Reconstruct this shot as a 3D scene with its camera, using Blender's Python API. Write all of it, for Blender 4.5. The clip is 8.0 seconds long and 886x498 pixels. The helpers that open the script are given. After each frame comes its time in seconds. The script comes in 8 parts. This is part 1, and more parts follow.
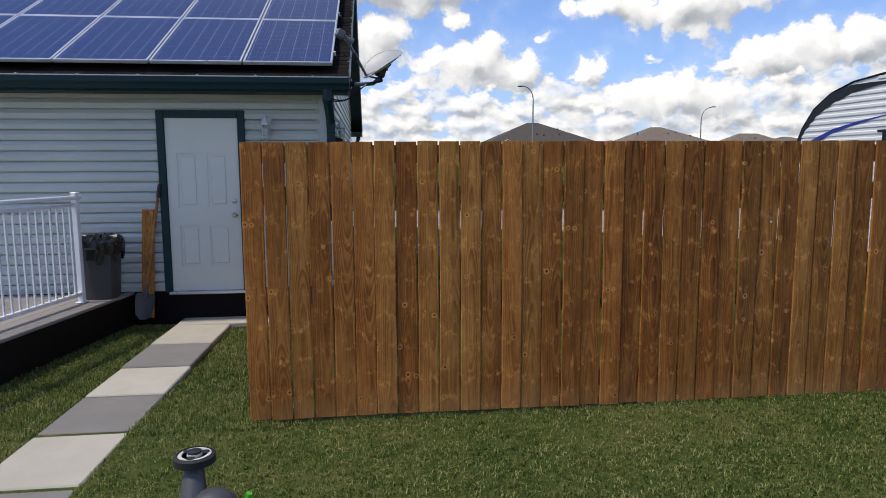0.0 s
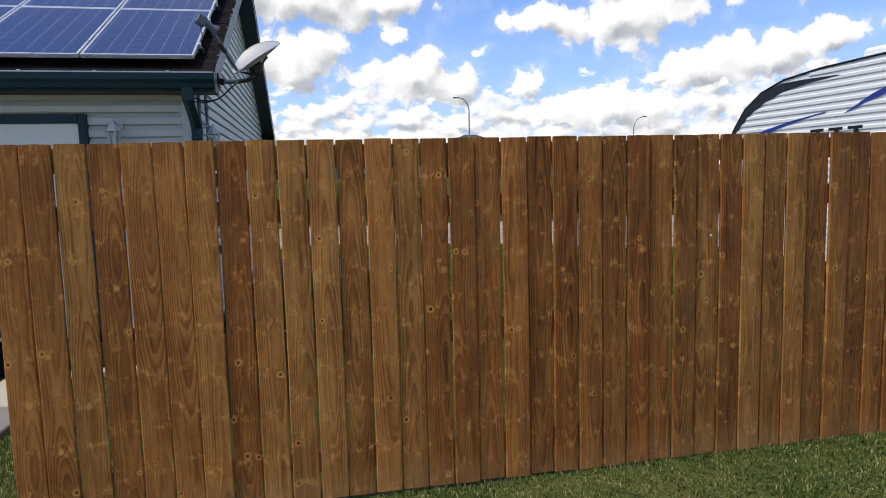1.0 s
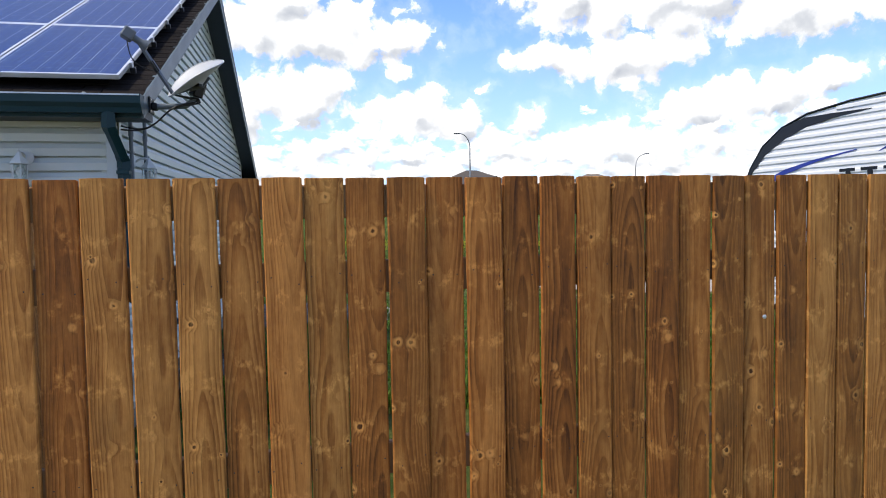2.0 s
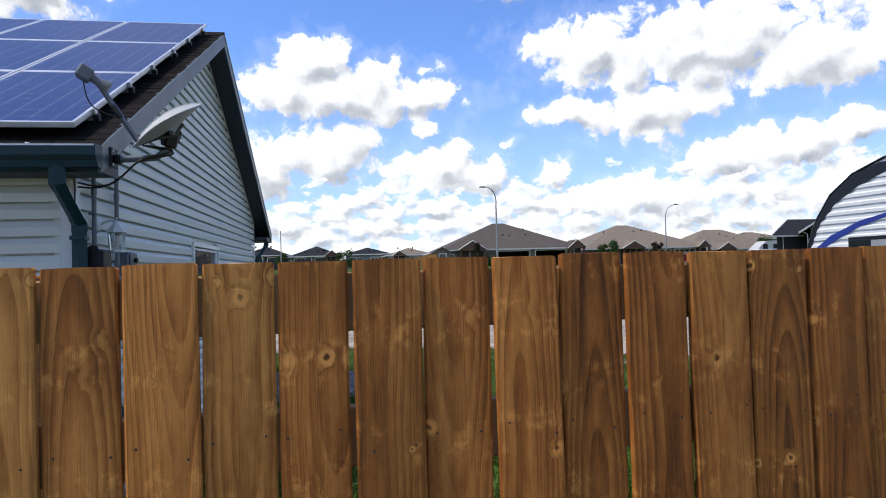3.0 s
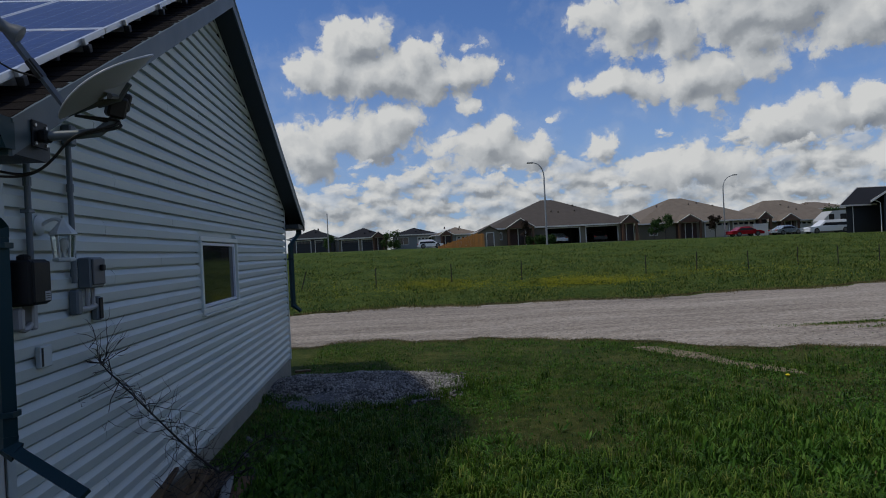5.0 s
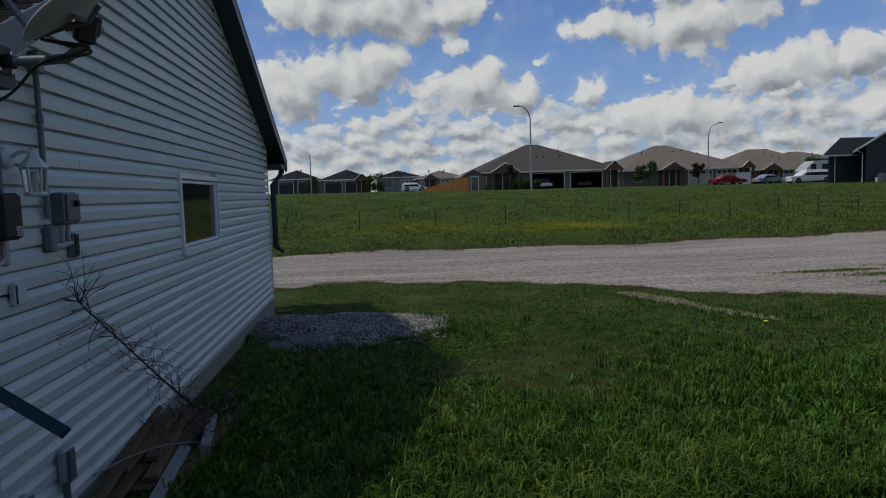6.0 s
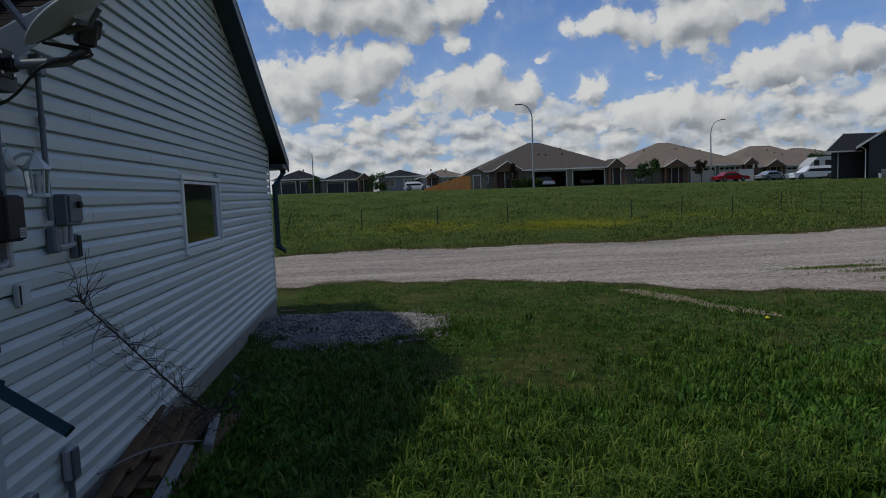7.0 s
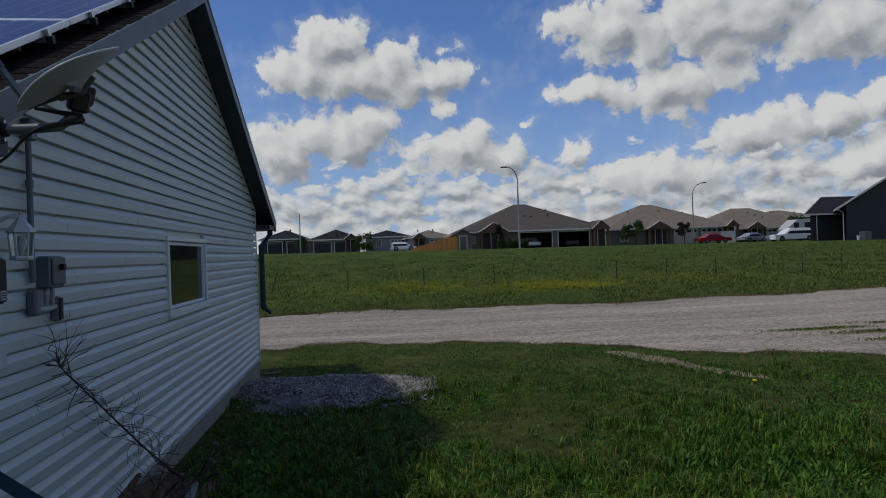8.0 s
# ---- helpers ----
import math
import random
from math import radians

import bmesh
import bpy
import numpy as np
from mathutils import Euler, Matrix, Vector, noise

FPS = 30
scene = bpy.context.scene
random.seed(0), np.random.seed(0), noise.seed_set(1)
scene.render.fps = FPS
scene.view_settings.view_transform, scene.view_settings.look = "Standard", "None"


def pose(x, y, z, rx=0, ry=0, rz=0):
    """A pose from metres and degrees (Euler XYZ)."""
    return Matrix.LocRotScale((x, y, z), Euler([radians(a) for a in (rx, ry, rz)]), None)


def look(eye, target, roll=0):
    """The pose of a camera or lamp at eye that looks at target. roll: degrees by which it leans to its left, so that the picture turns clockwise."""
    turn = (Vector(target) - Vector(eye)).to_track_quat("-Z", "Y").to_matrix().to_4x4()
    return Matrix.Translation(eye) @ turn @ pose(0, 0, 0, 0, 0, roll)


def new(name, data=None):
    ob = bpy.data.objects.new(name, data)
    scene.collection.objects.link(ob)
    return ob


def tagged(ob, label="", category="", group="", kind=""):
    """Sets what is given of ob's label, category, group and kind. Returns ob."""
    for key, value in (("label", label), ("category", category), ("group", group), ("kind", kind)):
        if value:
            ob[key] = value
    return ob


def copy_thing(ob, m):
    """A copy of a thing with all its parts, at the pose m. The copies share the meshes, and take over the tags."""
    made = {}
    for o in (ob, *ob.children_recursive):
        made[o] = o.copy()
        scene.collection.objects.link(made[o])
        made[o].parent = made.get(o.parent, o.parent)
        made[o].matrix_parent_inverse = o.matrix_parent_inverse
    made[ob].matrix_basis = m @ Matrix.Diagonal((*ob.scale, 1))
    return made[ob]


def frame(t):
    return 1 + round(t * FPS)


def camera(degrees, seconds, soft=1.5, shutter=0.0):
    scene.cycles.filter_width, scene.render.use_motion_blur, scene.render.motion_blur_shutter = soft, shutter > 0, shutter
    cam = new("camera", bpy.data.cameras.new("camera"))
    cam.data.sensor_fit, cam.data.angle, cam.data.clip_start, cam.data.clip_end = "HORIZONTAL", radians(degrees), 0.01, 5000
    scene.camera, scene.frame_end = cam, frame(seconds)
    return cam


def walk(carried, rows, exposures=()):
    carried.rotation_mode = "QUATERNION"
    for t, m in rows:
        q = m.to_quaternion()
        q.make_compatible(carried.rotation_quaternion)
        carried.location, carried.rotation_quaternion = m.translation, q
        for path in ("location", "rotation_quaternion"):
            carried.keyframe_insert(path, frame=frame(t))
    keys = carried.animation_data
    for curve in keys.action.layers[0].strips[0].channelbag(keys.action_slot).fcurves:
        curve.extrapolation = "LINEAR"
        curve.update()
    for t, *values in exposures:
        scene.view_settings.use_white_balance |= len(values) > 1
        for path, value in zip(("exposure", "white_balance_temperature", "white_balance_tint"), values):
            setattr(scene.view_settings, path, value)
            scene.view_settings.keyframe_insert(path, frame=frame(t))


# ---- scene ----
cam = camera(68.8, 8.0, soft=1.0)
PATH = [
    (0, (0.186, 0.092, 1.609), (0.4, 2.066, 1.365), -0.3),
    (0.5, (0.499, 0.662, 1.579), (0.992, 2.588, 1.365), 0.4),
    (1, (0.811, 1.127, 1.571), (1.196, 3.079, 1.364), -1.5),
    (1.5, (1.045, 1.614, 1.582), (1.339, 3.588, 1.451), 0.2),
    (2, (1.263, 2.155, 1.654), (1.646, 4.116, 1.554), -1.0),
    (2.2, (1.339, 2.36, 1.673), (1.657, 4.335, 1.674), 0.2),
    (3.3, (1.563, 3.472, 1.807), (1.861, 5.449, 1.873), -2.1),
    (3.5, (1.615, 3.652, 1.823), (1.871, 5.635, 1.887), -1.5),
    (4, (1.654, 4.002, 1.872), (1.775, 5.993, 2.013), -1.7),
    (4.2, (1.656, 4.143, 1.896), (1.802, 6.135, 1.99), -3.9),
    (5.3, (1.69, 4.556, 1.931), (1.837, 6.55, 1.881), -2.2),
    (5.5, (1.684, 4.56, 1.923), (1.784, 6.554, 1.81), -2.7),
    (6, (1.667, 4.603, 1.915), (1.868, 6.586, 1.744), -1.9),
    (6.5, (1.68, 4.587, 1.915), (1.876, 6.571, 1.746), -2.3),
    (7, (1.686, 4.573, 1.914), (1.878, 6.556, 1.74), -2.3),
    (7.5, (1.676, 4.584, 1.918), (1.879, 6.567, 1.758), -2.4),
    (8, (1.687, 4.566, 1.934), (1.928, 6.551, 1.944), -2.1),
]
EXPOSURES = [(0.0, 0.37, 7000, 10), (1.0, 0.52, 7000, 10), (2.2, 1.0, 7000, 10), (3.5, 0.20, 6600, 9), (4.2, -0.40, 6600, 8), (5.3, -0.50, 6620, 7), (8.0, -0.50, 6620, 7)]
walk(cam, [(t, look(eye, target, roll)) for t, eye, target, roll in PATH], EXPOSURES)


# ---- node helper ----
class Tree:
    """Short hand for building node trees: values and sockets alike are given by input name."""

    def __init__(self, tree):
        self.t = tree

    def add(self, kind, out=0, props=(), **inputs):
        node = self.t.nodes.new("ShaderNode" + kind)
        for key, value in props:
            if key == "operation":
                node.operation = value
            elif key == "data_type":
                node.data_type = value
            elif key == "blend_type":
                node.blend_type = value
            elif key == "feature":
                node.feature = value
            elif key == "noise_dimensions":
                node.noise_dimensions = value
            elif key == "interpolation_type":
                node.interpolation_type = value
        for key, value in inputs.items():
            socket = node.inputs[int(key[1:])] if key[0] == "i" and key[1:].isdigit() else node.inputs[key.replace("_", " ")]
            if isinstance(value, bpy.types.NodeSocket):
                self.t.links.new(value, socket)
            else:
                socket.default_value = value
        return node.outputs[out]

    def math(self, op, a, b=0.0, c=0.0):
        return self.add("Math", props=[("operation", op)], i0=a, i1=b, i2=c)

    def vmath(self, op, a, b=(0, 0, 0)):
        return self.add("VectorMath", props=[("operation", op)], i0=a, i1=b)

    def mix(self, f, a, b, blend="MIX"):
        return self.add("Mix", out=2, props=[("data_type", "RGBA"), ("blend_type", blend)], i0=f, i6=a, i7=b)

    def fit(self, v, a, b, c=0.0, d=1.0):
        return self.add("MapRange", props=[("interpolation_type", "SMOOTHSTEP")], Value=v, From_Min=a, From_Max=b, To_Min=c, To_Max=d)

    def noise(self, vec, scale, detail=3.0, rough=0.5, dist=0.0):
        return self.add("TexNoise", Vector=vec, Scale=scale, Detail=detail, Roughness=rough, Distortion=dist)

    def ramp(self, v, stops):
        node = self.t.nodes.new("ShaderNodeValToRGB")
        self.t.links.new(v, node.inputs[0])
        el = node.color_ramp.elements
        el[0].position, el[0].color = stops[0][0], (*stops[0][1], 1)
        el[1].position, el[1].color = stops[-1][0], (*stops[-1][1], 1)
        for p, c in stops[1:-1]:
            e = el.new(p)
            e.color = (*c, 1)
        return node.outputs[0]


# ---- world: blue summer sky with fair-weather cumulus ----
SUN_TO = Vector((0.50, 0.08, -1.0)).normalized()      # the way the sunlight travels
SUN_ELEV = math.asin(-SUN_TO.z)
SUN_AZ = math.atan2(-SUN_TO.x, -SUN_TO.y)              # from +y towards +x
world = bpy.data.worlds.new("sky")
scene.world = world
world.use_nodes = True
wt = world.node_tree
wt.nodes.clear()
w = Tree(wt)
sky_node = wt.nodes.new("ShaderNodeTexSky")
sky_node.sky_type = "NISHITA"
sky_node.sun_disc = False
sky_node.sun_elevation, sky_node.sun_rotation = SUN_ELEV, SUN_AZ
sky_node.air_density, sky_node.dust_density, sky_node.ozone_density = 1.0, 0.3, 3.0
SKY, CLOUD = 0.107, 0.775
direction = w.add("TexCoord", out=0)
sep = wt.nodes.new("ShaderNodeSeparateXYZ")
wt.links.new(direction, sep.inputs[0])
az = w.math("MULTIPLY", w.math("ARCTAN2", sep.outputs[0], sep.outputs[1]), 57.2958)
el = w.math("MULTIPLY", w.math("ARCSINE", sep.outputs[2]), 57.2958)
flat = w.add("CombineXYZ", X=az, Y=el, Z=0.0)
# the single clouds: azimuth, elevation, half width, half height in degrees
CLOUDS = [
    (1.3, 15.2, 7.9, 2.7), (-2.1, 18.0, 3.2, 2.1), (5.5, 15.1, 4.9, 1.6), (-4.8, 15.6, 3.5, 2.2), (-1.6, 10.4, 5.2, 2.8), (-6.7, 9.0, 3.3, 2.9), (8.8, 8.8, 4.5, 2.4), (12.3, 8.2, 2.3, 1.6),
    (31.5, 17.2, 11.0, 3.7), (22.1, 18.0, 6.0, 2.4), (39.6, 15.6, 5.6, 3.0), (20.4, 13.0, 3.4, 1.3), (27.0, 13.0, 5.4, 2.7), (32.3, 8.5, 4.4, 1.7), (37.4, 9.0, 4.4, 1.6), (41.6, 9.9, 2.6, 1.6),
    (19.1, 8.5, 1.6, 0.9), (14.6, 10.9, 0.9, 0.5), (7.4, 12.7, 1.0, 0.7), (40.6, 5.8, 2.6, 1.9), (-24.1, 21.8, 5.0, 2.8), (-1.2, 24.7, 1.6, 0.8), (15.1, 23.6, 2.1, 1.1), (46.5, 17.0, 7.0, 4.0), (25.6, 5.6, 5.4, 1.9),
]


def cells(p, scale, detail, rough):
    """Rounded billows: small next to a billow's heart, large in the creases between them."""
    node = wt.nodes.new("ShaderNodeTexVoronoi")
    node.voronoi_dimensions, node.feature, node.normalize = "2D", "F1", True
    wt.links.new(p, node.inputs["Vector"])
    for key, value in (("Scale", scale), ("Detail", detail), ("Roughness", rough)):
        node.inputs[key].default_value = value
    return node.outputs["Distance"]


def bent(p):
    """The way p shifted about by a slow swirl, so that no outline is regular."""
    drift = w.add("TexNoise", out=1, Vector=p, Scale=0.32, Detail=5.0, Roughness=0.6)
    swirl = w.vmath("MULTIPLY", w.vmath("SUBTRACT", drift, (0.5, 0.5, 0.5)), (3.4, 2.6, 0.0))
    return w.vmath("ADD", p, swirl)


def cumulus(p):
    q = bent(p)
    near = None
    for ca, ce, hw, hh in CLOUDS:
        d = w.vmath("MULTIPLY", w.vmath("SUBTRACT", q, (ca, ce, 0.0)), (1 / hw, 1 / hh, 0.0))
        d = w.vmath("MAXIMUM", d, w.vmath("MULTIPLY", d, (-1.0, -1.2, 0.0)))      # flatter undersides
        far = w.add("VectorMath", out=1, props=[("operation", "LENGTH")], i0=d)
        near = far if near is None else w.math("SMOOTH_MIN", near, far, 0.22)
    puffs = w.math("MULTIPLY", w.math("SUBTRACT", 0.30, cells(q, 0.34, 1.6, 0.5)), 1.7)
    return w.math("ADD", w.math("SUBTRACT", 1.24, near), puffs)


def shreds(p, scale, strength):
    small = w.math("MULTIPLY", w.math("SUBTRACT", 0.28, cells(bent(p), scale, 3.0, 0.62)), 1.3)
    wisps = w.math("SUBTRACT", w.noise(p, scale * 0.8, 5.0, 0.62), 0.5)
    return w.math("MULTIPLY", w.math("ADD", small, wisps), strength)


def low_bank(p):
    """The broken bank of cloud that lies along the horizon."""
    q = bent(p)
    sp = wt.nodes.new("ShaderNodeSeparateXYZ")
    wt.links.new(q, sp.inputs[0])
    top = w.math("ADD", 4.9, w.math("MULTIPLY", w.noise(w.add("CombineXYZ", X=sp.outputs[0], Y=3.0, Z=7.0), 0.13, 2.0, 0.5), 5.6))
    body = w.math("MINIMUM", w.math("MULTIPLY", w.math("SUBTRACT", top, sp.outputs[1]), 0.34), 0.62)
    puffs = w.math("MULTIPLY", w.math("SUBTRACT", 0.30, cells(w.vmath("MULTIPLY", q, (1.0, 1.7, 1.0)), 0.36, 1.8, 0.5)), 2.3)
    swell = w.math("MULTIPLY", w.math("SUBTRACT", w.noise(w.vmath("MULTIPLY", p, (1.0, 2.0, 1.0)), 0.40, 2.0, 0.5), 0.5), 1.5)
    return w.math("ADD", body, w.math("ADD", puffs, swell))


def lit(here, sunward, gain, bias):
    return w.math("ADD", bias, w.math("MULTIPLY", w.math("SUBTRACT", here, sunward), gain))


# the billows' sides that face the sun are lit, the undersides lie in their own shade
TO_SUN = (-0.8, 1.1, 0.0)
near_d, bank_d = cumulus(flat), low_bank(flat)
near_s, bank_s = cumulus(w.vmath("ADD", flat, TO_SUN)), low_bank(w.vmath("ADD", flat, (-0.45, 0.6, 0.0)))
outside = w.math("MAXIMUM", w.fit(w.math("ABSOLUTE", w.math("SUBTRACT", az, 14.0)), 38.0, 60.0), w.fit(el, 25.0, 34.0))
big = w.math("MULTIPLY", w.math("SUBTRACT", w.noise(w.vmath("MULTIPLY", direction, (1.0, 1.0, 2.0)), 2.3, 4.0, 0.5), 0.485), 2.2)
rest = w.math("ADD", w.math("MULTIPLY", big, outside), w.math("MULTIPLY", w.math("SUBTRACT", 1.0, outside), -0.9))
fray = shreds(flat, 1.0, 0.60)
dens = w.math("ADD", w.math("MAXIMUM", near_d, rest), fray)
bank_dens = w.math("ADD", bank_d, shreds(w.vmath("MULTIPLY", flat, (1.0, 1.7, 1.0)), 1.1, 0.55))
cover = w.math("MAXIMUM", w.fit(dens, 0.0, 0.42), w.math("MULTIPLY", w.fit(dens, -0.6, 0.1), 0.10))
cover_bank = w.math("MULTIPLY", w.fit(bank_dens, 0.0, 0.40), w.math("SUBTRACT", 1.0, w.math("MULTIPLY", w.fit(w.noise(w.vmath("MULTIPLY", flat, (1.0, 2.2, 1.0)), 0.22, 5.0, 0.6), 0.46, 0.62), 0.30)))
CLOUD_STOPS = [(0.0, (0.33, 0.37, 0.455)), (0.35, (0.50, 0.54, 0.61)), (0.62, (0.80, 0.835, 0.90)), (1.0, (1.10, 1.11, 1.14))]
shade = w.math("ADD", w.math("ADD", lit(near_d, near_s, 0.66, 0.60), w.math("MULTIPLY", fray, 0.22)), w.fit(dens, 1.3, 0.15, -0.10, 0.12))
shade_bank = w.math("ADD", lit(bank_d, bank_s, 0.62, 0.63), w.math("MULTIPLY", fray, 0.15))
front_col = w.vmath("SCALE", w.ramp(shade, CLOUD_STOPS))
bank_col = w.vmath("SCALE", w.ramp(shade_bank, CLOUD_STOPS))
front_col.node.inputs[3].default_value = bank_col.node.inputs[3].default_value = CLOUD
sky_col = w.vmath("MULTIPLY", sky_node.outputs[0], (SKY * 0.69, SKY * 0.92, SKY * 1.36))
haze = w.mix(w.fit(el, 20.0, 0.0, 0.02, 0.60), sky_col, (0.37, 0.50, 0.78, 1))
both = w.mix(cover, w.mix(cover_bank, haze, bank_col), front_col)
bg = w.add("Background", Color=both, Strength=1.0)
wo = wt.nodes.new("ShaderNodeOutputWorld")
wt.links.new(bg, wo.inputs[0])

sun_data = bpy.data.lights.new("sun", "SUN")
sun_data.energy, sun_data.angle, sun_data.color = 2.4, radians(3.0), (1.0, 0.94, 0.83)
sun = new("sun", sun_data)
sun.rotation_mode = "QUATERNION"
sun.rotation_quaternion = SUN_TO.to_track_quat("-Z", "Y")
sun.location = (-20, -10, 40)


# ---- materials ----
def material(name):
    m = bpy.data.materials.new(name)
    m.use_nodes = True
    g = Tree(m.node_tree)
    bsdf = m.node_tree.nodes["Principled BSDF"]
    return m, g, bsdf


def link(g, sock, bsdf, name):
    g.t.links.new(sock, bsdf.inputs[name])


def relief(g, bsdf, height, strength, dist=0.01):
    node = g.t.nodes.new("ShaderNodeBump")
    node.inputs["Strength"].default_value, node.inputs["Distance"].default_value = strength, dist
    g.t.links.new(height, node.inputs["Height"])
    g.t.links.new(node.outputs[0], bsdf.inputs["Normal"])


def plain(name, col, rough=0.5, metal=0.0, vary=0.12, scale=6.0, grain=60.0, bump=0.08, spread=0.0, spec=0.5, stretch=(1, 1, 1)):
    """Paint, plastic, metal, concrete: a base colour with soiling at two scales and a fine relief."""
    m, g, b = material(name)
    pos = g.add("NewGeometry", out=0)
    pos = g.vmath("MULTIPLY", pos, stretch)
    soil, fine_n = g.noise(pos, scale, 4.0, 0.6), g.noise(pos, grain, 3.0, 0.6)
    f = g.math("ADD", g.math("MULTIPLY", g.math("SUBTRACT", soil, 0.5), 2 * vary), g.math("MULTIPLY", g.math("SUBTRACT", fine_n, 0.5), vary))
    if spread:
        f = g.math("ADD", f, g.math("MULTIPLY", g.math("SUBTRACT", g.add("ObjectInfo", out=5), 0.5), 2 * spread))
    k = g.math("ADD", 1.0, f)
    c = g.vmath("SCALE", col[:3])
    g.t.links.new(k, c.node.inputs[3])
    link(g, c, b, "Base Color")
    b.inputs["Metallic"].default_value = metal
    b.inputs["Specular IOR Level"].default_value = spec
    link(g, g.math("ADD", rough, g.math("MULTIPLY", g.math("SUBTRACT", soil, 0.5), 0.25)), b, "Roughness")
    if bump:
        relief(g, b, fine_n, bump)
    return m


def fence_wood(name, light, mid, dark, knots=1.0, along=2, rough=0.66):
    """Stained softwood boards: flame-shaped growth rings that part round small knots, streaks, stains; every board differs."""
    m, g, b = material(name)
    rnd = g.add("ObjectInfo", out=5)
    pos = g.add("TexCoord", out=3)
    sx = m.node_tree.nodes.new("ShaderNodeSeparateXYZ")
    m.node_tree.links.new(pos, sx.inputs[0])
    across, length = (sx.outputs[0], sx.outputs[2]) if along == 2 else (sx.outputs[1], sx.outputs[0])
    if along == 1:
        across, length = sx.outputs[0], sx.outputs[1]
    off = g.math("MULTIPLY", rnd, 57.0)
    l2 = g.math("ADD", length, off)

    def field(u, v, z, detail=3.0, rg=0.55):
        return g.noise(g.add("CombineXYZ", X=g.math("MULTIPLY", across, u), Y=g.math("MULTIPLY", l2, v), Z=g.math("ADD", off, z)), 1.0, detail, rg)

    # knots stand in loose whorls up the board; each has a dark heart and a thin pale collar
    kv = g.add("CombineXYZ", X=g.math("MULTIPLY", g.math("ADD", across, g.math("MULTIPLY", rnd, 9.0)), 15.0), Y=g.math("MULTIPLY", l2, 14.0), Z=g.math("MULTIPLY", rnd, 31.0))
    vor = m.node_tree.nodes.new("ShaderNodeTexVoronoi")
    m.node_tree.links.new(kv, vor.inputs["Vector"])
    vor.inputs["Scale"].default_value = 1.0
    vs = m.node_tree.nodes.new("ShaderNodeSeparateColor")
    m.node_tree.links.new(vor.outputs["Color"], vs.inputs[0])
    vp = m.node_tree.nodes.new("ShaderNodeSeparateXYZ")
    m.node_tree.links.new(vor.outputs["Position"], vp.inputs[0])
    whorl = g.math("LESS_THAN", g.math("FRACT", g.math("MULTIPLY", vp.outputs[1], 0.30)), 0.46)
    pick = g.math("MULTIPLY", whorl, g.math("GREATER_THAN", vs.outputs[0], 1.0 - 0.78 * knots))
    size = g.fit(vs.outputs[1], 0.2, 1.0, 0.055, 0.165)
    kd = g.math("DIVIDE", g.math("ADD", vor.outputs["Distance"], g.math("MULTIPLY", g.math("SUBTRACT", field(70, 45, 2.0), 0.5), 0.16)), size)
    knot = g.math("MULTIPLY", g.fit(kd, 1.0, 0.62), pick)
    halo = g.math("MULTIPLY", g.fit(kd, 3.4, 0.8), pick)
    # growth rings of a flat-sawn board: distances from a pith that wanders behind the face, pushed aside by the knots
    centre = g.math("ADD", g.math("MULTIPLY", g.math("SUBTRACT", g.math("FRACT", g.math("MULTIPLY", rnd, 13.7)), 0.5), 0.085), g.math("MULTIPLY", g.math("SUBTRACT", field(0.0, 0.9, 41.0, 2.0), 0.5), 0.05))
    side_way = g.math("ADD", g.math("SUBTRACT", across, centre), g.math("MULTIPLY", g.math("SUBTRACT", field(22.0, 3.0, 0.0, 3.0, 0.5), 0.5), 0.016))
    deep = g.math("ADD", 0.0, g.math("MULTIPLY", field(0.0, 0.75, 51.0, 2.0, 0.4), 0.15))
    ring = g.math("SQRT", g.math("ADD", g.math("MULTIPLY", side_way, side_way), g.math("MULTIPLY", deep, deep)))
    figure = g.math("ADD", g.math("MULTIPLY", ring, 118.0), g.math("MULTIPLY", halo, 1.1))
    saw = g.math("FRACT", figure)
    lines = g.math("MULTIPLY", g.math("MULTIPLY", g.fit(saw, 0.15, 0.88), g.fit(saw, 1.0, 0.90)), g.fit(field(8.0, 1.2, 31.0), 0.32, 0.62, 0.30, 1.0))
    fib = field(520.0, 9.0, 4.0, 3.0, 0.65)
    hair = g.math("MULTIPLY", g.fit(field(260.0, 2.2, 14.0, 2.0, 0.6), 0.62, 0.74), 1.0)
    stain = field(9.0, 2.4, 6.0, 5.0, 0.62)
    streak = field(42.0, 1.3, 9.0, 4.0, 0.62)
    blotch = field(3.0, 1.6, 11.0, 3.0, 0.55)
    tone = g.math("ADD", g.math("MULTIPLY", rnd, 0.30), g.math("ADD", g.math("MULTIPLY", stain, 0.85), g.math("MULTIPLY", fib, 0.36)))
    tone = g.math("ADD", g.math("SUBTRACT", tone, 0.165), g.math("MULTIPLY", lines, -0.25))
    tone = g.math("ADD", tone, g.math("MULTIPLY", g.math("SUBTRACT", streak, 0.5), 0.55))
    band = g.math("FRACT", g.math("MULTIPLY", l2, 4.2))
    smear = g.math("MULTIPLY", g.math("MULTIPLY", g.fit(band, 0.0, 0.15), g.fit(band, 0.6, 0.3)), g.fit(field(26.0, 18.0, 17.0, 4.0, 0.65), 0.50, 0.70))
    tone = g.math("ADD", tone, g.math("MULTIPLY", smear, 0.40))
    tone = g.math("ADD", tone, g.math("MULTIPLY", g.math("SUBTRACT", field(60.0, 26.0, 27.0, 4.0, 0.7), 0.5), 0.30))
    tone = g.math("ADD", tone, g.math("MULTIPLY", hair, -0.14))
    col = g.ramp(tone, [(0.02, dark), (0.46, mid), (0.95, light)])
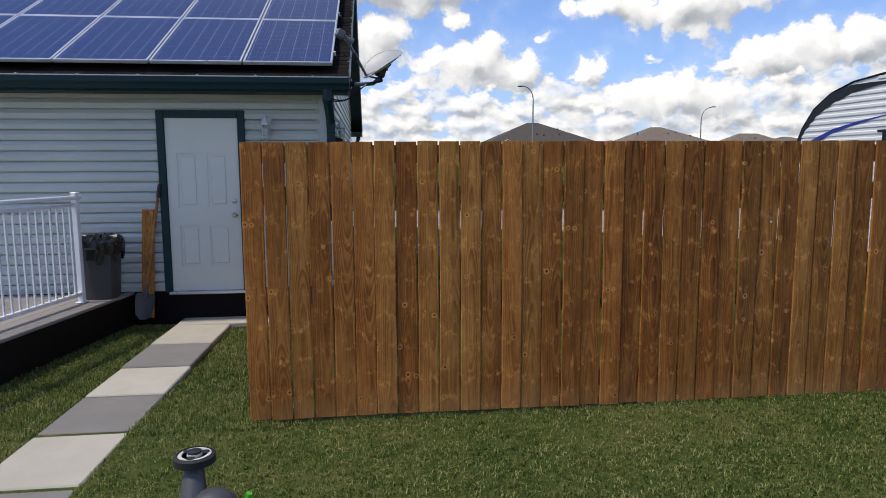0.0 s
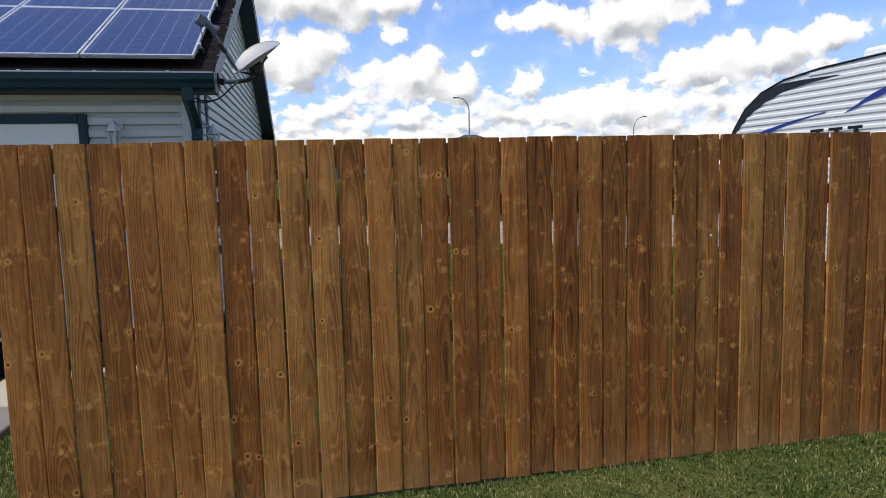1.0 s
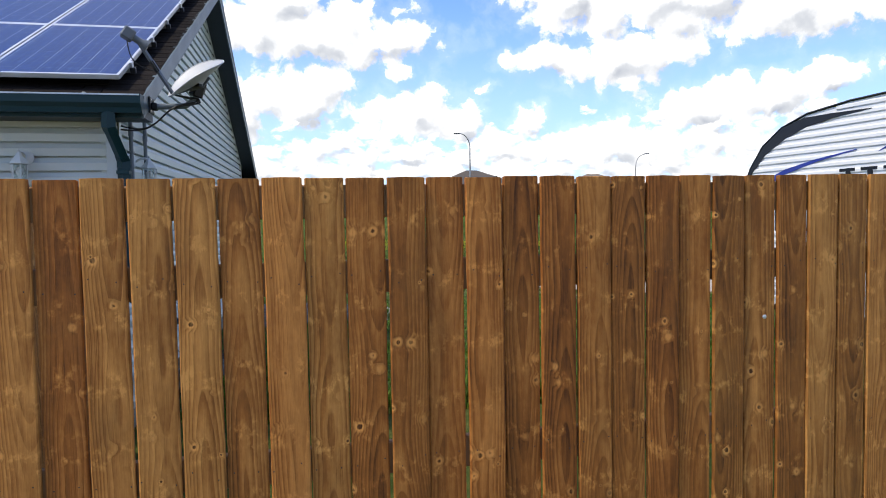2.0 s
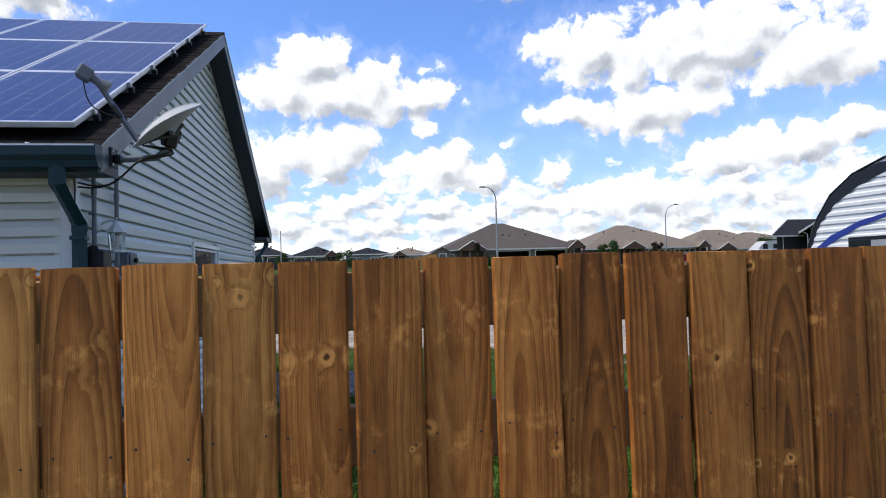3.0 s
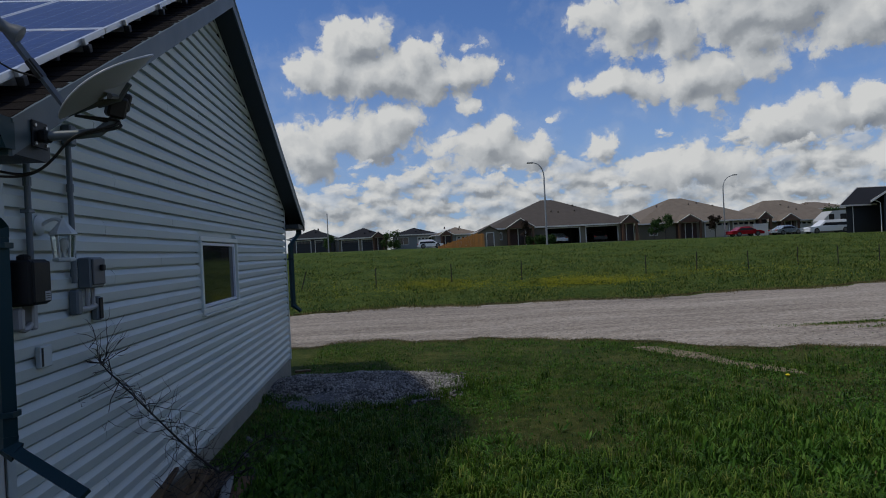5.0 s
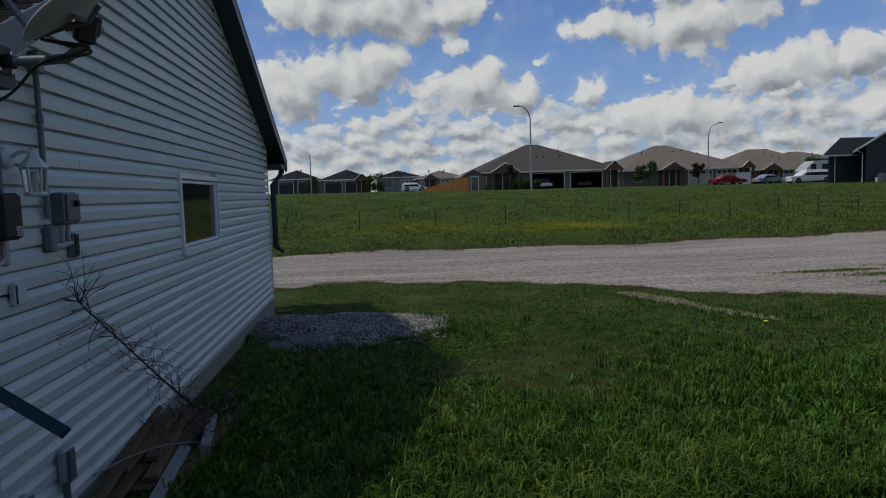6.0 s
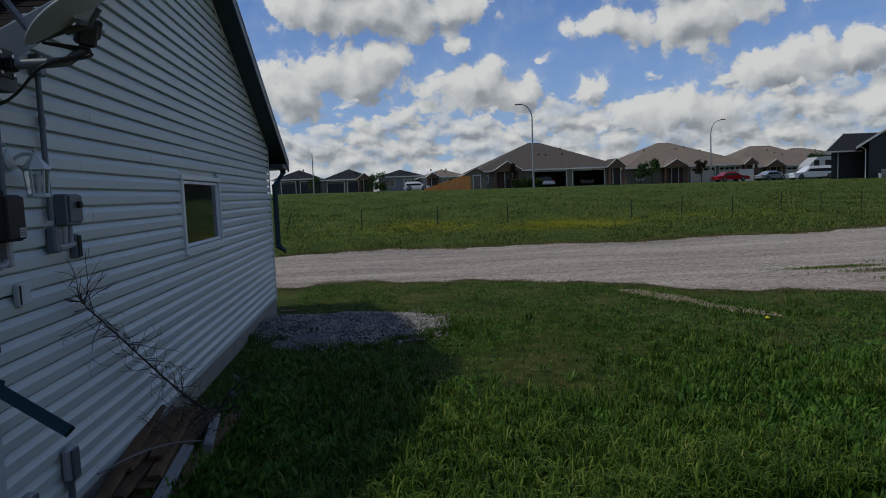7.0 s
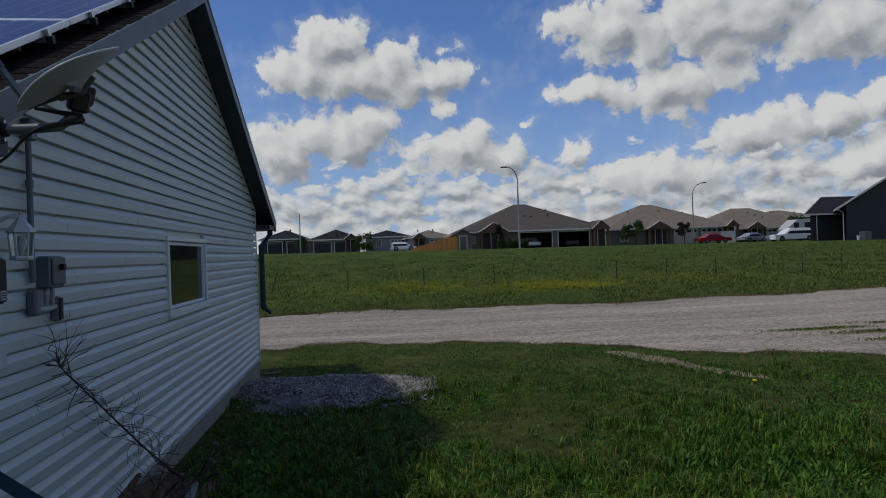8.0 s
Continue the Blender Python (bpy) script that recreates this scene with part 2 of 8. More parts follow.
    grey = g.mix(g.math("MULTIPLY", g.fit(blotch, 0.50, 0.74), 0.30), col, (mid[0] * 1.12, mid[1] * 1.42, mid[2] * 1.9, 1))
    col = g.mix(g.math("MULTIPLY", g.fit(field(5.0, 1.1, 21.0, 4.0, 0.6), 0.56, 0.74), 0.42), grey, (*dark, 1))
    if along == 2:
        # the boards turn paler and greyer near the ground
        foot_fade = g.fit(g.math("ADD", length, g.math("MULTIPLY", field(16.0, 7.0, 61.0, 3.0, 0.6), 0.30)), -1.52, -1.80)
        col = g.mix(g.math("MULTIPLY", foot_fade, 0.34), col, (light[0] * 0.72, light[1] * 0.86, light[2] * 1.35, 1))
    rim = g.math("MULTIPLY", g.math("MULTIPLY", g.fit(kd, 2.1, 1.15), g.fit(kd, 0.7, 1.05)), pick)
    col = g.mix(g.math("MULTIPLY", rim, g.fit(vs.outputs[2], 0.1, 0.8, 0.25, 0.80)), col, (light[0] * 1.15, light[1] * 1.15, light[2] * 1.15, 1))
    col = g.mix(g.math("MULTIPLY", knot, 0.80), col, (dark[0] * 0.5, dark[1] * 0.42, dark[2] * 0.40, 1))
    col = g.mix(g.math("MULTIPLY", g.math("MULTIPLY", g.fit(kd, 3.2, 1.0), pick), g.fit(field(90.0, 20.0, 33.0, 4.0, 0.65), 0.40, 0.66, 0.0, 0.45)), col, (light[0] * 0.95, light[1], light[2] * 1.1, 1))
    cast = g.math("FRACT", g.math("MULTIPLY", rnd, 7.31))
    col = g.vmath("MULTIPLY", col, g.mix(cast, (0.98, 1.04, 1.08, 1), (1.04, 0.95, 0.90, 1)))
    link(g, col, b, "Base Color")
    link(g, g.math("ADD", rough - 0.1, g.math("MULTIPLY", stain, 0.25)), b, "Roughness")
    b.inputs["Specular IOR Level"].default_value = 0.25
    h = g.math("ADD", g.math("MULTIPLY", lines, -0.9), g.math("ADD", g.math("MULTIPLY", fib, 0.8), g.math("ADD", g.math("MULTIPLY", knot, -0.8), g.math("MULTIPLY", hair, -0.8))))
    relief(g, b, h, 0.5, 0.003)
    return m


def ground_mat(name):
    """Soil and turf: patches of green, dry straw and bare earth at three scales."""
    m, g, b = material(name)
    pos = g.add("NewGeometry", out=0)
    sx = m.node_tree.nodes.new("ShaderNodeSeparateXYZ")
    m.node_tree.links.new(pos, sx.inputs[0])
    y = sx.outputs[1]
    n1, n2, n3 = g.noise(pos, 0.55, 5.0, 0.6), g.noise(pos, 5.0, 5.0, 0.65), g.noise(pos, 70.0, 3.0, 0.7)
    t = g.math("ADD", g.math("MULTIPLY", n1, 0.40), g.math("ADD", g.math("MULTIPLY", n2, 0.38), g.math("MULTIPLY", n3, 0.30)))
    green = g.ramp(t, [(0.36, (0.014, 0.024, 0.005)), (0.50, (0.048, 0.072, 0.013)), (0.60, (0.100, 0.112, 0.028)), (0.72, (0.21, 0.175, 0.070))])
    field = g.ramp(t, [(0.36, (0.016, 0.030, 0.006)), (0.50, (0.048, 0.082, 0.014)), (0.61, (0.095, 0.125, 0.024)), (0.74, (0.20, 0.18, 0.06))])
    lawn = g.ramp(t, [(0.30, (0.026, 0.040, 0.010)), (0.48, (0.070, 0.105, 0.025)), (0.61, (0.16, 0.165, 0.055)), (0.78, (0.34, 0.28, 0.13))])
    green = g.mix(g.fit(y, 4.7, 4.4), green, lawn)
    far = g.fit(g.math("ADD", y, g.math("MULTIPLY", n1, 3.0)), 24.0, 31.0)
    col = g.mix(far, green, field)
    # a streak of yellow bloom on the bank beyond the lane
    bloom = g.math("MULTIPLY", g.math("MULTIPLY", g.fit(y, 33.0, 35.0), g.fit(y, 40.0, 36.5)), g.fit(g.noise(pos, 0.9, 4.0, 0.7), 0.56, 0.70))
    col = g.mix(g.math("MULTIPLY", bloom, 0.6), col, (0.26, 0.27, 0.015, 1))
    link(g, col, b, "Base Color")
    b.inputs["Roughness"].default_value = 0.95
    b.inputs["Specular IOR Level"].default_value = 0.1
    relief(g, b, g.math("ADD", n3, n2), 0.9, 0.05)
    return m


def gravel_mat(name, a, bcol, c, scale):
    m, g, b = material(name)
    pos = g.add("NewGeometry", out=0)
    vor = m.node_tree.nodes.new("ShaderNodeTexVoronoi")
    vor.inputs["Scale"].default_value = scale
    m.node_tree.links.new(pos, vor.inputs["Vector"])
    vs = m.node_tree.nodes.new("ShaderNodeSeparateColor")
    m.node_tree.links.new(vor.outputs["Color"], vs.inputs[0])
    n1 = g.noise(g.vmath("MULTIPLY", pos, (0.10, 1.0, 1.0)), 1.1, 6.0, 0.65)
    n2 = g.noise(pos, 9.0, 4.0, 0.6)
    t = g.math("ADD", g.math("MULTIPLY", vs.outputs[0], 0.26), g.math("ADD", g.math("MULTIPLY", n1, 0.75), g.math("MULTIPLY", n2, 0.38)))
    link(g, g.ramp(t, [(0.34, a), (0.62, bcol), (0.94, c)]), b, "Base Color")
    b.inputs["Roughness"].default_value = 0.95
    b.inputs["Specular IOR Level"].default_value = 0.15
    relief(g, b, g.math("ADD", g.math("MULTIPLY", vor.outputs["Distance"], -1.0), g.math("MULTIPLY", n2, 0.4)), 0.6, 0.02)
    return m


def island(name, stops, rough=0.6, spec=0.2, through_light=0.0, patch=5.0):
    """Grass blades, leaves, pebbles: each loose piece takes a colour of its own."""
    m, g, b = material(name)
    r = g.add("NewGeometry", out=8)
    pos = g.add("NewGeometry", out=0)
    t = g.math("ADD", g.math("MULTIPLY", g.math("SUBTRACT", r, 0.5), 0.62), g.math("ADD", g.math("MULTIPLY", g.noise(pos, 0.8, 3.0, 0.6), 0.40), g.math("SUBTRACT", g.math("MULTIPLY", g.noise(pos, patch, 4.0, 0.65), 1.05), 0.15)))
    col = g.ramp(t, stops)
    link(g, col, b, "Base Color")
    b.inputs["Roughness"].default_value = rough
    b.inputs["Specular IOR Level"].default_value = spec
    if through_light:
        tr = g.add("BsdfTranslucent", Color=col)
        out = m.node_tree.nodes["Material Output"]
        mixed = g.add("MixShader", i0=through_light, i1=b.outputs[0], i2=tr)
        g.t.links.new(mixed, out.inputs[0])
    return m


def panel_mat(name):
    """Blue polycrystalline cells behind glass: cell gaps and busbars drawn at true size, in the panel's own plane."""
    m, g, b = material(name)
    pos = g.add("TexCoord", out=3)
    sx = m.node_tree.nodes.new("ShaderNodeSeparateXYZ")
    m.node_tree.links.new(pos, sx.inputs[0])
    u, v = sx.outputs[0], sx.outputs[1]
    cu, cv = g.math("FRACT", g.math("MULTIPLY", u, 6.33)), g.math("FRACT", g.math("MULTIPLY", v, 6.20))
    gap = g.math("MAXIMUM", g.math("LESS_THAN", cu, 0.028), g.math("LESS_THAN", cv, 0.012))
    bus = g.math("LESS_THAN", g.math("ABSOLUTE", g.math("SUBTRACT", g.math("FRACT", g.math("MULTIPLY", cu, 3.0)), 0.5)), 0.030)
    flake = m.node_tree.nodes.new("ShaderNodeTexVoronoi")
    flake.inputs["Scale"].default_value = 70.0
    m.node_tree.links.new(pos, flake.inputs["Vector"])
    fs = m.node_tree.nodes.new("ShaderNodeSeparateColor")
    m.node_tree.links.new(flake.outputs["Color"], fs.inputs[0])
    col = g.mix(fs.outputs[0], (0.0016, 0.0165, 0.088, 1), (0.0040, 0.035, 0.160, 1))
    col = g.mix(g.math("MULTIPLY", bus, 0.14), col, (0.35, 0.38, 0.42, 1))
    col = g.mix(g.math("MULTIPLY", gap, 0.55), col, (0.45, 0.50, 0.58, 1))
    link(g, col, b, "Base Color")
    b.inputs["Roughness"].default_value = 0.35
    b.inputs["Specular IOR Level"].default_value = 0.1
    b.inputs["Coat Weight"].default_value = 0.05
    link(g, g.math("ADD", 0.05, g.math("MULTIPLY", g.noise(pos, 3.0), 0.10)), b, "Coat Roughness")
    return m


def glass_mat(name, tint=(0.9, 0.95, 0.95)):
    m, g, b = material(name)
    b.inputs["Base Color"].default_value = (*tint, 1)
    b.inputs["Roughness"].default_value = 0.03
    b.inputs["Transmission Weight"].default_value = 1.0
    b.inputs["IOR"].default_value = 1.45
    return m


SIDING = plain("vinyl_siding", (0.50, 0.56, 0.545), 0.45, vary=0.05, scale=1.6, grain=90, bump=0.05, spread=0.03)
SIDING_TRIM = plain("vinyl_trim", (0.46, 0.52, 0.53), 0.45, vary=0.04, scale=2.0)
TEAL = plain("teal_trim_paint", (0.0080, 0.036, 0.046), 0.45, vary=0.15, scale=4.0, bump=0.04, spec=0.22)
FASCIA = plain("fascia_metal", (0.044, 0.074, 0.090), 0.45, vary=0.08, scale=3.0, bump=0.04)
SOFFIT = plain("soffit_metal", (0.018, 0.028, 0.036), 0.55, vary=0.1)
DRIP = plain("drip_edge_metal", (0.42, 0.47, 0.50), 0.35, metal=0.4, vary=0.1)
SHINGLE = plain("asphalt_shingle", (0.0135, 0.0115, 0.0110), 0.95, vary=0.35, scale=9, grain=180, bump=0.6, spread=0.35, spec=0.05)
ALU = plain("anodised_aluminium", (0.62, 0.64, 0.66), 0.32, metal=0.75, vary=0.06)
CELL = panel_mat("solar_cells")
DOOR_PAINT = plain("white_door_paint", (0.62, 0.67, 0.63), 0.35, vary=0.04, bump=0.02)
STEEL = plain("brushed_steel", (0.45, 0.45, 0.44), 0.3, metal=0.9)
CONCRETE = plain("concrete", (0.24, 0.235, 0.20), 0.9, vary=0.35, scale=3, grain=120, bump=0.4, spec=0.2)
SLAB_GREY = plain("grey_patio_slab", (0.215, 0.205, 0.195), 0.9, vary=0.2, scale=3.5, grain=140, bump=0.35, spread=0.06, spec=0.2)
SLAB = plain("patio_slab", (0.43, 0.405, 0.345), 0.9, vary=0.16, scale=3.5, grain=140, bump=0.35, spread=0.06, spec=0.2)
BLACK_BASE = plain("black_foundation_coat", (0.008, 0.007, 0.008), 0.8, vary=0.25, scale=5, spec=0.15)
SKIRT = plain("dark_brown_skirting", (0.010, 0.007, 0.006), 0.75, vary=0.25, scale=4, spec=0.15)
DECK = plain("weathered_decking", (0.24, 0.22, 0.21), 0.75, vary=0.15, scale=4, grain=80, spread=0.1)
WHITE = plain("white_powder_coat", (0.74, 0.78, 0.82), 0.35, vary=0.03)
BIN_GREY = plain("grey_bin_plastic", (0.055, 0.060, 0.068), 0.5, vary=0.12)
BAG = plain("black_bag_film", (0.006, 0.006, 0.007), 0.28, vary=0.2)
BLACK = plain("black_plastic", (0.012, 0.012, 0.013), 0.45, vary=0.15)
GREEN = plain("green_plastic", (0.05, 0.42, 0.03), 0.4, vary=0.1)
GREY_PLASTIC = plain("grey_plastic", (0.085, 0.095, 0.105), 0.5, vary=0.12, bump=0.05)
CONDUIT = plain("painted_conduit", (0.105, 0.135, 0.155), 0.5, vary=0.15)
METER_DARK = plain("dark_meter_case", (0.007, 0.009, 0.011), 0.5, vary=0.15, spec=0.2)
LIGHT_PLASTIC = plain("pale_grey_plastic", (0.30, 0.32, 0.34), 0.5, vary=0.1)
WHEEL_DISC = plain("pale_wheel_disc", (0.52, 0.51, 0.47), 0.5, vary=0.25, scale=30)
ARM = plain("dish_arm_steel", (0.085, 0.10, 0.115), 0.45, vary=0.15)
DISH = plain("dish_grey", (0.34, 0.355, 0.365), 0.45, vary=0.08, bump=0.05)
LANTERN = plain("white_lantern_paint", (0.50, 0.55, 0.55), 0.45, vary=0.1)
GLASS = glass_mat("clear_glass")
BULB = plain("frosted_bulb", (0.7, 0.7, 0.68), 0.4, vary=0.03)
DARK_ROOM = plain("dark_interior", (0.03, 0.03, 0.03), 0.8, vary=0.3)
FENCE = fence_wood("stained_fence_wood", (0.62, 0.280, 0.072), (0.282, 0.101, 0.0190), (0.054, 0.0165, 0.0035))
BARE_WOOD = plain("bare_scraped_wood", (0.55, 0.38, 0.20), 0.8, vary=0.2, scale=60)
RAIL = fence_wood("fence_rail_wood", (0.42, 0.24, 0.11), (0.25, 0.125, 0.05), (0.10, 0.045, 0.02), 0.6, along=0)
OLD_WOOD = fence_wood("weathered_plank_wood", (0.19, 0.118, 0.058), (0.080, 0.048, 0.024), (0.024, 0.014, 0.008), 0.6, along=1)
PALE_WOOD = plain("pale_weathered_wood", (0.21, 0.215, 0.205), 0.8, vary=0.2, scale=6)
PORCH_WALL = plain("porch_boarding", (0.050, 0.022, 0.015), 0.7, vary=0.2)
DOOR_DARK = plain("dark_front_door_paint", (0.022, 0.012, 0.010), 0.5, vary=0.1)
DOOR_TAN = plain("tan_garage_door_paint", (0.46, 0.40, 0.32), 0.6, vary=0.06)
ORANGE_WOOD = plain("fresh_cedar", (0.52, 0.22, 0.05), 0.7, vary=0.15, spread=0.1)
GROUND = ground_mat("turf_and_soil")
ROAD = gravel_mat("lane_gravel", (0.092, 0.077, 0.063), (0.232, 0.196, 0.160), (0.45, 0.39, 0.325), 15.0)
EARTH = gravel_mat("bare_earth", (0.07, 0.055, 0.036), (0.18, 0.142, 0.096), (0.33, 0.265, 0.185), 24.0)
PILE = gravel_mat("crushed_gravel", (0.045, 0.045, 0.047), (0.12, 0.117, 0.118), (0.25, 0.245, 0.24), 34.0)
PEBBLE = island("pebbles", [(0.15, (0.055, 0.053, 0.050)), (0.5, (0.145, 0.138, 0.129)), (0.85, (0.36, 0.345, 0.32))], 0.85)
LAWN = island("lawn_blades", [(0.15, (0.032, 0.058, 0.012)), (0.42, (0.085, 0.142, 0.028)), (0.66, (0.18, 0.22, 0.060)), (0.95, (0.44, 0.39, 0.18))], 0.6, through_light=0.3, patch=13.0)
ROUGH = island("rough_grass_blades", [(0.20, (0.009, 0.023, 0.003)), (0.48, (0.038, 0.090, 0.008)), (0.74, (0.088, 0.172, 0.018)), (1.0, (0.25, 0.27, 0.060))], 0.55, spec=0.12, through_light=0.25)
BANK = island("bank_grass_blades", [(0.25, (0.012, 0.030, 0.004)), (0.45, (0.038, 0.080, 0.010)), (0.62, (0.090, 0.140, 0.018)), (0.80, (0.22, 0.22, 0.05))], 0.6, through_light=0.25)
DRY = island("dry_grass_blades", [(0.2, (0.040, 0.046, 0.014)), (0.55, (0.125, 0.105, 0.042)), (0.9, (0.30, 0.235, 0.115))], 0.7, through_light=0.25)
WEED = island("weed_leaves", [(0.2, (0.018, 0.055, 0.006)), (0.55, (0.055, 0.140, 0.015)), (0.9, (0.120, 0.235, 0.032))], 0.5, spec=0.15, through_light=0.25)
BLOOM = island("yellow_green_bloom", [(0.2, (0.12, 0.16, 0.01)), (0.8, (0.42, 0.38, 0.015))], 0.6)
YELLOW = island("yellow_petals", [(0.2, (0.50, 0.42, 0.01)), (0.8, (0.75, 0.62, 0.03))], 0.6)
TWIG = plain("grey_twig_bark", (0.040, 0.034, 0.031), 0.9, vary=0.25, scale=20)
BARK = plain("tree_bark", (0.06, 0.045, 0.035), 0.9, vary=0.25)
LEAF = island("tree_leaves", [(0.2, (0.015, 0.035, 0.010)), (0.6, (0.040, 0.085, 0.020)), (0.95, (0.09, 0.14, 0.04))], 0.6, through_light=0.25)
LEAF_RED = island("reddish_leaves", [(0.2, (0.022, 0.016, 0.012)), (0.9, (0.065, 0.042, 0.030))], 0.6, through_light=0.2)
RV_WHITE = plain("rv_white_skin", (0.72, 0.74, 0.75), 0.35, vary=0.04, scale=1.5)
RV_BLACK = plain("rv_black_vinyl", (0.007, 0.008, 0.010), 0.4, vary=0.2)
RV_BLUE = plain("rv_blue_vinyl", (0.020, 0.040, 0.26), 0.4, vary=0.2, scale=9)
WINDOW_DARK = plain("tinted_window", (0.012, 0.015, 0.018), 0.06, vary=0.1, bump=0.0, spec=0.55)
CAR_GLASS = plain("car_glass", (0.010, 0.012, 0.014), 0.12, vary=0.1, bump=0.0, spec=0.15)
ROOF_BROWN = plain("brown_shingle_roof", (0.082, 0.070, 0.060), 0.9, vary=0.34, scale=1.4, grain=6, bump=0.2, spec=0.2)
ROOF_TAN = plain("tan_shingle_roof", (0.175, 0.143, 0.112), 0.9, vary=0.34, scale=1.4, grain=6, bump=0.2, spec=0.2)
ROOF_DARK = plain("charcoal_shingle_roof", (0.016, 0.017, 0.020), 0.9, vary=0.2, scale=2.5, grain=12, bump=0.2, spec=0.2)
WALL_TAN = plain("tan_house_siding", (0.145, 0.125, 0.090), 0.75, vary=0.15, scale=1.0, stretch=(1, 1, 7))
WALL_GREY = plain("grey_house_siding", (0.24, 0.25, 0.25), 0.75, vary=0.1, scale=1.0, stretch=(1, 1, 7))
WALL_DARK = plain("charcoal_house_siding", (0.026, 0.028, 0.033), 0.7, vary=0.12, scale=1.0, stretch=(1, 1, 9))
HOUSE_TRIM = plain("house_white_trim", (0.60, 0.58, 0.54), 0.5, vary=0.05)
TIMBER = plain("brown_timber", (0.105, 0.052, 0.028), 0.7, vary=0.2)
POLE = plain("galvanised_pole", (0.30, 0.30, 0.30), 0.5, metal=0.5, vary=0.1)
POST_IRON = plain("rusty_post", (0.035, 0.028, 0.024), 0.8, vary=0.2)
DARK_RIM = plain("grey_wheel_alloy", (0.16, 0.16, 0.165), 0.35, metal=0.6, vary=0.05)
TYRE = plain("tyre_rubber", (0.015, 0.015, 0.015), 0.8, vary=0.1)
CAR_RED = plain("red_car_paint", (0.26, 0.008, 0.014), 0.2, vary=0.03, bump=0.0)
CAR_WHITE = plain("white_car_paint", (0.75, 0.76, 0.78), 0.2, vary=0.03, bump=0.0)
CAR_SILVER = plain("silver_car_paint", (0.38, 0.42, 0.46), 0.25, metal=0.5, vary=0.03, bump=0.0)
CAMPER = plain("dull_white_camper_skin", (0.46, 0.46, 0.45), 0.5, vary=0.06)
RED_LIGHT = plain("red_lens", (0.35, 0.01, 0.01), 0.2, vary=0.03)
STONE = plain("grey_field_stone", (0.14, 0.135, 0.13), 0.9, vary=0.25, scale=12, spec=0.2)


# ---- mesh helpers ----
class Shape:
    """Collects solids into one mesh."""

    def __init__(self):
        self.v, self.f = [], []

    def put(self, verts, faces):
        n = len(self.v)
        self.v += [tuple(p) for p in verts]
        self.f += [tuple(i + n for i in f) for f in faces]
        return self

    def box(self, x0, x1, y0, y1, z0, z1, c=0.0):
        """A box; c chamfers all its edges."""
        if not c:
            p = [(x, y, z) for x in (x0, x1) for y in (y0, y1) for z in (z0, z1)]
            return self.put(p, [(0, 1, 3, 2), (4, 6, 7, 5), (0, 4, 5, 1), (2, 3, 7, 6), (0, 2, 6, 4), (1, 5, 7, 3)])
        c = min(c, 0.45 * (x1 - x0), 0.45 * (y1 - y0), 0.45 * (z1 - z0))
        mid, half = ((x0 + x1) / 2, (y0 + y1) / 2, (z0 + z1) / 2), ((x1 - x0) / 2, (y1 - y0) / 2, (z1 - z0) / 2)
        ids, p = {}, []
        for sx in (-1, 1):
            for sy in (-1, 1):
                for sz in (-1, 1):
                    s = (sx, sy, sz)
                    for a in range(3):
                        ids[s, a] = len(p)
                        p.append(tuple(mid[k] + s[k] * (half[k] - (0 if k == a else c)) for k in range(3)))
        f = []
        for a in range(3):
            b, d = (a + 1) % 3, (a + 2) % 3
            for sa in (-1, 1):
                ring = []
                for sb, sd in ((-1, -1), (1, -1), (1, 1), (-1, 1)):
                    s = [0, 0, 0]
                    s[a], s[b], s[d] = sa, sb, sd
                    ring.append(ids[tuple(s), a])
                f.append(ring)
            for sb in (-1, 1):
                for sd in (-1, 1):
                    s, t = [0, 0, 0], [0, 0, 0]
                    s[a], s[b], s[d] = -1, sb, sd
                    t[a], t[b], t[d] = 1, sb, sd
                    s, t = tuple(s), tuple(t)
                    f.append((ids[s, b], ids[t, b], ids[t, d], ids[s, d]))
        for sx in (-1, 1):
            for sy in (-1, 1):
                for sz in (-1, 1):
                    f.append([ids[(sx, sy, sz), a] for a in range(3)])
        return self.put(p, f)

    def prism(self, outline, to3d, a, b):
        """An outline (2d) drawn out from a to b; to3d(u, v, w) gives the place."""
        n = len(outline)
        p = [to3d(u, v, a) for u, v in outline] + [to3d(u, v, b) for u, v in outline]
        f = [tuple(range(n)), tuple(range(2 * n - 1, n - 1, -1))] + [(i, (i + 1) % n, n + (i + 1) % n, n + i) for i in range(n)]
        return self.put(p, f)

    def tube(self, pts, r, n=8, flat=1.0):
        """A round bar along points; r a number or one for each point; flat squeezes it across."""
        pts = [Vector(p) for p in pts]
        rs = r if isinstance(r, (list, tuple)) else [r] * len(pts)
        rings, side = [], None
        for i, p in enumerate(pts):
            way = (pts[min(i + 1, len(pts) - 1)] - pts[max(i - 1, 0)]).normalized()
            if side is None:
                side = way.cross(Vector((0, 0, 1)) if abs(way.z) < 0.9 else Vector((0, 1, 0))).normalized()
            side = (side - way * side.dot(way)).normalized()
            up = way.cross(side)
            rings.append([p + (side * math.cos(2 * math.pi * k / n) + up * math.sin(2 * math.pi * k / n) * flat) * rs[i] for k in range(n)])
        v = [q for ring in rings for q in ring]
        f = [(i * n + k, i * n + (k + 1) % n, (i + 1) * n + (k + 1) % n, (i + 1) * n + k) for i in range(len(pts) - 1) for k in range(n)]
        f += [tuple(range(n - 1, -1, -1)), tuple((len(pts) - 1) * n + k for k in range(n))]
        return self.put(v, f)

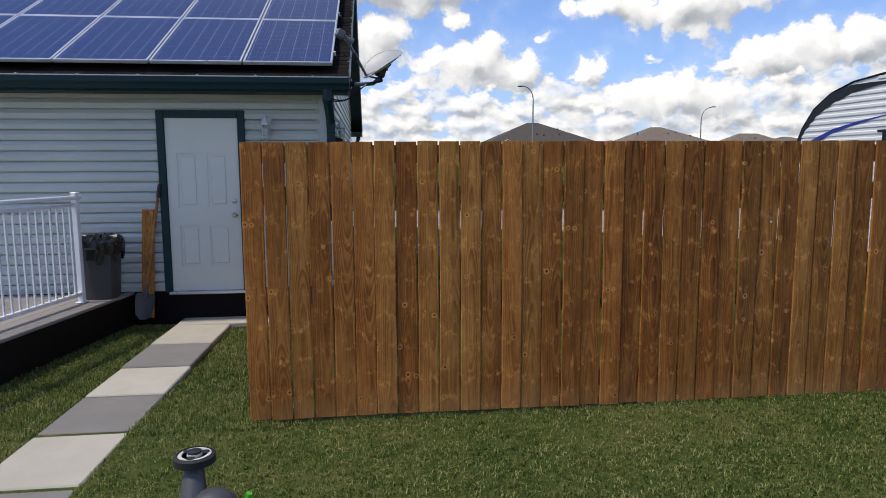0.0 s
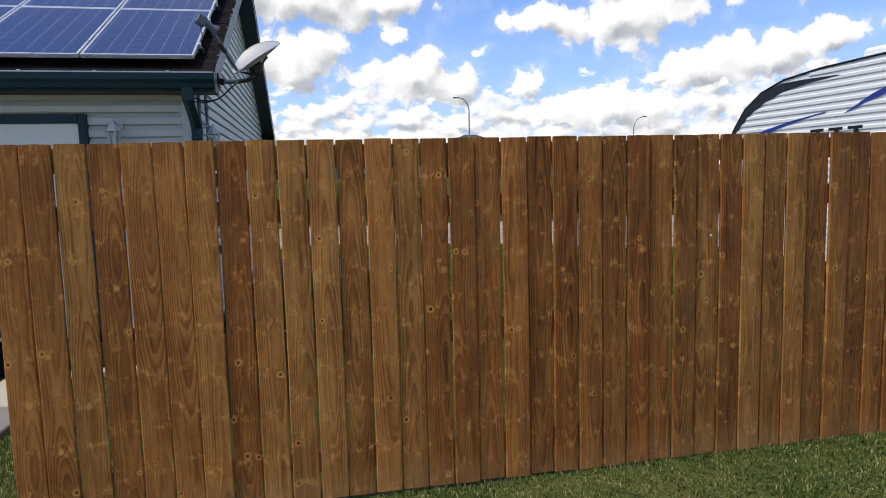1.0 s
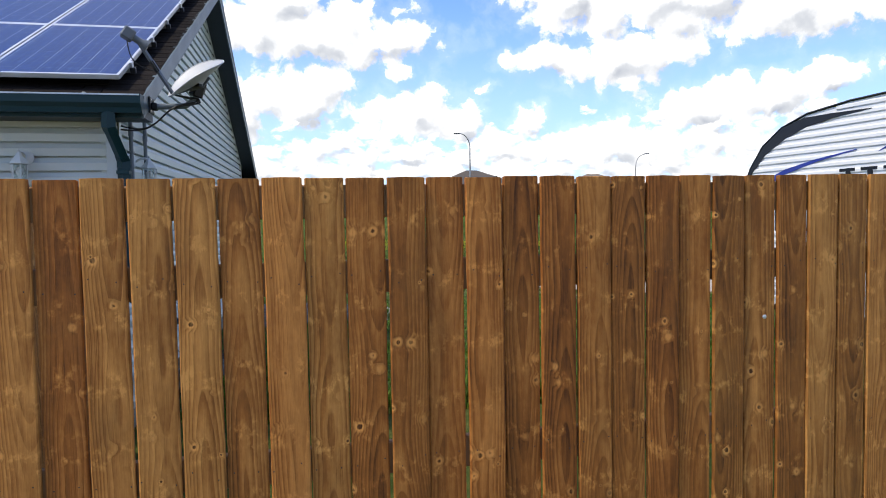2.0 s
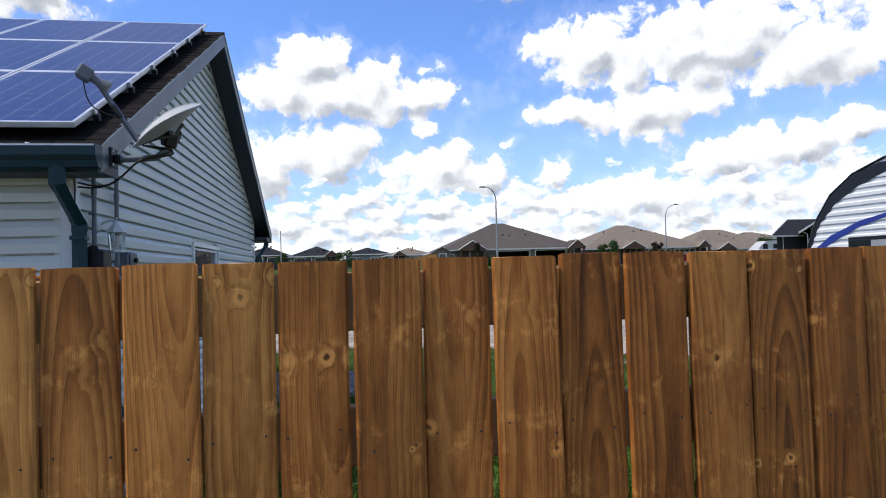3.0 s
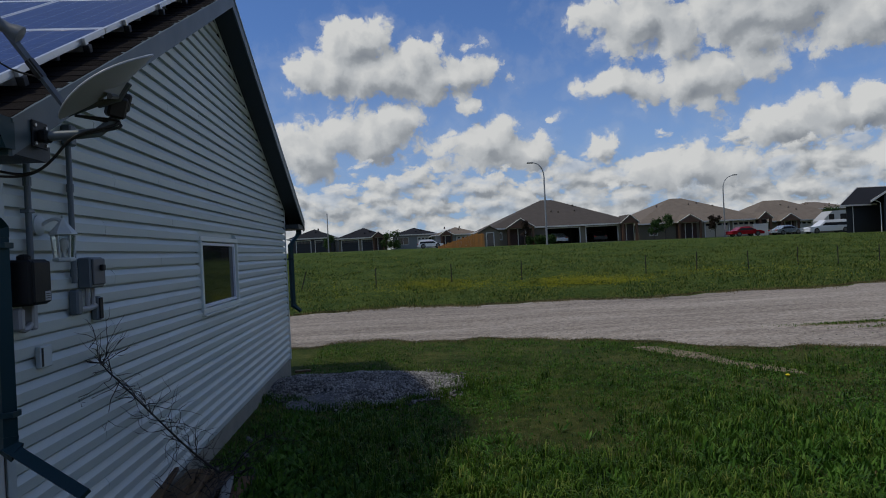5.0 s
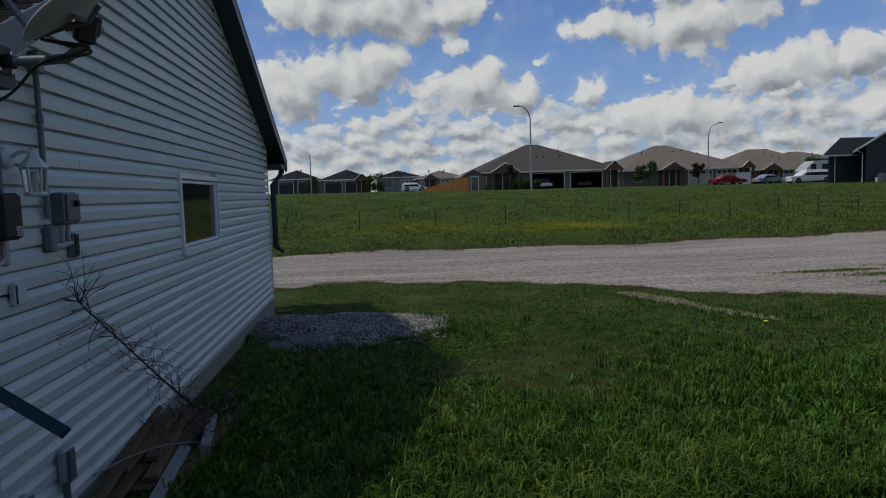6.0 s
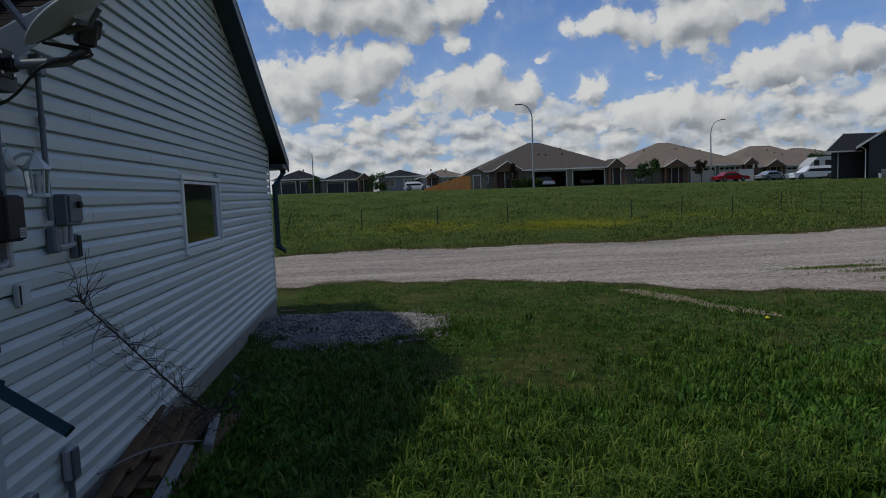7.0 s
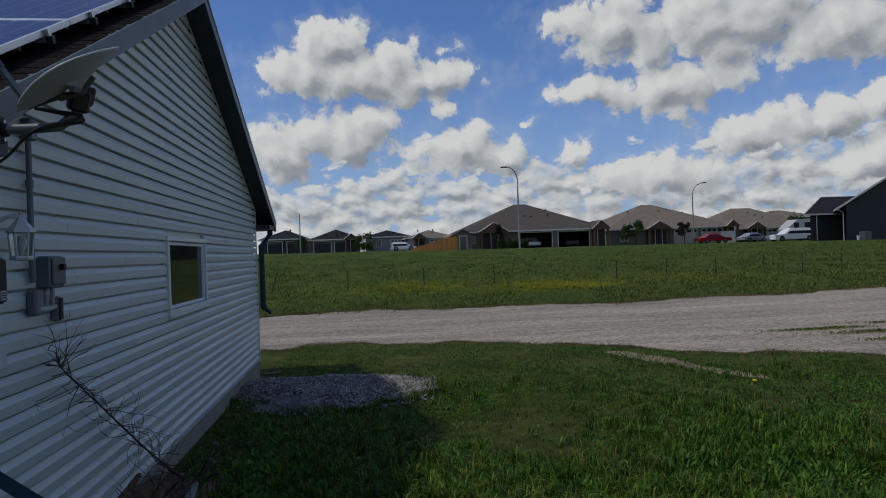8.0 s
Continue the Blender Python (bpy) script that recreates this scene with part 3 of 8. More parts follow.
    def lathe(self, profile, at, n=16, m=None):
        """A profile of (radius, height) turned round z at a place; m, a matrix, turns it elsewhere."""
        v, f = [], []
        for r, h in profile:
            for k in range(n):
                p = Vector((r * math.cos(2 * math.pi * k / n), r * math.sin(2 * math.pi * k / n), h))
                v.append((m @ p if m else p) + Vector(at))
        for i in range(len(profile) - 1):
            f += [(i * n + k, i * n + (k + 1) % n, (i + 1) * n + (k + 1) % n, (i + 1) * n + k) for k in range(n)]
        f += [tuple(range(n - 1, -1, -1)), tuple((len(profile) - 1) * n + k for k in range(n))]
        return self.put(v, f)

    def mesh(self, name, mat, smooth=False):
        me = bpy.data.meshes.new(name)
        me.from_pydata(self.v, [], self.f)
        bm = bmesh.new()
        bm.from_mesh(me)
        bmesh.ops.recalc_face_normals(bm, faces=bm.faces[:])
        bm.to_mesh(me)
        bm.free()
        if smooth:
            me.shade_smooth()
            me.set_sharp_from_angle(angle=radians(38))
        me.materials.append(mat)
        return me


def thing(name, at, label, category, group="", kind="", turn=0.0):
    """An Empty at a thing's base, that carries its parts."""
    ob = new(name)
    ob.empty_display_size = 0.1
    ob.matrix_world = pose(*at, 0, 0, turn)
    return tagged(ob, label, category, group, kind)


def part(name, shape, mat, parent, label="", smooth=False):
    """One mesh under a thing or a part; its coordinates are those of the top-level thing."""
    ob = new(name, shape.mesh(name, mat, smooth) if isinstance(shape, Shape) else shape)
    ob.parent = parent
    return tagged(ob, label)


def solid(name, shape, mat, label="", category="", group="", kind="", smooth=False):
    """A top-level thing of one mesh, in world coordinates."""
    return tagged(new(name, shape.mesh(name, mat, smooth)), label, category, group, kind)


def raw_mesh(name, verts, faces, mat):
    """A large mesh straight from arrays; faces is a list of (n, k) index arrays."""
    me = bpy.data.meshes.new(name)
    loops = np.concatenate([f.ravel() for f in faces])
    sizes = np.concatenate([np.full(len(f), f.shape[1]) for f in faces])
    me.vertices.add(len(verts))
    me.vertices.foreach_set("co", np.asarray(verts, dtype=np.float32).ravel())
    me.loops.add(len(loops))
    me.loops.foreach_set("vertex_index", loops.astype(np.int32))
    me.polygons.add(len(sizes))
    starts = np.concatenate([[0], np.cumsum(sizes)[:-1]])
    me.polygons.foreach_set("loop_start", starts.astype(np.int32))
    me.update(calc_edges=True)
    me.validate()
    me.materials.append(mat)
    return me


def smooth01(t):
    t = np.clip(t, 0, 1)
    return t * t * (3 - 2 * t)


def lie(x, y):
    """The ground's height."""
    x, y = np.asarray(x, dtype=float), np.asarray(y, dtype=float)
    yard = -0.135 + 0.009 * np.clip(x, -1, 8)
    back = -0.20 - 0.10 * smooth01((y - 6) / 8)
    crest = 2.15 - 0.010 * np.clip(x, -80, 90) + 0.008 * np.clip(y - 66, 0, 60)
    ramp = -0.30 + (crest + 0.30) * np.clip((y - 30.0) / 34.0, 0, 1)
    ramp = np.where(y > 30, ramp - 0.10 * np.sin(np.pi * np.clip((y - 30) / 34.0, 0, 1)), ramp)
    z = yard + (back - yard) * smooth01((y - 4.5) / 1.5)
    z = np.where(y > 30, ramp, z)
    z = z + 0.11 * np.exp(-(np.maximum(x + 0.1, 0.0) / 0.45) ** 2) * (x > -1.2) * smooth01((y - 7.6) / 0.9) * smooth01((16.9 - y) / 1.2)
    bumps = 0.02 * np.sin(x * 0.9 + 1.3 * np.sin(y * 0.45)) * np.sin(y * 0.7 + 0.6) * smooth01((y - 6) / 6)
    return z + bumps * (1 + 1.2 * smooth01((y - 30) / 5) - 2.2 * smooth01((y - 60) / 5))


def parched(x, y):
    """Where the rough grass has dried out: 0 to 1."""
    return np.clip(np.exp(-((x - 3.5) / 0.9) ** 2 - ((y - 12.2) / 1.2) ** 2) + 0.8 * np.exp(-((x - 2.3) / 0.7) ** 2 - ((y - 17.5) / 2.0) ** 2) + 0.6 * np.exp(-((x - 5.2) / 1.0) ** 2 - ((y - 13.6) / 0.8) ** 2), 0, 1)


def blades(name, x, y, height, width, mat, seed, label, lean=0.55, base=0.0):
    """Grass: one tapered, bent blade at every place."""
    rng = np.random.default_rng(seed)
    n = len(x)
    z = lie(x, y) + base
    a, b = rng.uniform(0, 2 * np.pi, n), rng.uniform(0, 2 * np.pi, n)
    ln = rng.uniform(0.15, 1.0, n) * lean * height
    wx, wy, lx, ly = np.cos(a) * width / 2, np.sin(a) * width / 2, np.cos(b) * ln, np.sin(b) * ln
    m = 0.42
    p0 = np.stack([x - wx, y - wy, z - 0.01], 1)
    p1 = np.stack([x + wx, y + wy, z - 0.01], 1)
    p2 = np.stack([x - wx * 0.8 + lx * m * m, y - wy * 0.8 + ly * m * m, z + height * 0.6], 1)
    p3 = np.stack([x + wx * 0.8 + lx * m * m, y + wy * 0.8 + ly * m * m, z + height * 0.6], 1)
    p4 = np.stack([x + lx, y + ly, z + height * (1 - 0.25 * lean)], 1)
    v = np.stack([p0, p1, p2, p3, p4], 1).reshape(-1, 3)
    i = np.arange(n) * 5
    quads = np.stack([i, i + 1, i + 3, i + 2], 1)
    tris = np.stack([i + 2, i + 3, i + 4], 1)
    return tagged(new(name, raw_mesh(name, v, [quads, tris], mat)), label, "grass", kind="stuff")


def pebbles(name, x, y, z, size, mat, seed, label):
    """Loose stones: squashed octahedra."""
    rng = np.random.default_rng(seed)
    n = len(x)
    c = np.stack([x, y, z], 1)
    dirs = np.array([(1, 0, 0), (-1, 0, 0), (0, 1, 0), (0, -1, 0), (0, 0, 0.7), (0, 0, -0.7)])
    a = rng.uniform(0, np.pi, n)
    jit = rng.uniform(0.6, 1.25, (n, 6, 1))
    d = dirs[None] * jit * size[:, None, None]
    ca, sa = np.cos(a)[:, None], np.sin(a)[:, None]
    d = np.stack([d[..., 0] * ca - d[..., 1] * sa, d[..., 0] * sa + d[..., 1] * ca, d[..., 2]], 2)
    v = (c[:, None] + d).reshape(-1, 3)
    t = np.array([(0, 2, 4), (2, 1, 4), (1, 3, 4), (3, 0, 4), (2, 0, 5), (1, 2, 5), (3, 1, 5), (0, 3, 5)])
    f = (np.arange(n)[:, None, None] * 6 + t[None]).reshape(-1, 3)
    return tagged(new(name, raw_mesh(name, v, [f], mat)), label, "gravel", kind="stuff")


# ---- ground: one sheet to the horizon, finer near the path ----
def ground_sheet():
    xs = np.concatenate([np.linspace(-900, -60, 12)[:-1], np.linspace(-60, -6, 28)[:-1], np.linspace(-6, 14, 81)[:-1], np.linspace(14, 60, 47)[:-1], np.linspace(60, 900, 14)])
    ys = np.concatenate([np.linspace(-300, -10, 10)[:-1], np.linspace(-10, 24, 120)[:-1], np.linspace(24, 70, 93)[:-1], np.linspace(70, 140, 30)[:-1], np.linspace(140, 1500, 14)])
    gx, gy = np.meshgrid(xs, ys)
    v = np.stack([gx.ravel(), gy.ravel(), lie(gx, gy).ravel()], 1)
    nx, ny = len(xs), len(ys)
    i = (np.arange(ny - 1)[:, None] * nx + np.arange(nx - 1)[None]).ravel()
    me = raw_mesh("ground", v, [np.stack([i, i + 1, i + nx + 1, i + nx], 1)], GROUND)
    me.shade_smooth()
    tagged(new("ground", me), "uneven turf with dry patches and weeds", "ground", kind="structure")


ground_sheet()


def near_edge(x):
    """The lane's near edge: it swings towards the fence as it widens."""
    return 20.8 - 0.5 * np.clip((x - 1) / 4, 0, 1) - 5.2 * smooth01((x - 3.0) / 9.5) + 0.35 * np.sin(x * 1.7) * np.sin(x * 0.37 + 1) + 0.12 * np.sin(x * 5.3)


def far_edge(x):
    return 30.5 - 0.9 * smooth01((x - 3) / 7) + 0.8 * smooth01((x - 14) / 12) + 0.30 * np.sin(x * 0.9) + 0.14 * np.sin(x * 3.7)


def lane():
    xs = np.linspace(-70, 90, 900)
    ts = np.linspace(0, 1, 24)
    gx = np.repeat(xs[None], len(ts), 0)
    gy = near_edge(xs)[None] + (far_edge(xs) - near_edge(xs))[None] * ts[:, None]
    z = lie(gx, gy) + 0.012 + 0.02 * np.sin(np.pi * ts)[:, None] - 0.03 * (np.abs(ts - 0.5) > 0.49)[:, None]
    n = len(xs)
    i = (np.arange(len(ts) - 1)[:, None] * n + np.arange(n - 1)[None]).ravel()
    me = raw_mesh("gravel_lane", np.stack([gx.ravel(), gy.ravel(), z.ravel()], 1), [np.stack([i, i + 1, i + n + 1, i + n], 1)], ROAD)
    me.shade_smooth()
    tagged(new("road", me), "wide grey gravel lane with ragged grassy edges", "road", kind="structure")


lane()


def worn_patch(name, cx, cy, rx, ry, mat, label, seed, turn=0.0, lift=0.012, mound=0.0):
    """A bare patch or a low heap with an uneven outline."""
    rng = np.random.default_rng(seed)
    n, rings = 72, 14
    ph = rng.uniform(0, 6.28, 5)
    a = np.linspace(0, 2 * np.pi, n, endpoint=False)
    edge = 1 + 0.14 * np.sin(2 * a + ph[0]) + 0.09 * np.sin(5 * a + ph[1]) + 0.06 * np.sin(11 * a + ph[2]) + 0.04 * np.sin(23 * a + ph[3])
    r = np.linspace(0.02, 1, rings)[:, None] * edge[None]
    lx, ly = r * np.cos(a)[None] * rx, r * np.sin(a)[None] * ry
    ct, st = math.cos(radians(turn)), math.sin(radians(turn))
    x, y = cx + lx * ct - ly * st, cy + lx * st + ly * ct
    t = np.linspace(0.02, 1, rings)[:, None]
    z = lie(x, y) + lift + mound * (1 - smooth01((t - 0.35) / 0.65)) * (1 + 0.25 * np.sin(x * 4 + ph[4]) * np.sin(y * 5)) - 0.025 * (t > 0.97)
    v = np.stack([x.ravel(), y.ravel(), z.ravel()], 1)
    i = (np.arange(rings - 1)[:, None] * n + np.arange(n)[None]).ravel()
    j = (np.arange(rings - 1)[:, None] * n + (np.arange(n)[None] + 1) % n).ravel()
    me = raw_mesh(name, v, [np.stack([i, j, j + n, i + n], 1), np.arange(n)[None]], mat)
    me.shade_smooth()
    return tagged(new(name, me), label, kind="structure")


worn_patch("bare_track", 7.20, 16.75, 1.05, 0.30, EARTH, "strip of bare gravelly earth in the grass", 3, -69, 0.016)
worn_patch("bare_track", 7.80, 15.15, 0.95, 0.20, EARTH, "narrow strip of bare earth in the grass", 9, -66, 0.016)
for cx_, cy_, rx_, ry_, sd in ((12.6, 19.2, 1.3, 0.16, 4), (13.9, 18.2, 1.6, 0.22, 14), (15.6, 19.4, 1.5, 0.16, 15), (13.4, 17.1, 1.0, 0.12, 16), (15.5, 17.6, 1.2, 0.25, 17)):
    worn_patch("grass_streak", cx_, cy_, rx_, ry_ * 1.3, EARTH, "thin streak of dirt and low grass on the gravel lane", sd, -8, 0.033)
tagged(worn_patch("gravel_heap", 1.00, 15.35, 1.80, 1.30, PILE, "low heap of grey crushed gravel beside the garage", 5, -4, 0.01, 0.16), category="gravel heap")

rng = np.random.default_rng(11)
n = 15000
a, r = rng.uniform(0, 6.283, n), np.sqrt(rng.uniform(0, 1, n))
hx, hy = 1.00 + 1.86 * r * np.cos(a), 15.35 + 1.36 * r * np.sin(a)
hz = lie(hx, hy) + 0.02 + 0.17 * (1 - smooth01((r - 0.35) / 0.65))
ra_ = rng.uniform(0, 1, n) < 0.12
hx, hy = np.where(ra_, 1.05 + (hx - 1.05) * rng.uniform(1.0, 1.22, n), hx), np.where(ra_, 15.5 + (hy - 15.5) * rng.uniform(1.0, 1.25, n), hy)
hz = np.where(ra_, np.minimum(hz, lie(hx, hy) + 0.03), hz)
pebbles("heap_stones", hx, hy, hz, rng.uniform(0.012, 0.034, n), PEBBLE, 12, "grey crushed stones of the gravel heap")
n = 7000
px_ = rng.uniform(-1.5, 13, n)
edge_pick = rng.uniform(0, 1, n) < 0.06
py_ = np.where(edge_pick, near_edge(px_) + np.abs(rng.normal(0, 0.5, n)) - 0.15, rng.uniform(17, 30, n))
keep = py_ > near_edge(px_) - 0.2
pebbles("lane_stones", px_[keep], py_[keep], lie(px_, py_)[keep] + 0.026, rng.uniform(0.005, 0.015, n)[keep], PEBBLE, 13, "loose stones on the gravel lane")


def lay_grass():
    rng = np.random.default_rng(21)
    # mown lawn before the fence
    n = 210000
    x, y = rng.uniform(-2.9, 6.4, n), 4.52 - 2.9 * rng.uniform(0, 1, n) ** 0.9
    bare = np.sin(x * 2.1 + 1) * np.sin(y * 2.7) + 0.5 * np.sin(x * 5.3) * np.sin(y * 6.1 + 2)
    tuft = np.sin(x * 31 + 3 * np.sin(y * 13)) * np.sin(y * 37 + 3 * np.sin(x * 11)) + 0.7 * np.sin(x * 53 + 2 * np.sin(y * 29)) * np.sin(y * 47 + 1)
    k = (bare < rng.uniform(0.5, 1.8, n)) & (tuft > rng.uniform(-1.6, 0.5, n)) & ~((x > -2.09) & (x < -1.47)) & ~((y > 4.49) & (x > -0.7))
    x, y = x[k], y[k]
    tuft = tuft[k]
    blades("lawn", x, y, rng.uniform(0.010, 0.030, len(x)) * (0.85 + 0.55 * smooth01(0.5 + 0.6 * tuft)), rng.uniform(0.004, 0.008, len(x)), LAWN, 1, "short mown lawn with straw-coloured dry patches", 1.5)
    # lawn between the fence's end, the slabs and the deck
    n = 48000
    x, y = rng.uniform(-2.95, -0.42, n), rng.uniform(4.4, 7.9, n)
    k = ~((x > -2.08) & (x < -1.48))
    x, y = x[k], y[k]
    blades("side_lawn", x, y, rng.uniform(0.02, 0.055, len(x)), rng.uniform(0.004, 0.007, len(x)), LAWN, 2, "green lawn beside the stepping slabs", 1.3)
    # tall grass against the fence foot
    n = 2500
    x = rng.uniform(-0.7, 8, n)
    y = 4.49 - np.abs(rng.normal(0, 0.025, n))
    blades("fence_foot_grass", x, y, rng.uniform(0.012, 0.045, n), rng.uniform(0.003, 0.006, n), LAWN, 3, "longer grass along the foot of the fence", 0.7)
    # rough grass beyond the fence
    n = 230000
    u = rng.uniform(0, 1, n)
    y = 8.2 + 13.0 * u ** 1.35
    x = -0.25 + (2.0 + (y - 4.0) * 1.05) * rng.uniform(0, 1, n)
    verge = smooth01(1 - (near_edge(x) - y) / (1.3 + 0.8 * np.sin(x * 0.9)))
    dry = 1.3 * verge + np.sin(x * 0.8 + 0.7) * np.sin(y * 0.6) + 0.6 * np.sin(x * 2.3 + y * 0.8) - 0.25 * (y < 10.5) + 2.2 * parched(x, y) + 0.35 * np.sin(x * 1.1 + y * 0.9)
    on_heap = ((x - 1.05) / 1.8) ** 2 + ((y - 15.5) / 1.2) ** 2 < 1
    on_lane = y > near_edge(x) + 0.1
    on_track = (np.abs((y - 15.9) * 0.358 + (x - 7.5) * 0.934) < 0.16 + 0.10 * np.sin(y * 6.0)) & (np.abs(y - 15.9) < 1.7) & (rng.uniform(0, 1, n) < 0.72)
    gaps = smooth01(0.5 + 1.6 * np.sin(x * 6.1 + 2.0 * np.sin(y * 2.3)) * np.sin(y * 5.2 + 1.7 * np.sin(x * 2.9)))
    thin = rng.uniform(0, 1, n) < np.maximum(smooth01((dry - 0.3) / 0.8) * 0.55, 0.75 * gaps * smooth01((13.5 - y) / 3))
    k = ~(on_heap | on_lane | on_track | thin)
    x, y, dry = x[k], y[k], dry[k]
    tall = 0.045 + 0.085 * smooth01((15.0 - y) / 7.0) * smooth01((x - 0.6) / 1.6 + 0.45) * (0.6 + 0.5 * np.sin(x * 1.9 + 1.0) * np.sin(y * 1.4))
    clump = 0.5 + 0.5 * np.sin(x * 7.0 + 2.0 * np.sin(y * 3.1)) * np.sin(y * 6.0 + 1.5 * np.sin(x * 2.7))
    h = tall * (0.45 + 1.15 * clump ** 1.5) * rng.uniform(0.5, 1.35, len(x)) * (1 - 0.35 * smooth01(dry / 0.9))
    w_ = rng.uniform(0.004, 0.009, len(x)) * (0.75 + 0.75 * smooth01((12.5 - y) / 3))
    d = rng.uniform(0, 1, len(x)) < smooth01((dry - 0.1) / 1.1) * 0.88
    blades("rough_grass", x[~d], y[~d], h[~d], w_[~d], ROUGH, 4, "long unmown green grass", 1.25)
    blades("dry_grass", x[d], y[d], h[d], w_[d] * 0.8, DRY, 5, "dry yellowing grass among the green", 0.8)
    # grass that creeps over the heap's edge and along the lane's rim
    n = 6000
    a = np.where(rng.uniform(0, 1, n) < 0.5, rng.uniform(np.pi, 2 * np.pi, n), rng.uniform(0, 2 * np.pi, n))
    rr = 1.0 - np.abs(rng.normal(0, 0.07, n)) * (1 + 1.5 * (np.sin(3 * a + 1) > 0.5))
    rr = rr + 0.10 * np.sin(4 * a) * np.sin(9 * a + 1)
    x, y = 1.0 + 1.95 * rr * np.cos(a), 15.35 + 1.42 * rr * np.sin(a)
    blades("heap_edge_grass", x, y, rng.uniform(0.05, 0.16, n), rng.uniform(0.004, 0.009, n), ROUGH, 8, "grass creeping over the edge of the gravel heap", 0.8)
    n = 15000
    x = rng.uniform(-1.5, 17, n)
    tongue = 0.25 + 0.9 * smooth01(np.sin(x * 1.9 + 0.6) * np.sin(x * 0.7 + 1) + 0.4 * np.sin(x * 6.1))
    y = near_edge(x) + rng.normal(-0.05, 0.14, n) + np.abs(rng.normal(0, 0.22, n)) * tongue
    blades("lane_edge_grass", x, y, rng.uniform(0.006, 0.028, n), rng.uniform(0.005, 0.012, n), DRY, 9, "sparse grass along the ragged edge of the lane", 1.5, base=0.02)
    # low leafy weeds and clover all over the rough grass
    n = 60000
    y = 8.4 + 12.6 * rng.uniform(0, 1, n) ** 1.2
    x = -0.1 + (2.0 + (y - 4.0) * 1.05) * rng.uniform(0, 1, n)
    k = (y < near_edge(x)) & (((x - 1.0) / 1.9) ** 2 + ((y - 15.35) / 1.4) ** 2 > 1) & (np.sin(x * 2.9 + np.sin(y * 1.7)) * np.sin(y * 2.3 + 0.8) > rng.uniform(-1.0, 0.6, n)) & (rng.uniform(0, 1, n) > parched(x, y))
    x, y = x[k], y[k]
    blades("clover", x, y, rng.uniform(0.025, 0.075, len(x)), rng.uniform(0.012, 0.026, len(x)), WEED, 14, "low leafy weeds among the grass", 1.7)
    # grass creeping over the bare strip
    n = 1500
    q = rng.uniform(-1.7, 1.7, n)
    o = rng.normal(0, 0.24, n)
    o = np.where(np.abs(o) < 0.10, o + 0.2 * np.sign(o) * (rng.uniform(0, 1, n) < 0.6), o)
    x, y = 7.5 - 0.358 * q + 0.934 * o, 15.9 + 0.934 * q + 0.358 * o
    blades("strip_grass", x, y, rng.uniform(0.025, 0.08, n), rng.uniform(0.008, 0.015, n), ROUGH, 15, "grass creeping over the bare strip of earth", 1.4)
    n = 9000
    x = rng.uniform(-3, 26, n)
    y = far_edge(x) - np.abs(rng.normal(0, 0.35, n)) * (0.3 + (np.sin(x * 1.3) * np.sin(x * 0.47 + 2) > -0.2))
    blades("far_edge_grass", x, y, rng.uniform(0.02, 0.09, n), rng.uniform(0.012, 0.026, n), DRY, 12, "ragged grass along the far edge of the lane", 1.1, base=0.02)
    n = 7000
    k_ = rng.integers(0, 5, n)
    sx_, sy_, sr, st_ = np.array([12.6, 13.9, 15.6, 13.4, 15.5])[k_], np.array([19.2, 18.2, 19.4, 17.1, 17.6])[k_], np.array([1.4, 1.7, 1.6, 1.1, 1.3])[k_], np.array([0.2, 0.25, 0.2, 0.15, 0.28])[k_]
    u = rng.normal(0, 0.5, n)
    x, y = sx_ + sr * u, sy_ + st_ * rng.normal(0, 0.6, n) - 0.14 * sr * u
    blades("lane_grass", x, y, rng.uniform(0.02, 0.07, n), rng.uniform(0.008, 0.016, n), ROUGH, 10, "thin streaks of grass growing in the gravel lane", 0.9, base=0.025)
    # the bank beyond the lane
    n = 110000
    y = 29.6 + 34 * rng.uniform(0, 1, n) ** 1.5
    x = -6 + (14 + (y - 4) * 0.98) * rng.uniform(0, 1, n)
    k = y > far_edge(x) + 0.05
    x, y = x[k], y[k]
    clump = smooth01(0.5 + 0.9 * np.sin(x * 1.1 + np.sin(y * 0.9)) * np.sin(y * 0.8 + 1) + 0.4 * np.sin(x * 3.1) * np.sin(y * 2.3))
    h = rng.uniform(0.03, 0.10, len(x)) * (0.6 + 1.3 * clump)
    blades("bank_grass", x, y, h, rng.uniform(0.014, 0.034, len(x)), BANK, 6, "green weedy grass on the bank beyond the lane", 1.5)
    n = 5200
    x = np.concatenate([rng.normal(10.9, 1.7, n // 2), rng.normal(10.9 - 6.6, 1.5, n // 4), rng.uniform(-2, 24, n - n // 2 - n // 4)])
    y = np.concatenate([rng.normal(35.6, 1.0, n // 2), rng.normal(37.5, 1.4, n // 4), rng.normal(37.0, 2.4, n - n // 2 - n // 4)])
    k = y > 32
    pebbles("yellow_blossom", x[k], y[k], lie(x, y)[k] + rng.uniform(0.05, 0.16, n)[k], rng.uniform(0.012, 0.034, n)[k], BLOOM, 7, "yellow flowering weeds on the bank")


lay_grass()


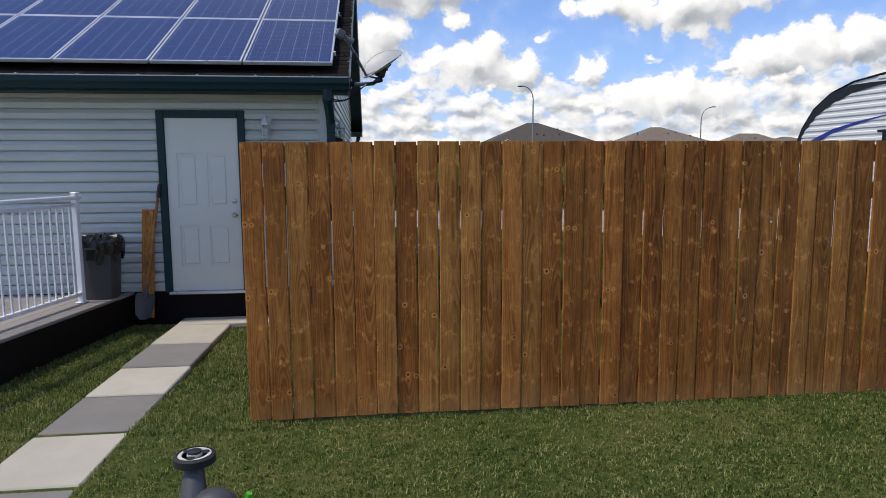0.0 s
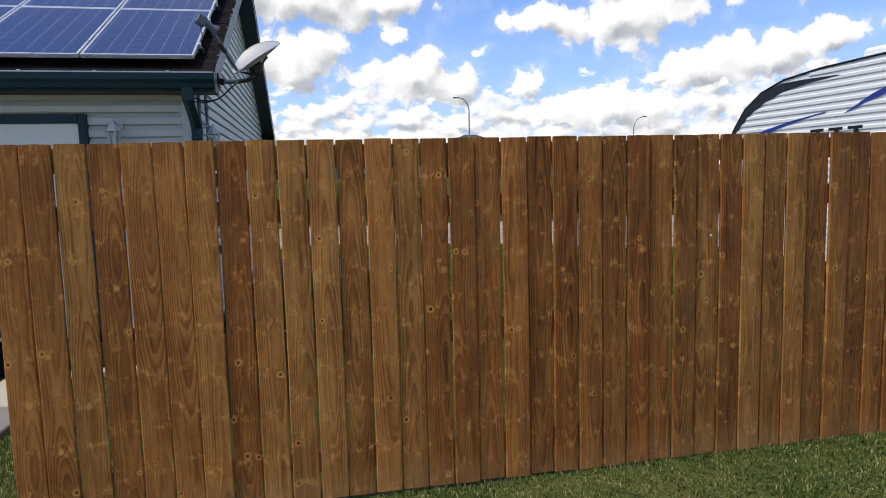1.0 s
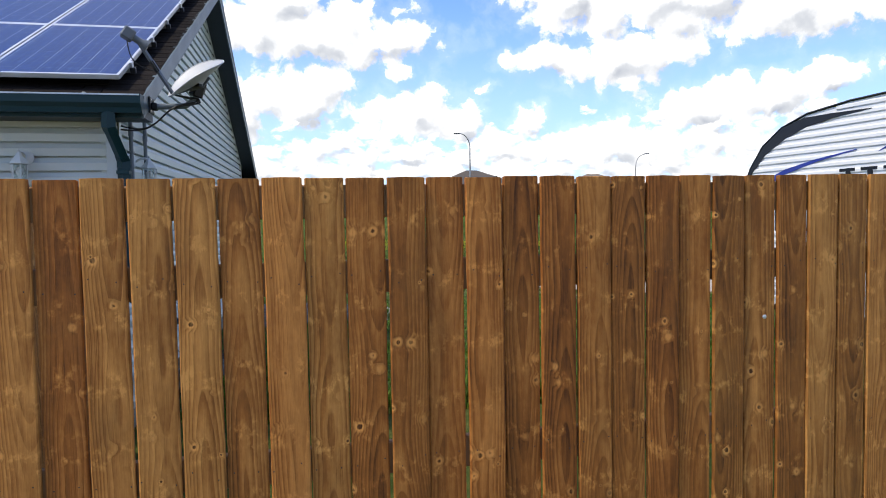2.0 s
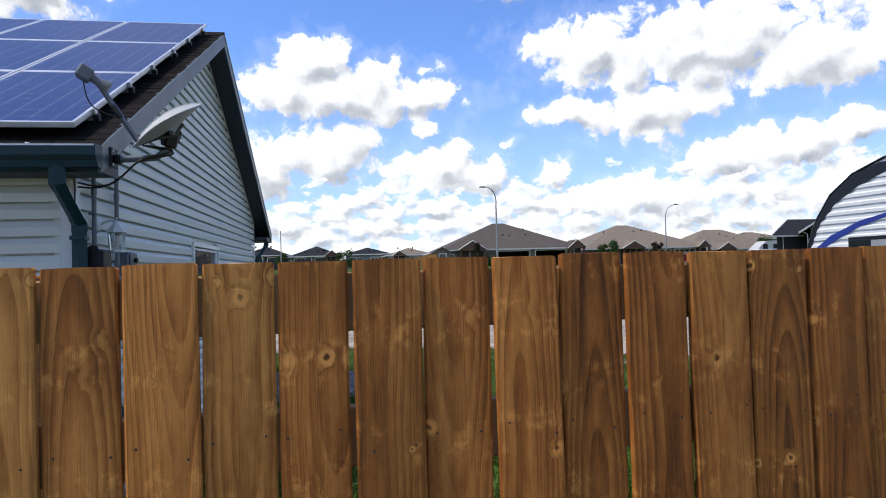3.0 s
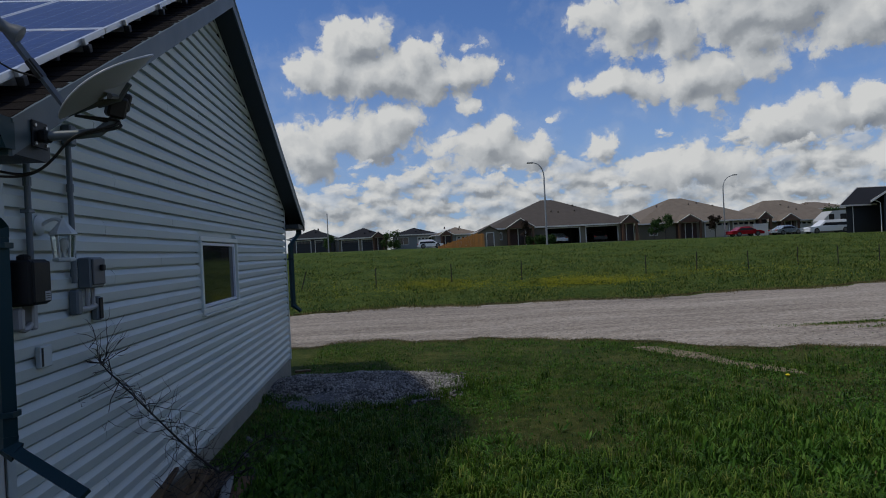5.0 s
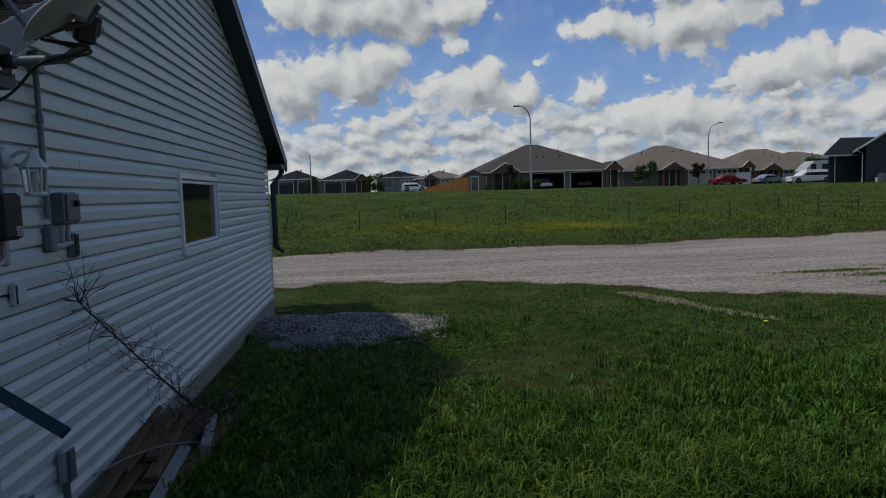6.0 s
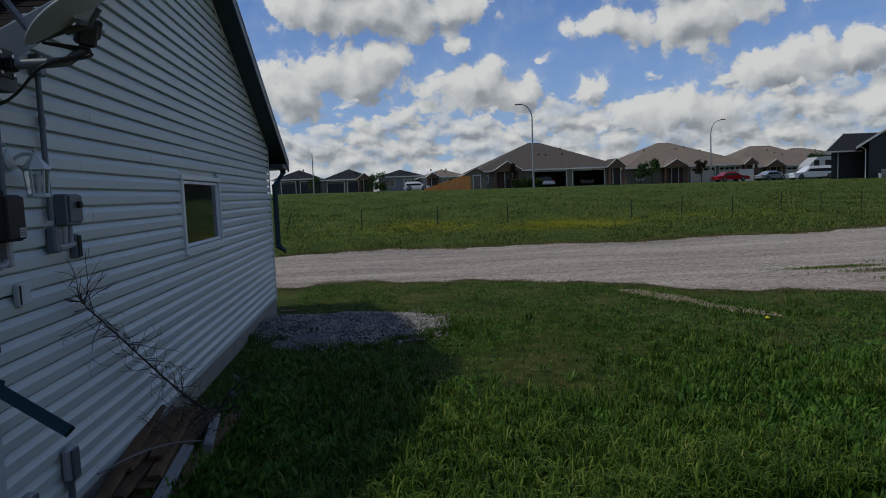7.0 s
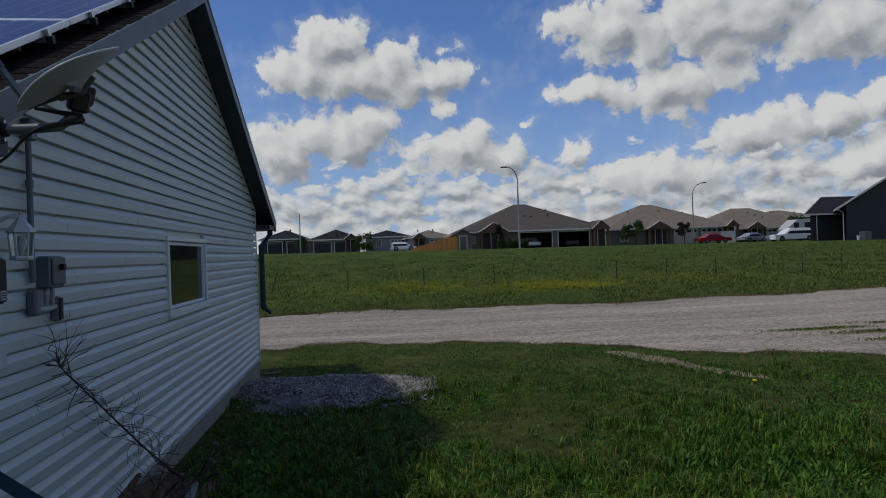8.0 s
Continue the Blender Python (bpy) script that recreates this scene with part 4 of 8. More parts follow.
def tufts():
    """Tall arching grass in clumps, as it stands just beyond the fence."""
    rng = np.random.default_rng(77)
    m = 3600
    cy = 8.4 + 7.0 * rng.uniform(0, 1, m) ** 1.7
    cx = 0.75 + (1.4 + (cy - 4.2) * 0.85) * rng.uniform(0, 1, m)
    k = np.sin(cx * 1.3 + 0.4) * np.sin(cy * 1.1 + 0.3) > -0.65 + 0.20 * (cy - 9) + rng.uniform(-0.5, 0.5, m)
    k &= rng.uniform(0, 0.8, m) > parched(cx, cy)
    cx, cy = cx[k], cy[k]
    per = 13
    x, y = np.repeat(cx, per) + rng.normal(0, 0.035, len(cx) * per), np.repeat(cy, per) + rng.normal(0, 0.035, len(cx) * per)
    n = len(x)
    h = np.repeat(rng.uniform(0.09, 0.22, len(cx)) * (1.05 - 0.35 * smooth01((cy - 9) / 5)), per) * rng.uniform(0.55, 1.1, n)
    a = rng.uniform(0, 2 * np.pi, n)
    reach = h * rng.uniform(0.35, 1.0, n)
    wd = rng.uniform(0.0025, 0.0065, n)
    px, py = -np.sin(a) * wd, np.cos(a) * wd
    z = lie(x, y)
    rows = []
    for t, lift, wide in ((0.0, -0.03, 0.7), (0.3, 0.62, 1.0), (0.62, 0.95, 0.85), (0.85, 0.98, 0.5)):
        qx, qy, qz = x + np.cos(a) * reach * t * t, y + np.sin(a) * reach * t * t, z + h * lift
        rows += [np.stack([qx - px * wide, qy - py * wide, qz], 1), np.stack([qx + px * wide, qy + py * wide, qz], 1)]
    rows.append(np.stack([x + np.cos(a) * reach, y + np.sin(a) * reach, z + h * 0.80], 1))
    v = np.stack(rows, 1).reshape(-1, 3)
    i = np.arange(n) * 9
    quads = np.concatenate([np.stack([i + 2 * s, i + 2 * s + 1, i + 2 * s + 3, i + 2 * s + 2], 1) for s in range(3)])
    tris = np.stack([i + 6, i + 7, i + 8], 1)
    tagged(new("tall_grass", raw_mesh("tall_grass", v, [quads, tris], ROUGH)), "tall arching tufts of green grass", "grass", kind="stuff")


tufts()


def rosettes(name, cx, cy, count, length, width, rise, mat, seed, label, scatter=0.02, category="weeds"):
    """Leafy weeds: a few arching, pointed leaves from every root; all measures are ranges."""
    rng = np.random.default_rng(seed)
    x, y = np.repeat(cx, count), np.repeat(cy, count)
    n = len(x)
    x, y = x + rng.normal(0, scatter, n), y + rng.normal(0, scatter, n)
    big = np.repeat(rng.uniform(0.65, 1.25, len(cx)), count)
    l, wd = rng.uniform(*length, n) * big, rng.uniform(*width, n) * big
    a, e = rng.uniform(0, 2 * np.pi, n), np.radians(rng.uniform(*rise, n))
    z, droop = lie(x, y) - 0.005, rng.uniform(0.15, 0.6, n)
    twist = rng.uniform(-0.5, 0.5, n)
    sx, sy, sz = -np.sin(a) * np.cos(twist), np.cos(a) * np.cos(twist), np.sin(twist)
    rows = []
    for t, wide in ((0.0, 0.0), (0.38, 0.9), (0.72, 0.75), (1.0, 0.0)):
        q = np.stack([x + np.cos(a) * np.cos(e) * l * t, y + np.sin(a) * np.cos(e) * l * t, z + np.sin(e) * l * t - droop * l * t * t * 0.6], 1)
        if wide:
            o = np.stack([sx, sy, sz], 1) * (wd * wide / 2)[:, None]
            rows += [q - o, q + o]
        else:
            rows.append(q)
    v = np.stack(rows, 1).reshape(-1, 3)
    i = np.arange(n) * 6
    quads = np.stack([i + 1, i + 2, i + 4, i + 3], 1)
    tris = np.concatenate([np.stack([i, i + 2, i + 1], 1), np.stack([i + 3, i + 4, i + 5], 1)])
    return tagged(new(name, raw_mesh(name, v, [quads, tris], mat)), label, category, kind="stuff")


def scattered(n, seed, y0, y1, x0, x1, keep):
    """Roots strewn over a stretch of ground; keep(x, y) gives each one's chance."""
    rng = np.random.default_rng(seed)
    x, y = rng.uniform(x0, x1, n), rng.uniform(y0, y1, n)
    k = rng.uniform(0, 1, n) < keep(x, y) * (1 - parched(x, y))
    return x[k], y[k]


patchy = lambda x, y: smooth01(0.55 + 0.8 * np.sin(x * 1.7 + np.sin(y * 1.3)) * np.sin(y * 1.5 + 0.8) + 0.5 * np.sin(x * 4.1 + 1) * np.sin(y * 3.7))
cx, cy = scattered(5200, 51, 8.3, 12.6, 1.0, 7.6, lambda x, y: (0.25 + 0.75 * smooth01((x - 2.2) / 1.8)) * patchy(x, y) * smooth01((12.8 - y) / 2.6) * (x < 2.4 + (y - 4.6) * 0.8))
rosettes("dandelion_leaves", cx, cy, 8, (0.09, 0.19), (0.014, 0.030), (30, 78), WEED, 52, "long-leaved green weeds among the grass")
cx, cy = scattered(7000, 53, 8.3, 15.0, 0.8, 9.5, lambda x, y: (0.2 + 0.8 * patchy(x + 3, y)) * (y < near_edge(x)) * (x < 2.4 + (y - 4.6) * 0.8))
rosettes("low_clover", cx, cy, 7, (0.030, 0.060), (0.018, 0.032), (10, 70), WEED, 54, "low clover and small leafy weeds", 0.05)
cx, cy = scattered(2200, 55, 9.0, 13.6, 0.15, 2.0, lambda x, y: np.exp(-((x - 0.75) / 0.5) ** 2) * (0.3 + 0.7 * np.exp(-((y - 10.6) / 0.9) ** 2)))
rosettes("broadleaf_weeds", cx, cy, 9, (0.07, 0.15), (0.028, 0.050), (15, 70), WEED, 56, "broad leafy green weeds beside the garage", 0.05)
cx, cy = scattered(1100, 57, 8.2, 16.4, -0.30, 0.45, lambda x, y: 0.25 + 0.75 * smooth01(0.5 + np.sin(y * 2.9) * np.sin(y * 1.3 + x * 5)))
rosettes("wall_weeds", cx, cy, 7, (0.05, 0.12), (0.010, 0.022), (25, 80), WEED, 58, "small weeds along the foot of the garage wall", 0.04)
cx, cy = scattered(420, 59, 8.8, 11.2, 0.08, 0.50, lambda x, y: 0.35 + 0.65 * smooth01((x - 0.1) / 0.2))
rosettes("plank_weeds", cx, cy, 8, (0.08, 0.17), (0.016, 0.034), (35, 85), WEED, 60, "leafy weeds growing up round the old planks", 0.04)
cx, cy = scattered(26, 61, 14.6, 15.0, 1.35, 1.75, lambda x, y: np.ones_like(x))
rosettes("heap_weeds", cx, cy, 8, (0.06, 0.14), (0.010, 0.02), (40, 80), WEED, 62, "small weed growing at the foot of the gravel heap", 0.03)


cx, cy = scattered(5200, 63, 30.5, 60.0, -6.0, 42.0, lambda x, y: (y > far_edge(x) + 0.3) * smooth01(0.35 + 0.9 * np.sin(x * 0.8 + np.sin(y * 0.7)) * np.sin(y * 0.9 + 1) + 0.5 * np.sin(x * 2.2) * np.sin(y * 1.9)) * smooth01((66 - y) / 22))
rosettes("bank_weeds", cx, cy, 9, (0.10, 0.24), (0.030, 0.055), (25, 80), BANK, 64, "darker clumps of weeds on the bank beyond the lane", 0.14)
yellow_at = lambda x, y: np.maximum(np.maximum(np.exp(-((x - 10.8) / 2.6) ** 2 - ((y - 35.6) / 0.9) ** 2), 0.6 * np.exp(-((x - 3.8) / 2.4) ** 2 - ((y - 37.6) / 1.6) ** 2)), 0.35 * np.exp(-((x - 19.0) / 3.2) ** 2 - ((y - 38.0) / 1.4) ** 2))
cx, cy = scattered(9000, 65, 33.0, 41.0, -2.0, 26.0, lambda x, y: yellow_at(x, y) * smooth01(0.55 + 0.7 * np.sin(x * 2.7) * np.sin(y * 3.3 + x)))
rosettes("yellow_weeds", cx, cy, 7, (0.05, 0.13), (0.020, 0.04), (30, 85), BLOOM, 66, "yellow flowering weeds in patches on the bank", 0.16)


def dandelions():
    rng = np.random.default_rng(41)
    for x, y in [(7.22, 13.35)]:
        z = float(lie(x, y))
        ob = thing("dandelion", (x, y, z), "yellow dandelion in the grass", "flower", "dandelions in the grass")
        part("stem", Shape().tube([(0, 0, 0), (0.01, 0.005, 0.11), (0.015, 0.01, 0.19)], 0.004, 5), WEED, ob)
        part("flower_head", Shape().lathe([(0.004, 0.185), (0.030, 0.20), (0.034, 0.212), (0.012, 0.225)], (0.015, 0.01, 0), 9), YELLOW, ob)


dandelions()


# ---- the garage: walls with lap siding, gable roof, gutter and spouts ----
WX, WY0, WY1, WX1 = -0.33, 7.985, 17.10, -9.5          # outer faces of the siding; the far left end is out of sight
EAVE_Y0, EAVE_Z, PEAK_Y, PEAK_Z, EAVE_Y1, RAKE_X = 7.69, 2.645, 12.33, 5.10, 17.79, -0.05
M0, M1 = (PEAK_Z - EAVE_Z) / (PEAK_Y - EAVE_Y0), (PEAK_Z - EAVE_Z) / (EAVE_Y1 - PEAK_Y)


def roof_z(y):
    return EAVE_Z + M0 * (y - EAVE_Y0) if y < PEAK_Y else EAVE_Z + M1 * (EAVE_Y1 - y)


def garage():
    g = thing("garage", (0, 0, 0), "pale grey vinyl-sided garage with teal trim and a gable roof", "garage")
    # wall cores
    core = Shape()
    T = 0.14
    top = 0.13
    y_in = lambda z, near: EAVE_Y0 + (z + top - EAVE_Z) / M0 if near else EAVE_Y1 - (z + top - EAVE_Z) / M1
    out = [(WY0 + 0.02, 0.02), (WY0 + 0.02, roof_z(WY0) - top), (PEAK_Y, PEAK_Z - top), (WY1 - 0.02, roof_z(WY1) - top), (WY1 - 0.02, 0.02)]
    x_face = lambda u, v, w_: (w_, u, v)
    wy0, wy1, wz0, wz1 = 11.56, 13.06, 1.44, 2.15
    # the side wall is laid round the window opening
    core.prism([(WY0 + 0.02, 0.02), (WY0 + 0.02, roof_z(WY0) - top), (wy0, roof_z(wy0) - top), (wy0, 0.02)], x_face, WX - T, WX - 0.055)
    core.prism([(wy1, 0.02), (wy1, roof_z(wy1) - top), (WY1 - 0.02, roof_z(WY1) - top), (WY1 - 0.02, 0.02)], x_face, WX - T, WX - 0.055)
    core.prism([(wy0, wz1), (wy0, roof_z(wy0) - top), (PEAK_Y, PEAK_Z - top), (wy1, roof_z(wy1) - top), (wy1, wz1)], x_face, WX - T, WX - 0.055)
    core.prism([(wy0, 0.02), (wy0, wz0), (wy1, wz0), (wy1, 0.02)], x_face, WX - T, WX - 0.055)
    part("side_wall", core, SIDING, g, "pale grey gable wall of lapped vinyl siding")
    dx0, dx1, dz0, dz1 = -2.20, -1.36, 0.19, 2.225
    front = Shape()
    for a, b, z0, z1 in ((WX1, dx0, 0.19, 2.60), (dx1, WX - T, 0.19, 2.60), (dx0, dx1, dz1, 2.60)):
        front.box(a, b, WY0 + 0.055, WY0 + T, z0, z1)
    fw = part("front_wall", front, SIDING, g, "pale grey wall of lapped vinyl siding with a door")
    back = Shape().box(WX1, WX - T, WY1 - T, WY1 - 0.02, 0.02, 2.60).box(WX1, WX1 + T, WY0 + T, WY1 - T, 0.02, 2.6)
    part("back_wall", back, SIDING, g)
    part("inner_floor", Shape().box(WX1 + T, WX - T, WY0 + T, WY1 - T, -0.1, 0.05), CONCRETE, g)
    # foundation
    part("foundation", Shape().box(WX - 0.24, WX - 0.012, WY0 + 0.02, WY1 - 0.01, -0.5, 0.02, 0.01), CONCRETE, g, "bare concrete foundation edge")
    part("front_base", Shape().box(WX1, WX - 0.25, WY0 + 0.004, WY0 + 0.2, -0.4, 0.188, 0.006), BLACK_BASE, g, "black-coated foundation under the front wall")
    side = bpy.data.objects.get("side_wall")
    rng = random.Random(4)
    H = 0.1185
    prof = [(-0.036, 0.0), (0.015, 0.0), (0.016, 0.004), (0.022, 0.062), (-0.006, 0.1020), (-0.030, 0.1035), (-0.030, H + 0.002), (-0.036, H + 0.002)]

    def course(parent, z, segs, kind):
        """One course of siding; segs are (start low, start high, end low, end high) along the wall."""
        for s0, s1, e0, e1 in segs:
            if e0 - s0 < 0.03 and e1 - s1 < 0.03:
                continue
            pts = []
            for at_end in (0, 1):
                for o, h in prof:
                    f = h / H
                    u = (s0 + (s1 - s0) * f) if not at_end else (e0 + (e1 - e0) * f)
                    pts.append((WX - 0.02 + o, u, z + h) if kind == "side" else (u, WY0 + 0.02 - o, z + h))
            n = len(prof)
            f = [tuple(range(n)), tuple(range(2 * n - 1, n - 1, -1))] + [(i, (i + 1) % n, n + (i + 1) % n, n + i) for i in range(n)]
            part("siding_plank", Shape().put(pts, f), SIDING, parent)

    z, i = 0.03, 0
    while z < PEAK_Z - top - 0.06:
        zt = z + H
        lo = lambda zz: max(WY0 + 0.075, EAVE_Y0 + (zz + top - EAVE_Z) / M0)
        hi = lambda zz: min(WY1 - 0.06, EAVE_Y1 - (zz + top - EAVE_Z) / M1)
        a0, a1, b0, b1 = lo(z), lo(zt), hi(z), hi(zt)
        cuts = sorted(c for c in ((9.3 + 3.66 * k + (i % 3) * 1.22 + rng.uniform(-0.2, 0.2)) for k in range(-1, 3)) if a0 + 0.5 < c < b0 - 0.5)
        segs, s = [], (a0, a1)
        for c in cuts:
            segs.append((s[0], s[1], c - 0.0025, c - 0.0025))
            s = (c + 0.0025, c + 0.0025)
        segs.append((s[0], s[1], b0, b1))
        if zt > wz0 - 0.05 and z < wz1 + 0.05:
            cut = []
            for q0, q1, r0, r1 in segs:
                if r0 <= wy0 - 0.06 or q0 >= wy1 + 0.06:
                    cut.append((q0, q1, r0, r1))
                    continue
                if q0 < wy0 - 0.06:
                    cut.append((q0, q1, wy0 - 0.06, wy0 - 0.06))
                if r0 > wy1 + 0.06:
                    cut.append((wy1 + 0.06, wy1 + 0.06, r0, r1))
            segs = cut
        course(side, z, segs, "side")
        z, i = zt, i + 1
    z, i = 0.19, 0
    while z < 2.58:
        if z + H < dz1 + 0.08:
            left = [(-6.4, -6.4, dx0 - 0.075, dx0 - 0.075)]
            right = [(dx1 + 0.075, dx1 + 0.075, WX - 0.09, WX - 0.09)]
        else:
            left, right = [(-6.4, -6.4, -3.1 + 0.7 * (i % 3), -3.1 + 0.7 * (i % 3))], [(-3.097 + 0.7 * (i % 3), -3.097 + 0.7 * (i % 3), WX - 0.09, WX - 0.09)]
        course(fw, z, left + right, "front")
        z, i = z + H, i + 1
    # corner posts
    cp = Shape().box(WX - 0.095, WX + 0.006, WY0 - 0.006, WY0 + 0.006, 0.02, 2.56, 0.003).box(WX - 0.006, WX + 0.006, WY0 - 0.006, WY0 + 0.085, 0.02, 2.60, 0.003)
    part("corner_trim", cp, SIDING_TRIM, g, "pale grey corner post")
    part("corner_trim", Shape().box(WX - 0.006, WX + 0.006, WY1 - 0.075, WY1 + 0.006, 0.0, 2.85, 0.003), SIDING_TRIM, g)
    part("rake_trim", Shape().tube([(WX + 0.004, y, roof_z(y) - top - 0.012) for y in (WY0 + 0.05, PEAK_Y, WY1 - 0.05)], 0.012, 4), SIDING_TRIM, g)
    # roof deck, soffits and fascias
    th = 0.05
    deck = Shape().prism([(EAVE_Y0, EAVE_Z), (PEAK_Y, PEAK_Z), (EAVE_Y1, EAVE_Z), (EAVE_Y1, EAVE_Z - th), (PEAK_Y, PEAK_Z - th), (EAVE_Y0, EAVE_Z - th)], x_face, WX1 - 0.3, RAKE_X - 0.004)
    roof = part("roof", deck, SHINGLE, g, "dark brown asphalt shingle roof")
    sof = Shape()
    for ya, yb in ((EAVE_Y0 + 0.02, PEAK_Y), (PEAK_Y, EAVE_Y1 - 0.02)):
        p = [(ya, roof_z(ya) - 0.125), (yb, roof_z(yb) - 0.125), (yb, roof_z(yb) - 0.105), (ya, roof_z(ya) - 0.105)]
        sof.prism(p, x_face, WX + 0.004, RAKE_X - 0.012)
    part("rake_soffit", sof, SOFFIT, g, "dark soffit under the gable overhang")
    part("eave_soffit", Shape().box(WX1 - 0.2, RAKE_X - 0.012, EAVE_Y0 + 0.03, WY0 + 0.02, 2.485, 2.50), SOFFIT, g)
    part("eave_soffit", Shape().box(WX1 - 0.2, RAKE_X - 0.012, WY1 - 0.02, EAVE_Y1 - 0.03, 2.485, 2.50), SOFFIT, g)
    for ya, yb in ((EAVE_Y0 - 0.02, PEAK_Y), (PEAK_Y, EAVE_Y1 + 0.02)):
        d = 0.165
        p = [(ya, roof_z(ya) - d), (yb, roof_z(yb) - d), (yb, roof_z(yb) - 0.012), (ya, roof_z(ya) - 0.012)]
        part("rake_fascia", Shape().prism(p, x_face, RAKE_X - 0.018, RAKE_X), FASCIA, g, "slate-blue metal rake fascia")
        q = [(ya, roof_z(ya) - 0.010), (yb, roof_z(yb) - 0.010), (yb, roof_z(yb) + 0.012), (ya, roof_z(ya) + 0.012)]
        part("drip_edge", Shape().prism(q, x_face, RAKE_X - 0.03, RAKE_X + 0.008), DRIP if ya > PEAK_Y - 1 else FASCIA, g)
    part("eave_fascia", Shape().box(WX1 - 0.3, RAKE_X - 0.02, EAVE_Y0 + 0.005, EAVE_Y0 + 0.025, 2.48, EAVE_Z - 0.01), TEAL, g)
    part("eave_fascia", Shape().box(WX1 - 0.3, RAKE_X - 0.02, EAVE_Y1 - 0.025, EAVE_Y1 - 0.005, 2.48, EAVE_Z - 0.01), TEAL, g)
    # a boxed return closes the lower corners of the gable overhang
    for ya, yb in ((EAVE_Y0 + 0.026, WY0 + 0.06), (WY1 - 0.05, EAVE_Y1 - 0.026)):
        part("eave_return", Shape().box(WX + 0.008, RAKE_X - 0.019, ya, yb, 2.495, 2.57), SOFFIT, g)
    # shingles: single tabs where the roof is bare beside and below the panels
    step, n = 0.145, 0
    slope = Vector((0, 1, M0)).normalized()
    nrm = Vector((0, -M0, 1)).normalized()
    tab = Shape().box(-0.158, 0.158, 0, 0.19, -0.003, 0.007, 0.002).mesh("shingle", SHINGLE)
    length = math.hypot(PEAK_Y - EAVE_Y0, PEAK_Z - EAVE_Z)
    turn = math.degrees(math.atan(M0))
    k = 0
    while k * step < length - 0.1:
        o = Vector((0, EAVE_Y0, EAVE_Z)) + slope * (k * step - 0.02) + nrm * 0.006
        xs = [RAKE_X - 0.165 - 0.32 * j for j in range(3)] if k > 2 else [RAKE_X - 0.165 - 0.32 * j for j in range(18)]
        for x in xs:
            ob = new("shingle", tab)
            ob.parent = roof
            ob.matrix_local = Matrix.Translation((x + rng.uniform(-0.004, 0.004) - (0.16 if k % 2 and x < RAKE_X - 0.2 else 0), o.y, o.z + rng.uniform(0, 0.003))) @ pose(0, 0, 0, turn - 1.6, 0, 0)
        k += 1
    part("ridge_cap", Shape().prism([(-0.14, -0.085), (0, 0.018), (0.14, -0.065), (0.14, -0.045), (0, 0.034), (-0.14, -0.065)], lambda u, v, w_: (w_, PEAK_Y + u, PEAK_Z + v), WX1 - 0.3, RAKE_X + 0.002), SHINGLE, g)
    # window
    win = new("window_1")
    win.parent = g
    tagged(win, "fixed window with a pale frame reflecting the lawn")
    fr = Shape()
    for a, b, c, d in ((wy0 - 0.06, wy1 + 0.06, wz1 + 0.006, wz1 + 0.06), (wy0 - 0.06, wy1 + 0.06, wz0 - 0.06, wz0 - 0.006), (wy0 - 0.06, wy0 - 0.006, wz0 - 0.005, wz1 + 0.005), (wy1 + 0.006, wy1 + 0.06, wz0 - 0.005, wz1 + 0.005)):
        fr.box(WX - 0.11, WX + 0.022, a, b, c, d, 0.006)
    part("window_frame", fr, DOOR_PAINT, win, "pale grey window frame")
    sash = Shape()
    for a, b, c, d in ((wy0, wy1, wz1 - 0.035, wz1 - 0.003), (wy0, wy1, wz0 + 0.003, wz0 + 0.035), (wy0 + 0.003, wy0 + 0.035, wz0 + 0.036, wz1 - 0.036), (wy1 - 0.035, wy1 - 0.003, wz0 + 0.036, wz1 - 0.036)):
        sash.box(WX - 0.06, WX - 0.005, a, b, c, d, 0.004)
    part("window_sash", sash, WHITE, win, "slim white sash")
    part("window_sill", Shape().box(WX - 0.02, WX + 0.045, wy0 - 0.07, wy1 + 0.07, wz0 - 0.082, wz0 - 0.062, 0.004), DOOR_PAINT, win)
    pane = part("pane", Shape().box(WX - 0.036, WX - 0.030, wy0 + 0.03, wy1 - 0.03, wz0 + 0.03, wz1 - 0.03), WINDOW_DARK, win)
    # door with raised panels
    door = new("door_1")
    door.parent = g
    tagged(door, "closed white panelled steel door in a dark teal frame")
    slab_ = Shape()
    yf = WY0 - 0.002
    rails = [(dz0, 0.48), (0.97, 1.18), (1.81, dz1 - 0.012)]
    stiles = [(dx0 + 0.012, dx0 + 0.13), (-1.83, -1.73), (dx1 - 0.13, dx1 - 0.012)]
    for z0, z1 in rails:
        slab_.box(dx0 + 0.012, dx1 - 0.012, yf, yf + 0.04, z0, z1)
    for x0, x1 in stiles:
        for z0, z1 in ((0.48, 0.97), (1.18, 1.81)):
            slab_.box(x0, x1, yf + 0.0005, yf + 0.04, z0, z1)
    part("door_leaf", slab_, DOOR_PAINT, door)
    for x0, x1 in ((stiles[0][1], stiles[1][0]), (stiles[1][1], stiles[2][0])):
        for z0, z1 in ((0.48, 0.97), (1.18, 1.81)):
            part("door_panel", Shape().box(x0, x1, yf + 0.012, yf + 0.04, z0, z1).box(x0 + 0.035, x1 - 0.035, yf + 0.003, yf + 0.02, z0 + 0.035, z1 - 0.035, 0.01), DOOR_PAINT, door)
    fr = Shape().box(dx0 - 0.075, dx0 + 0.006, WY0 - 0.030, WY0 + 0.10, dz0 - 0.01, dz1 + 0.08, 0.006)
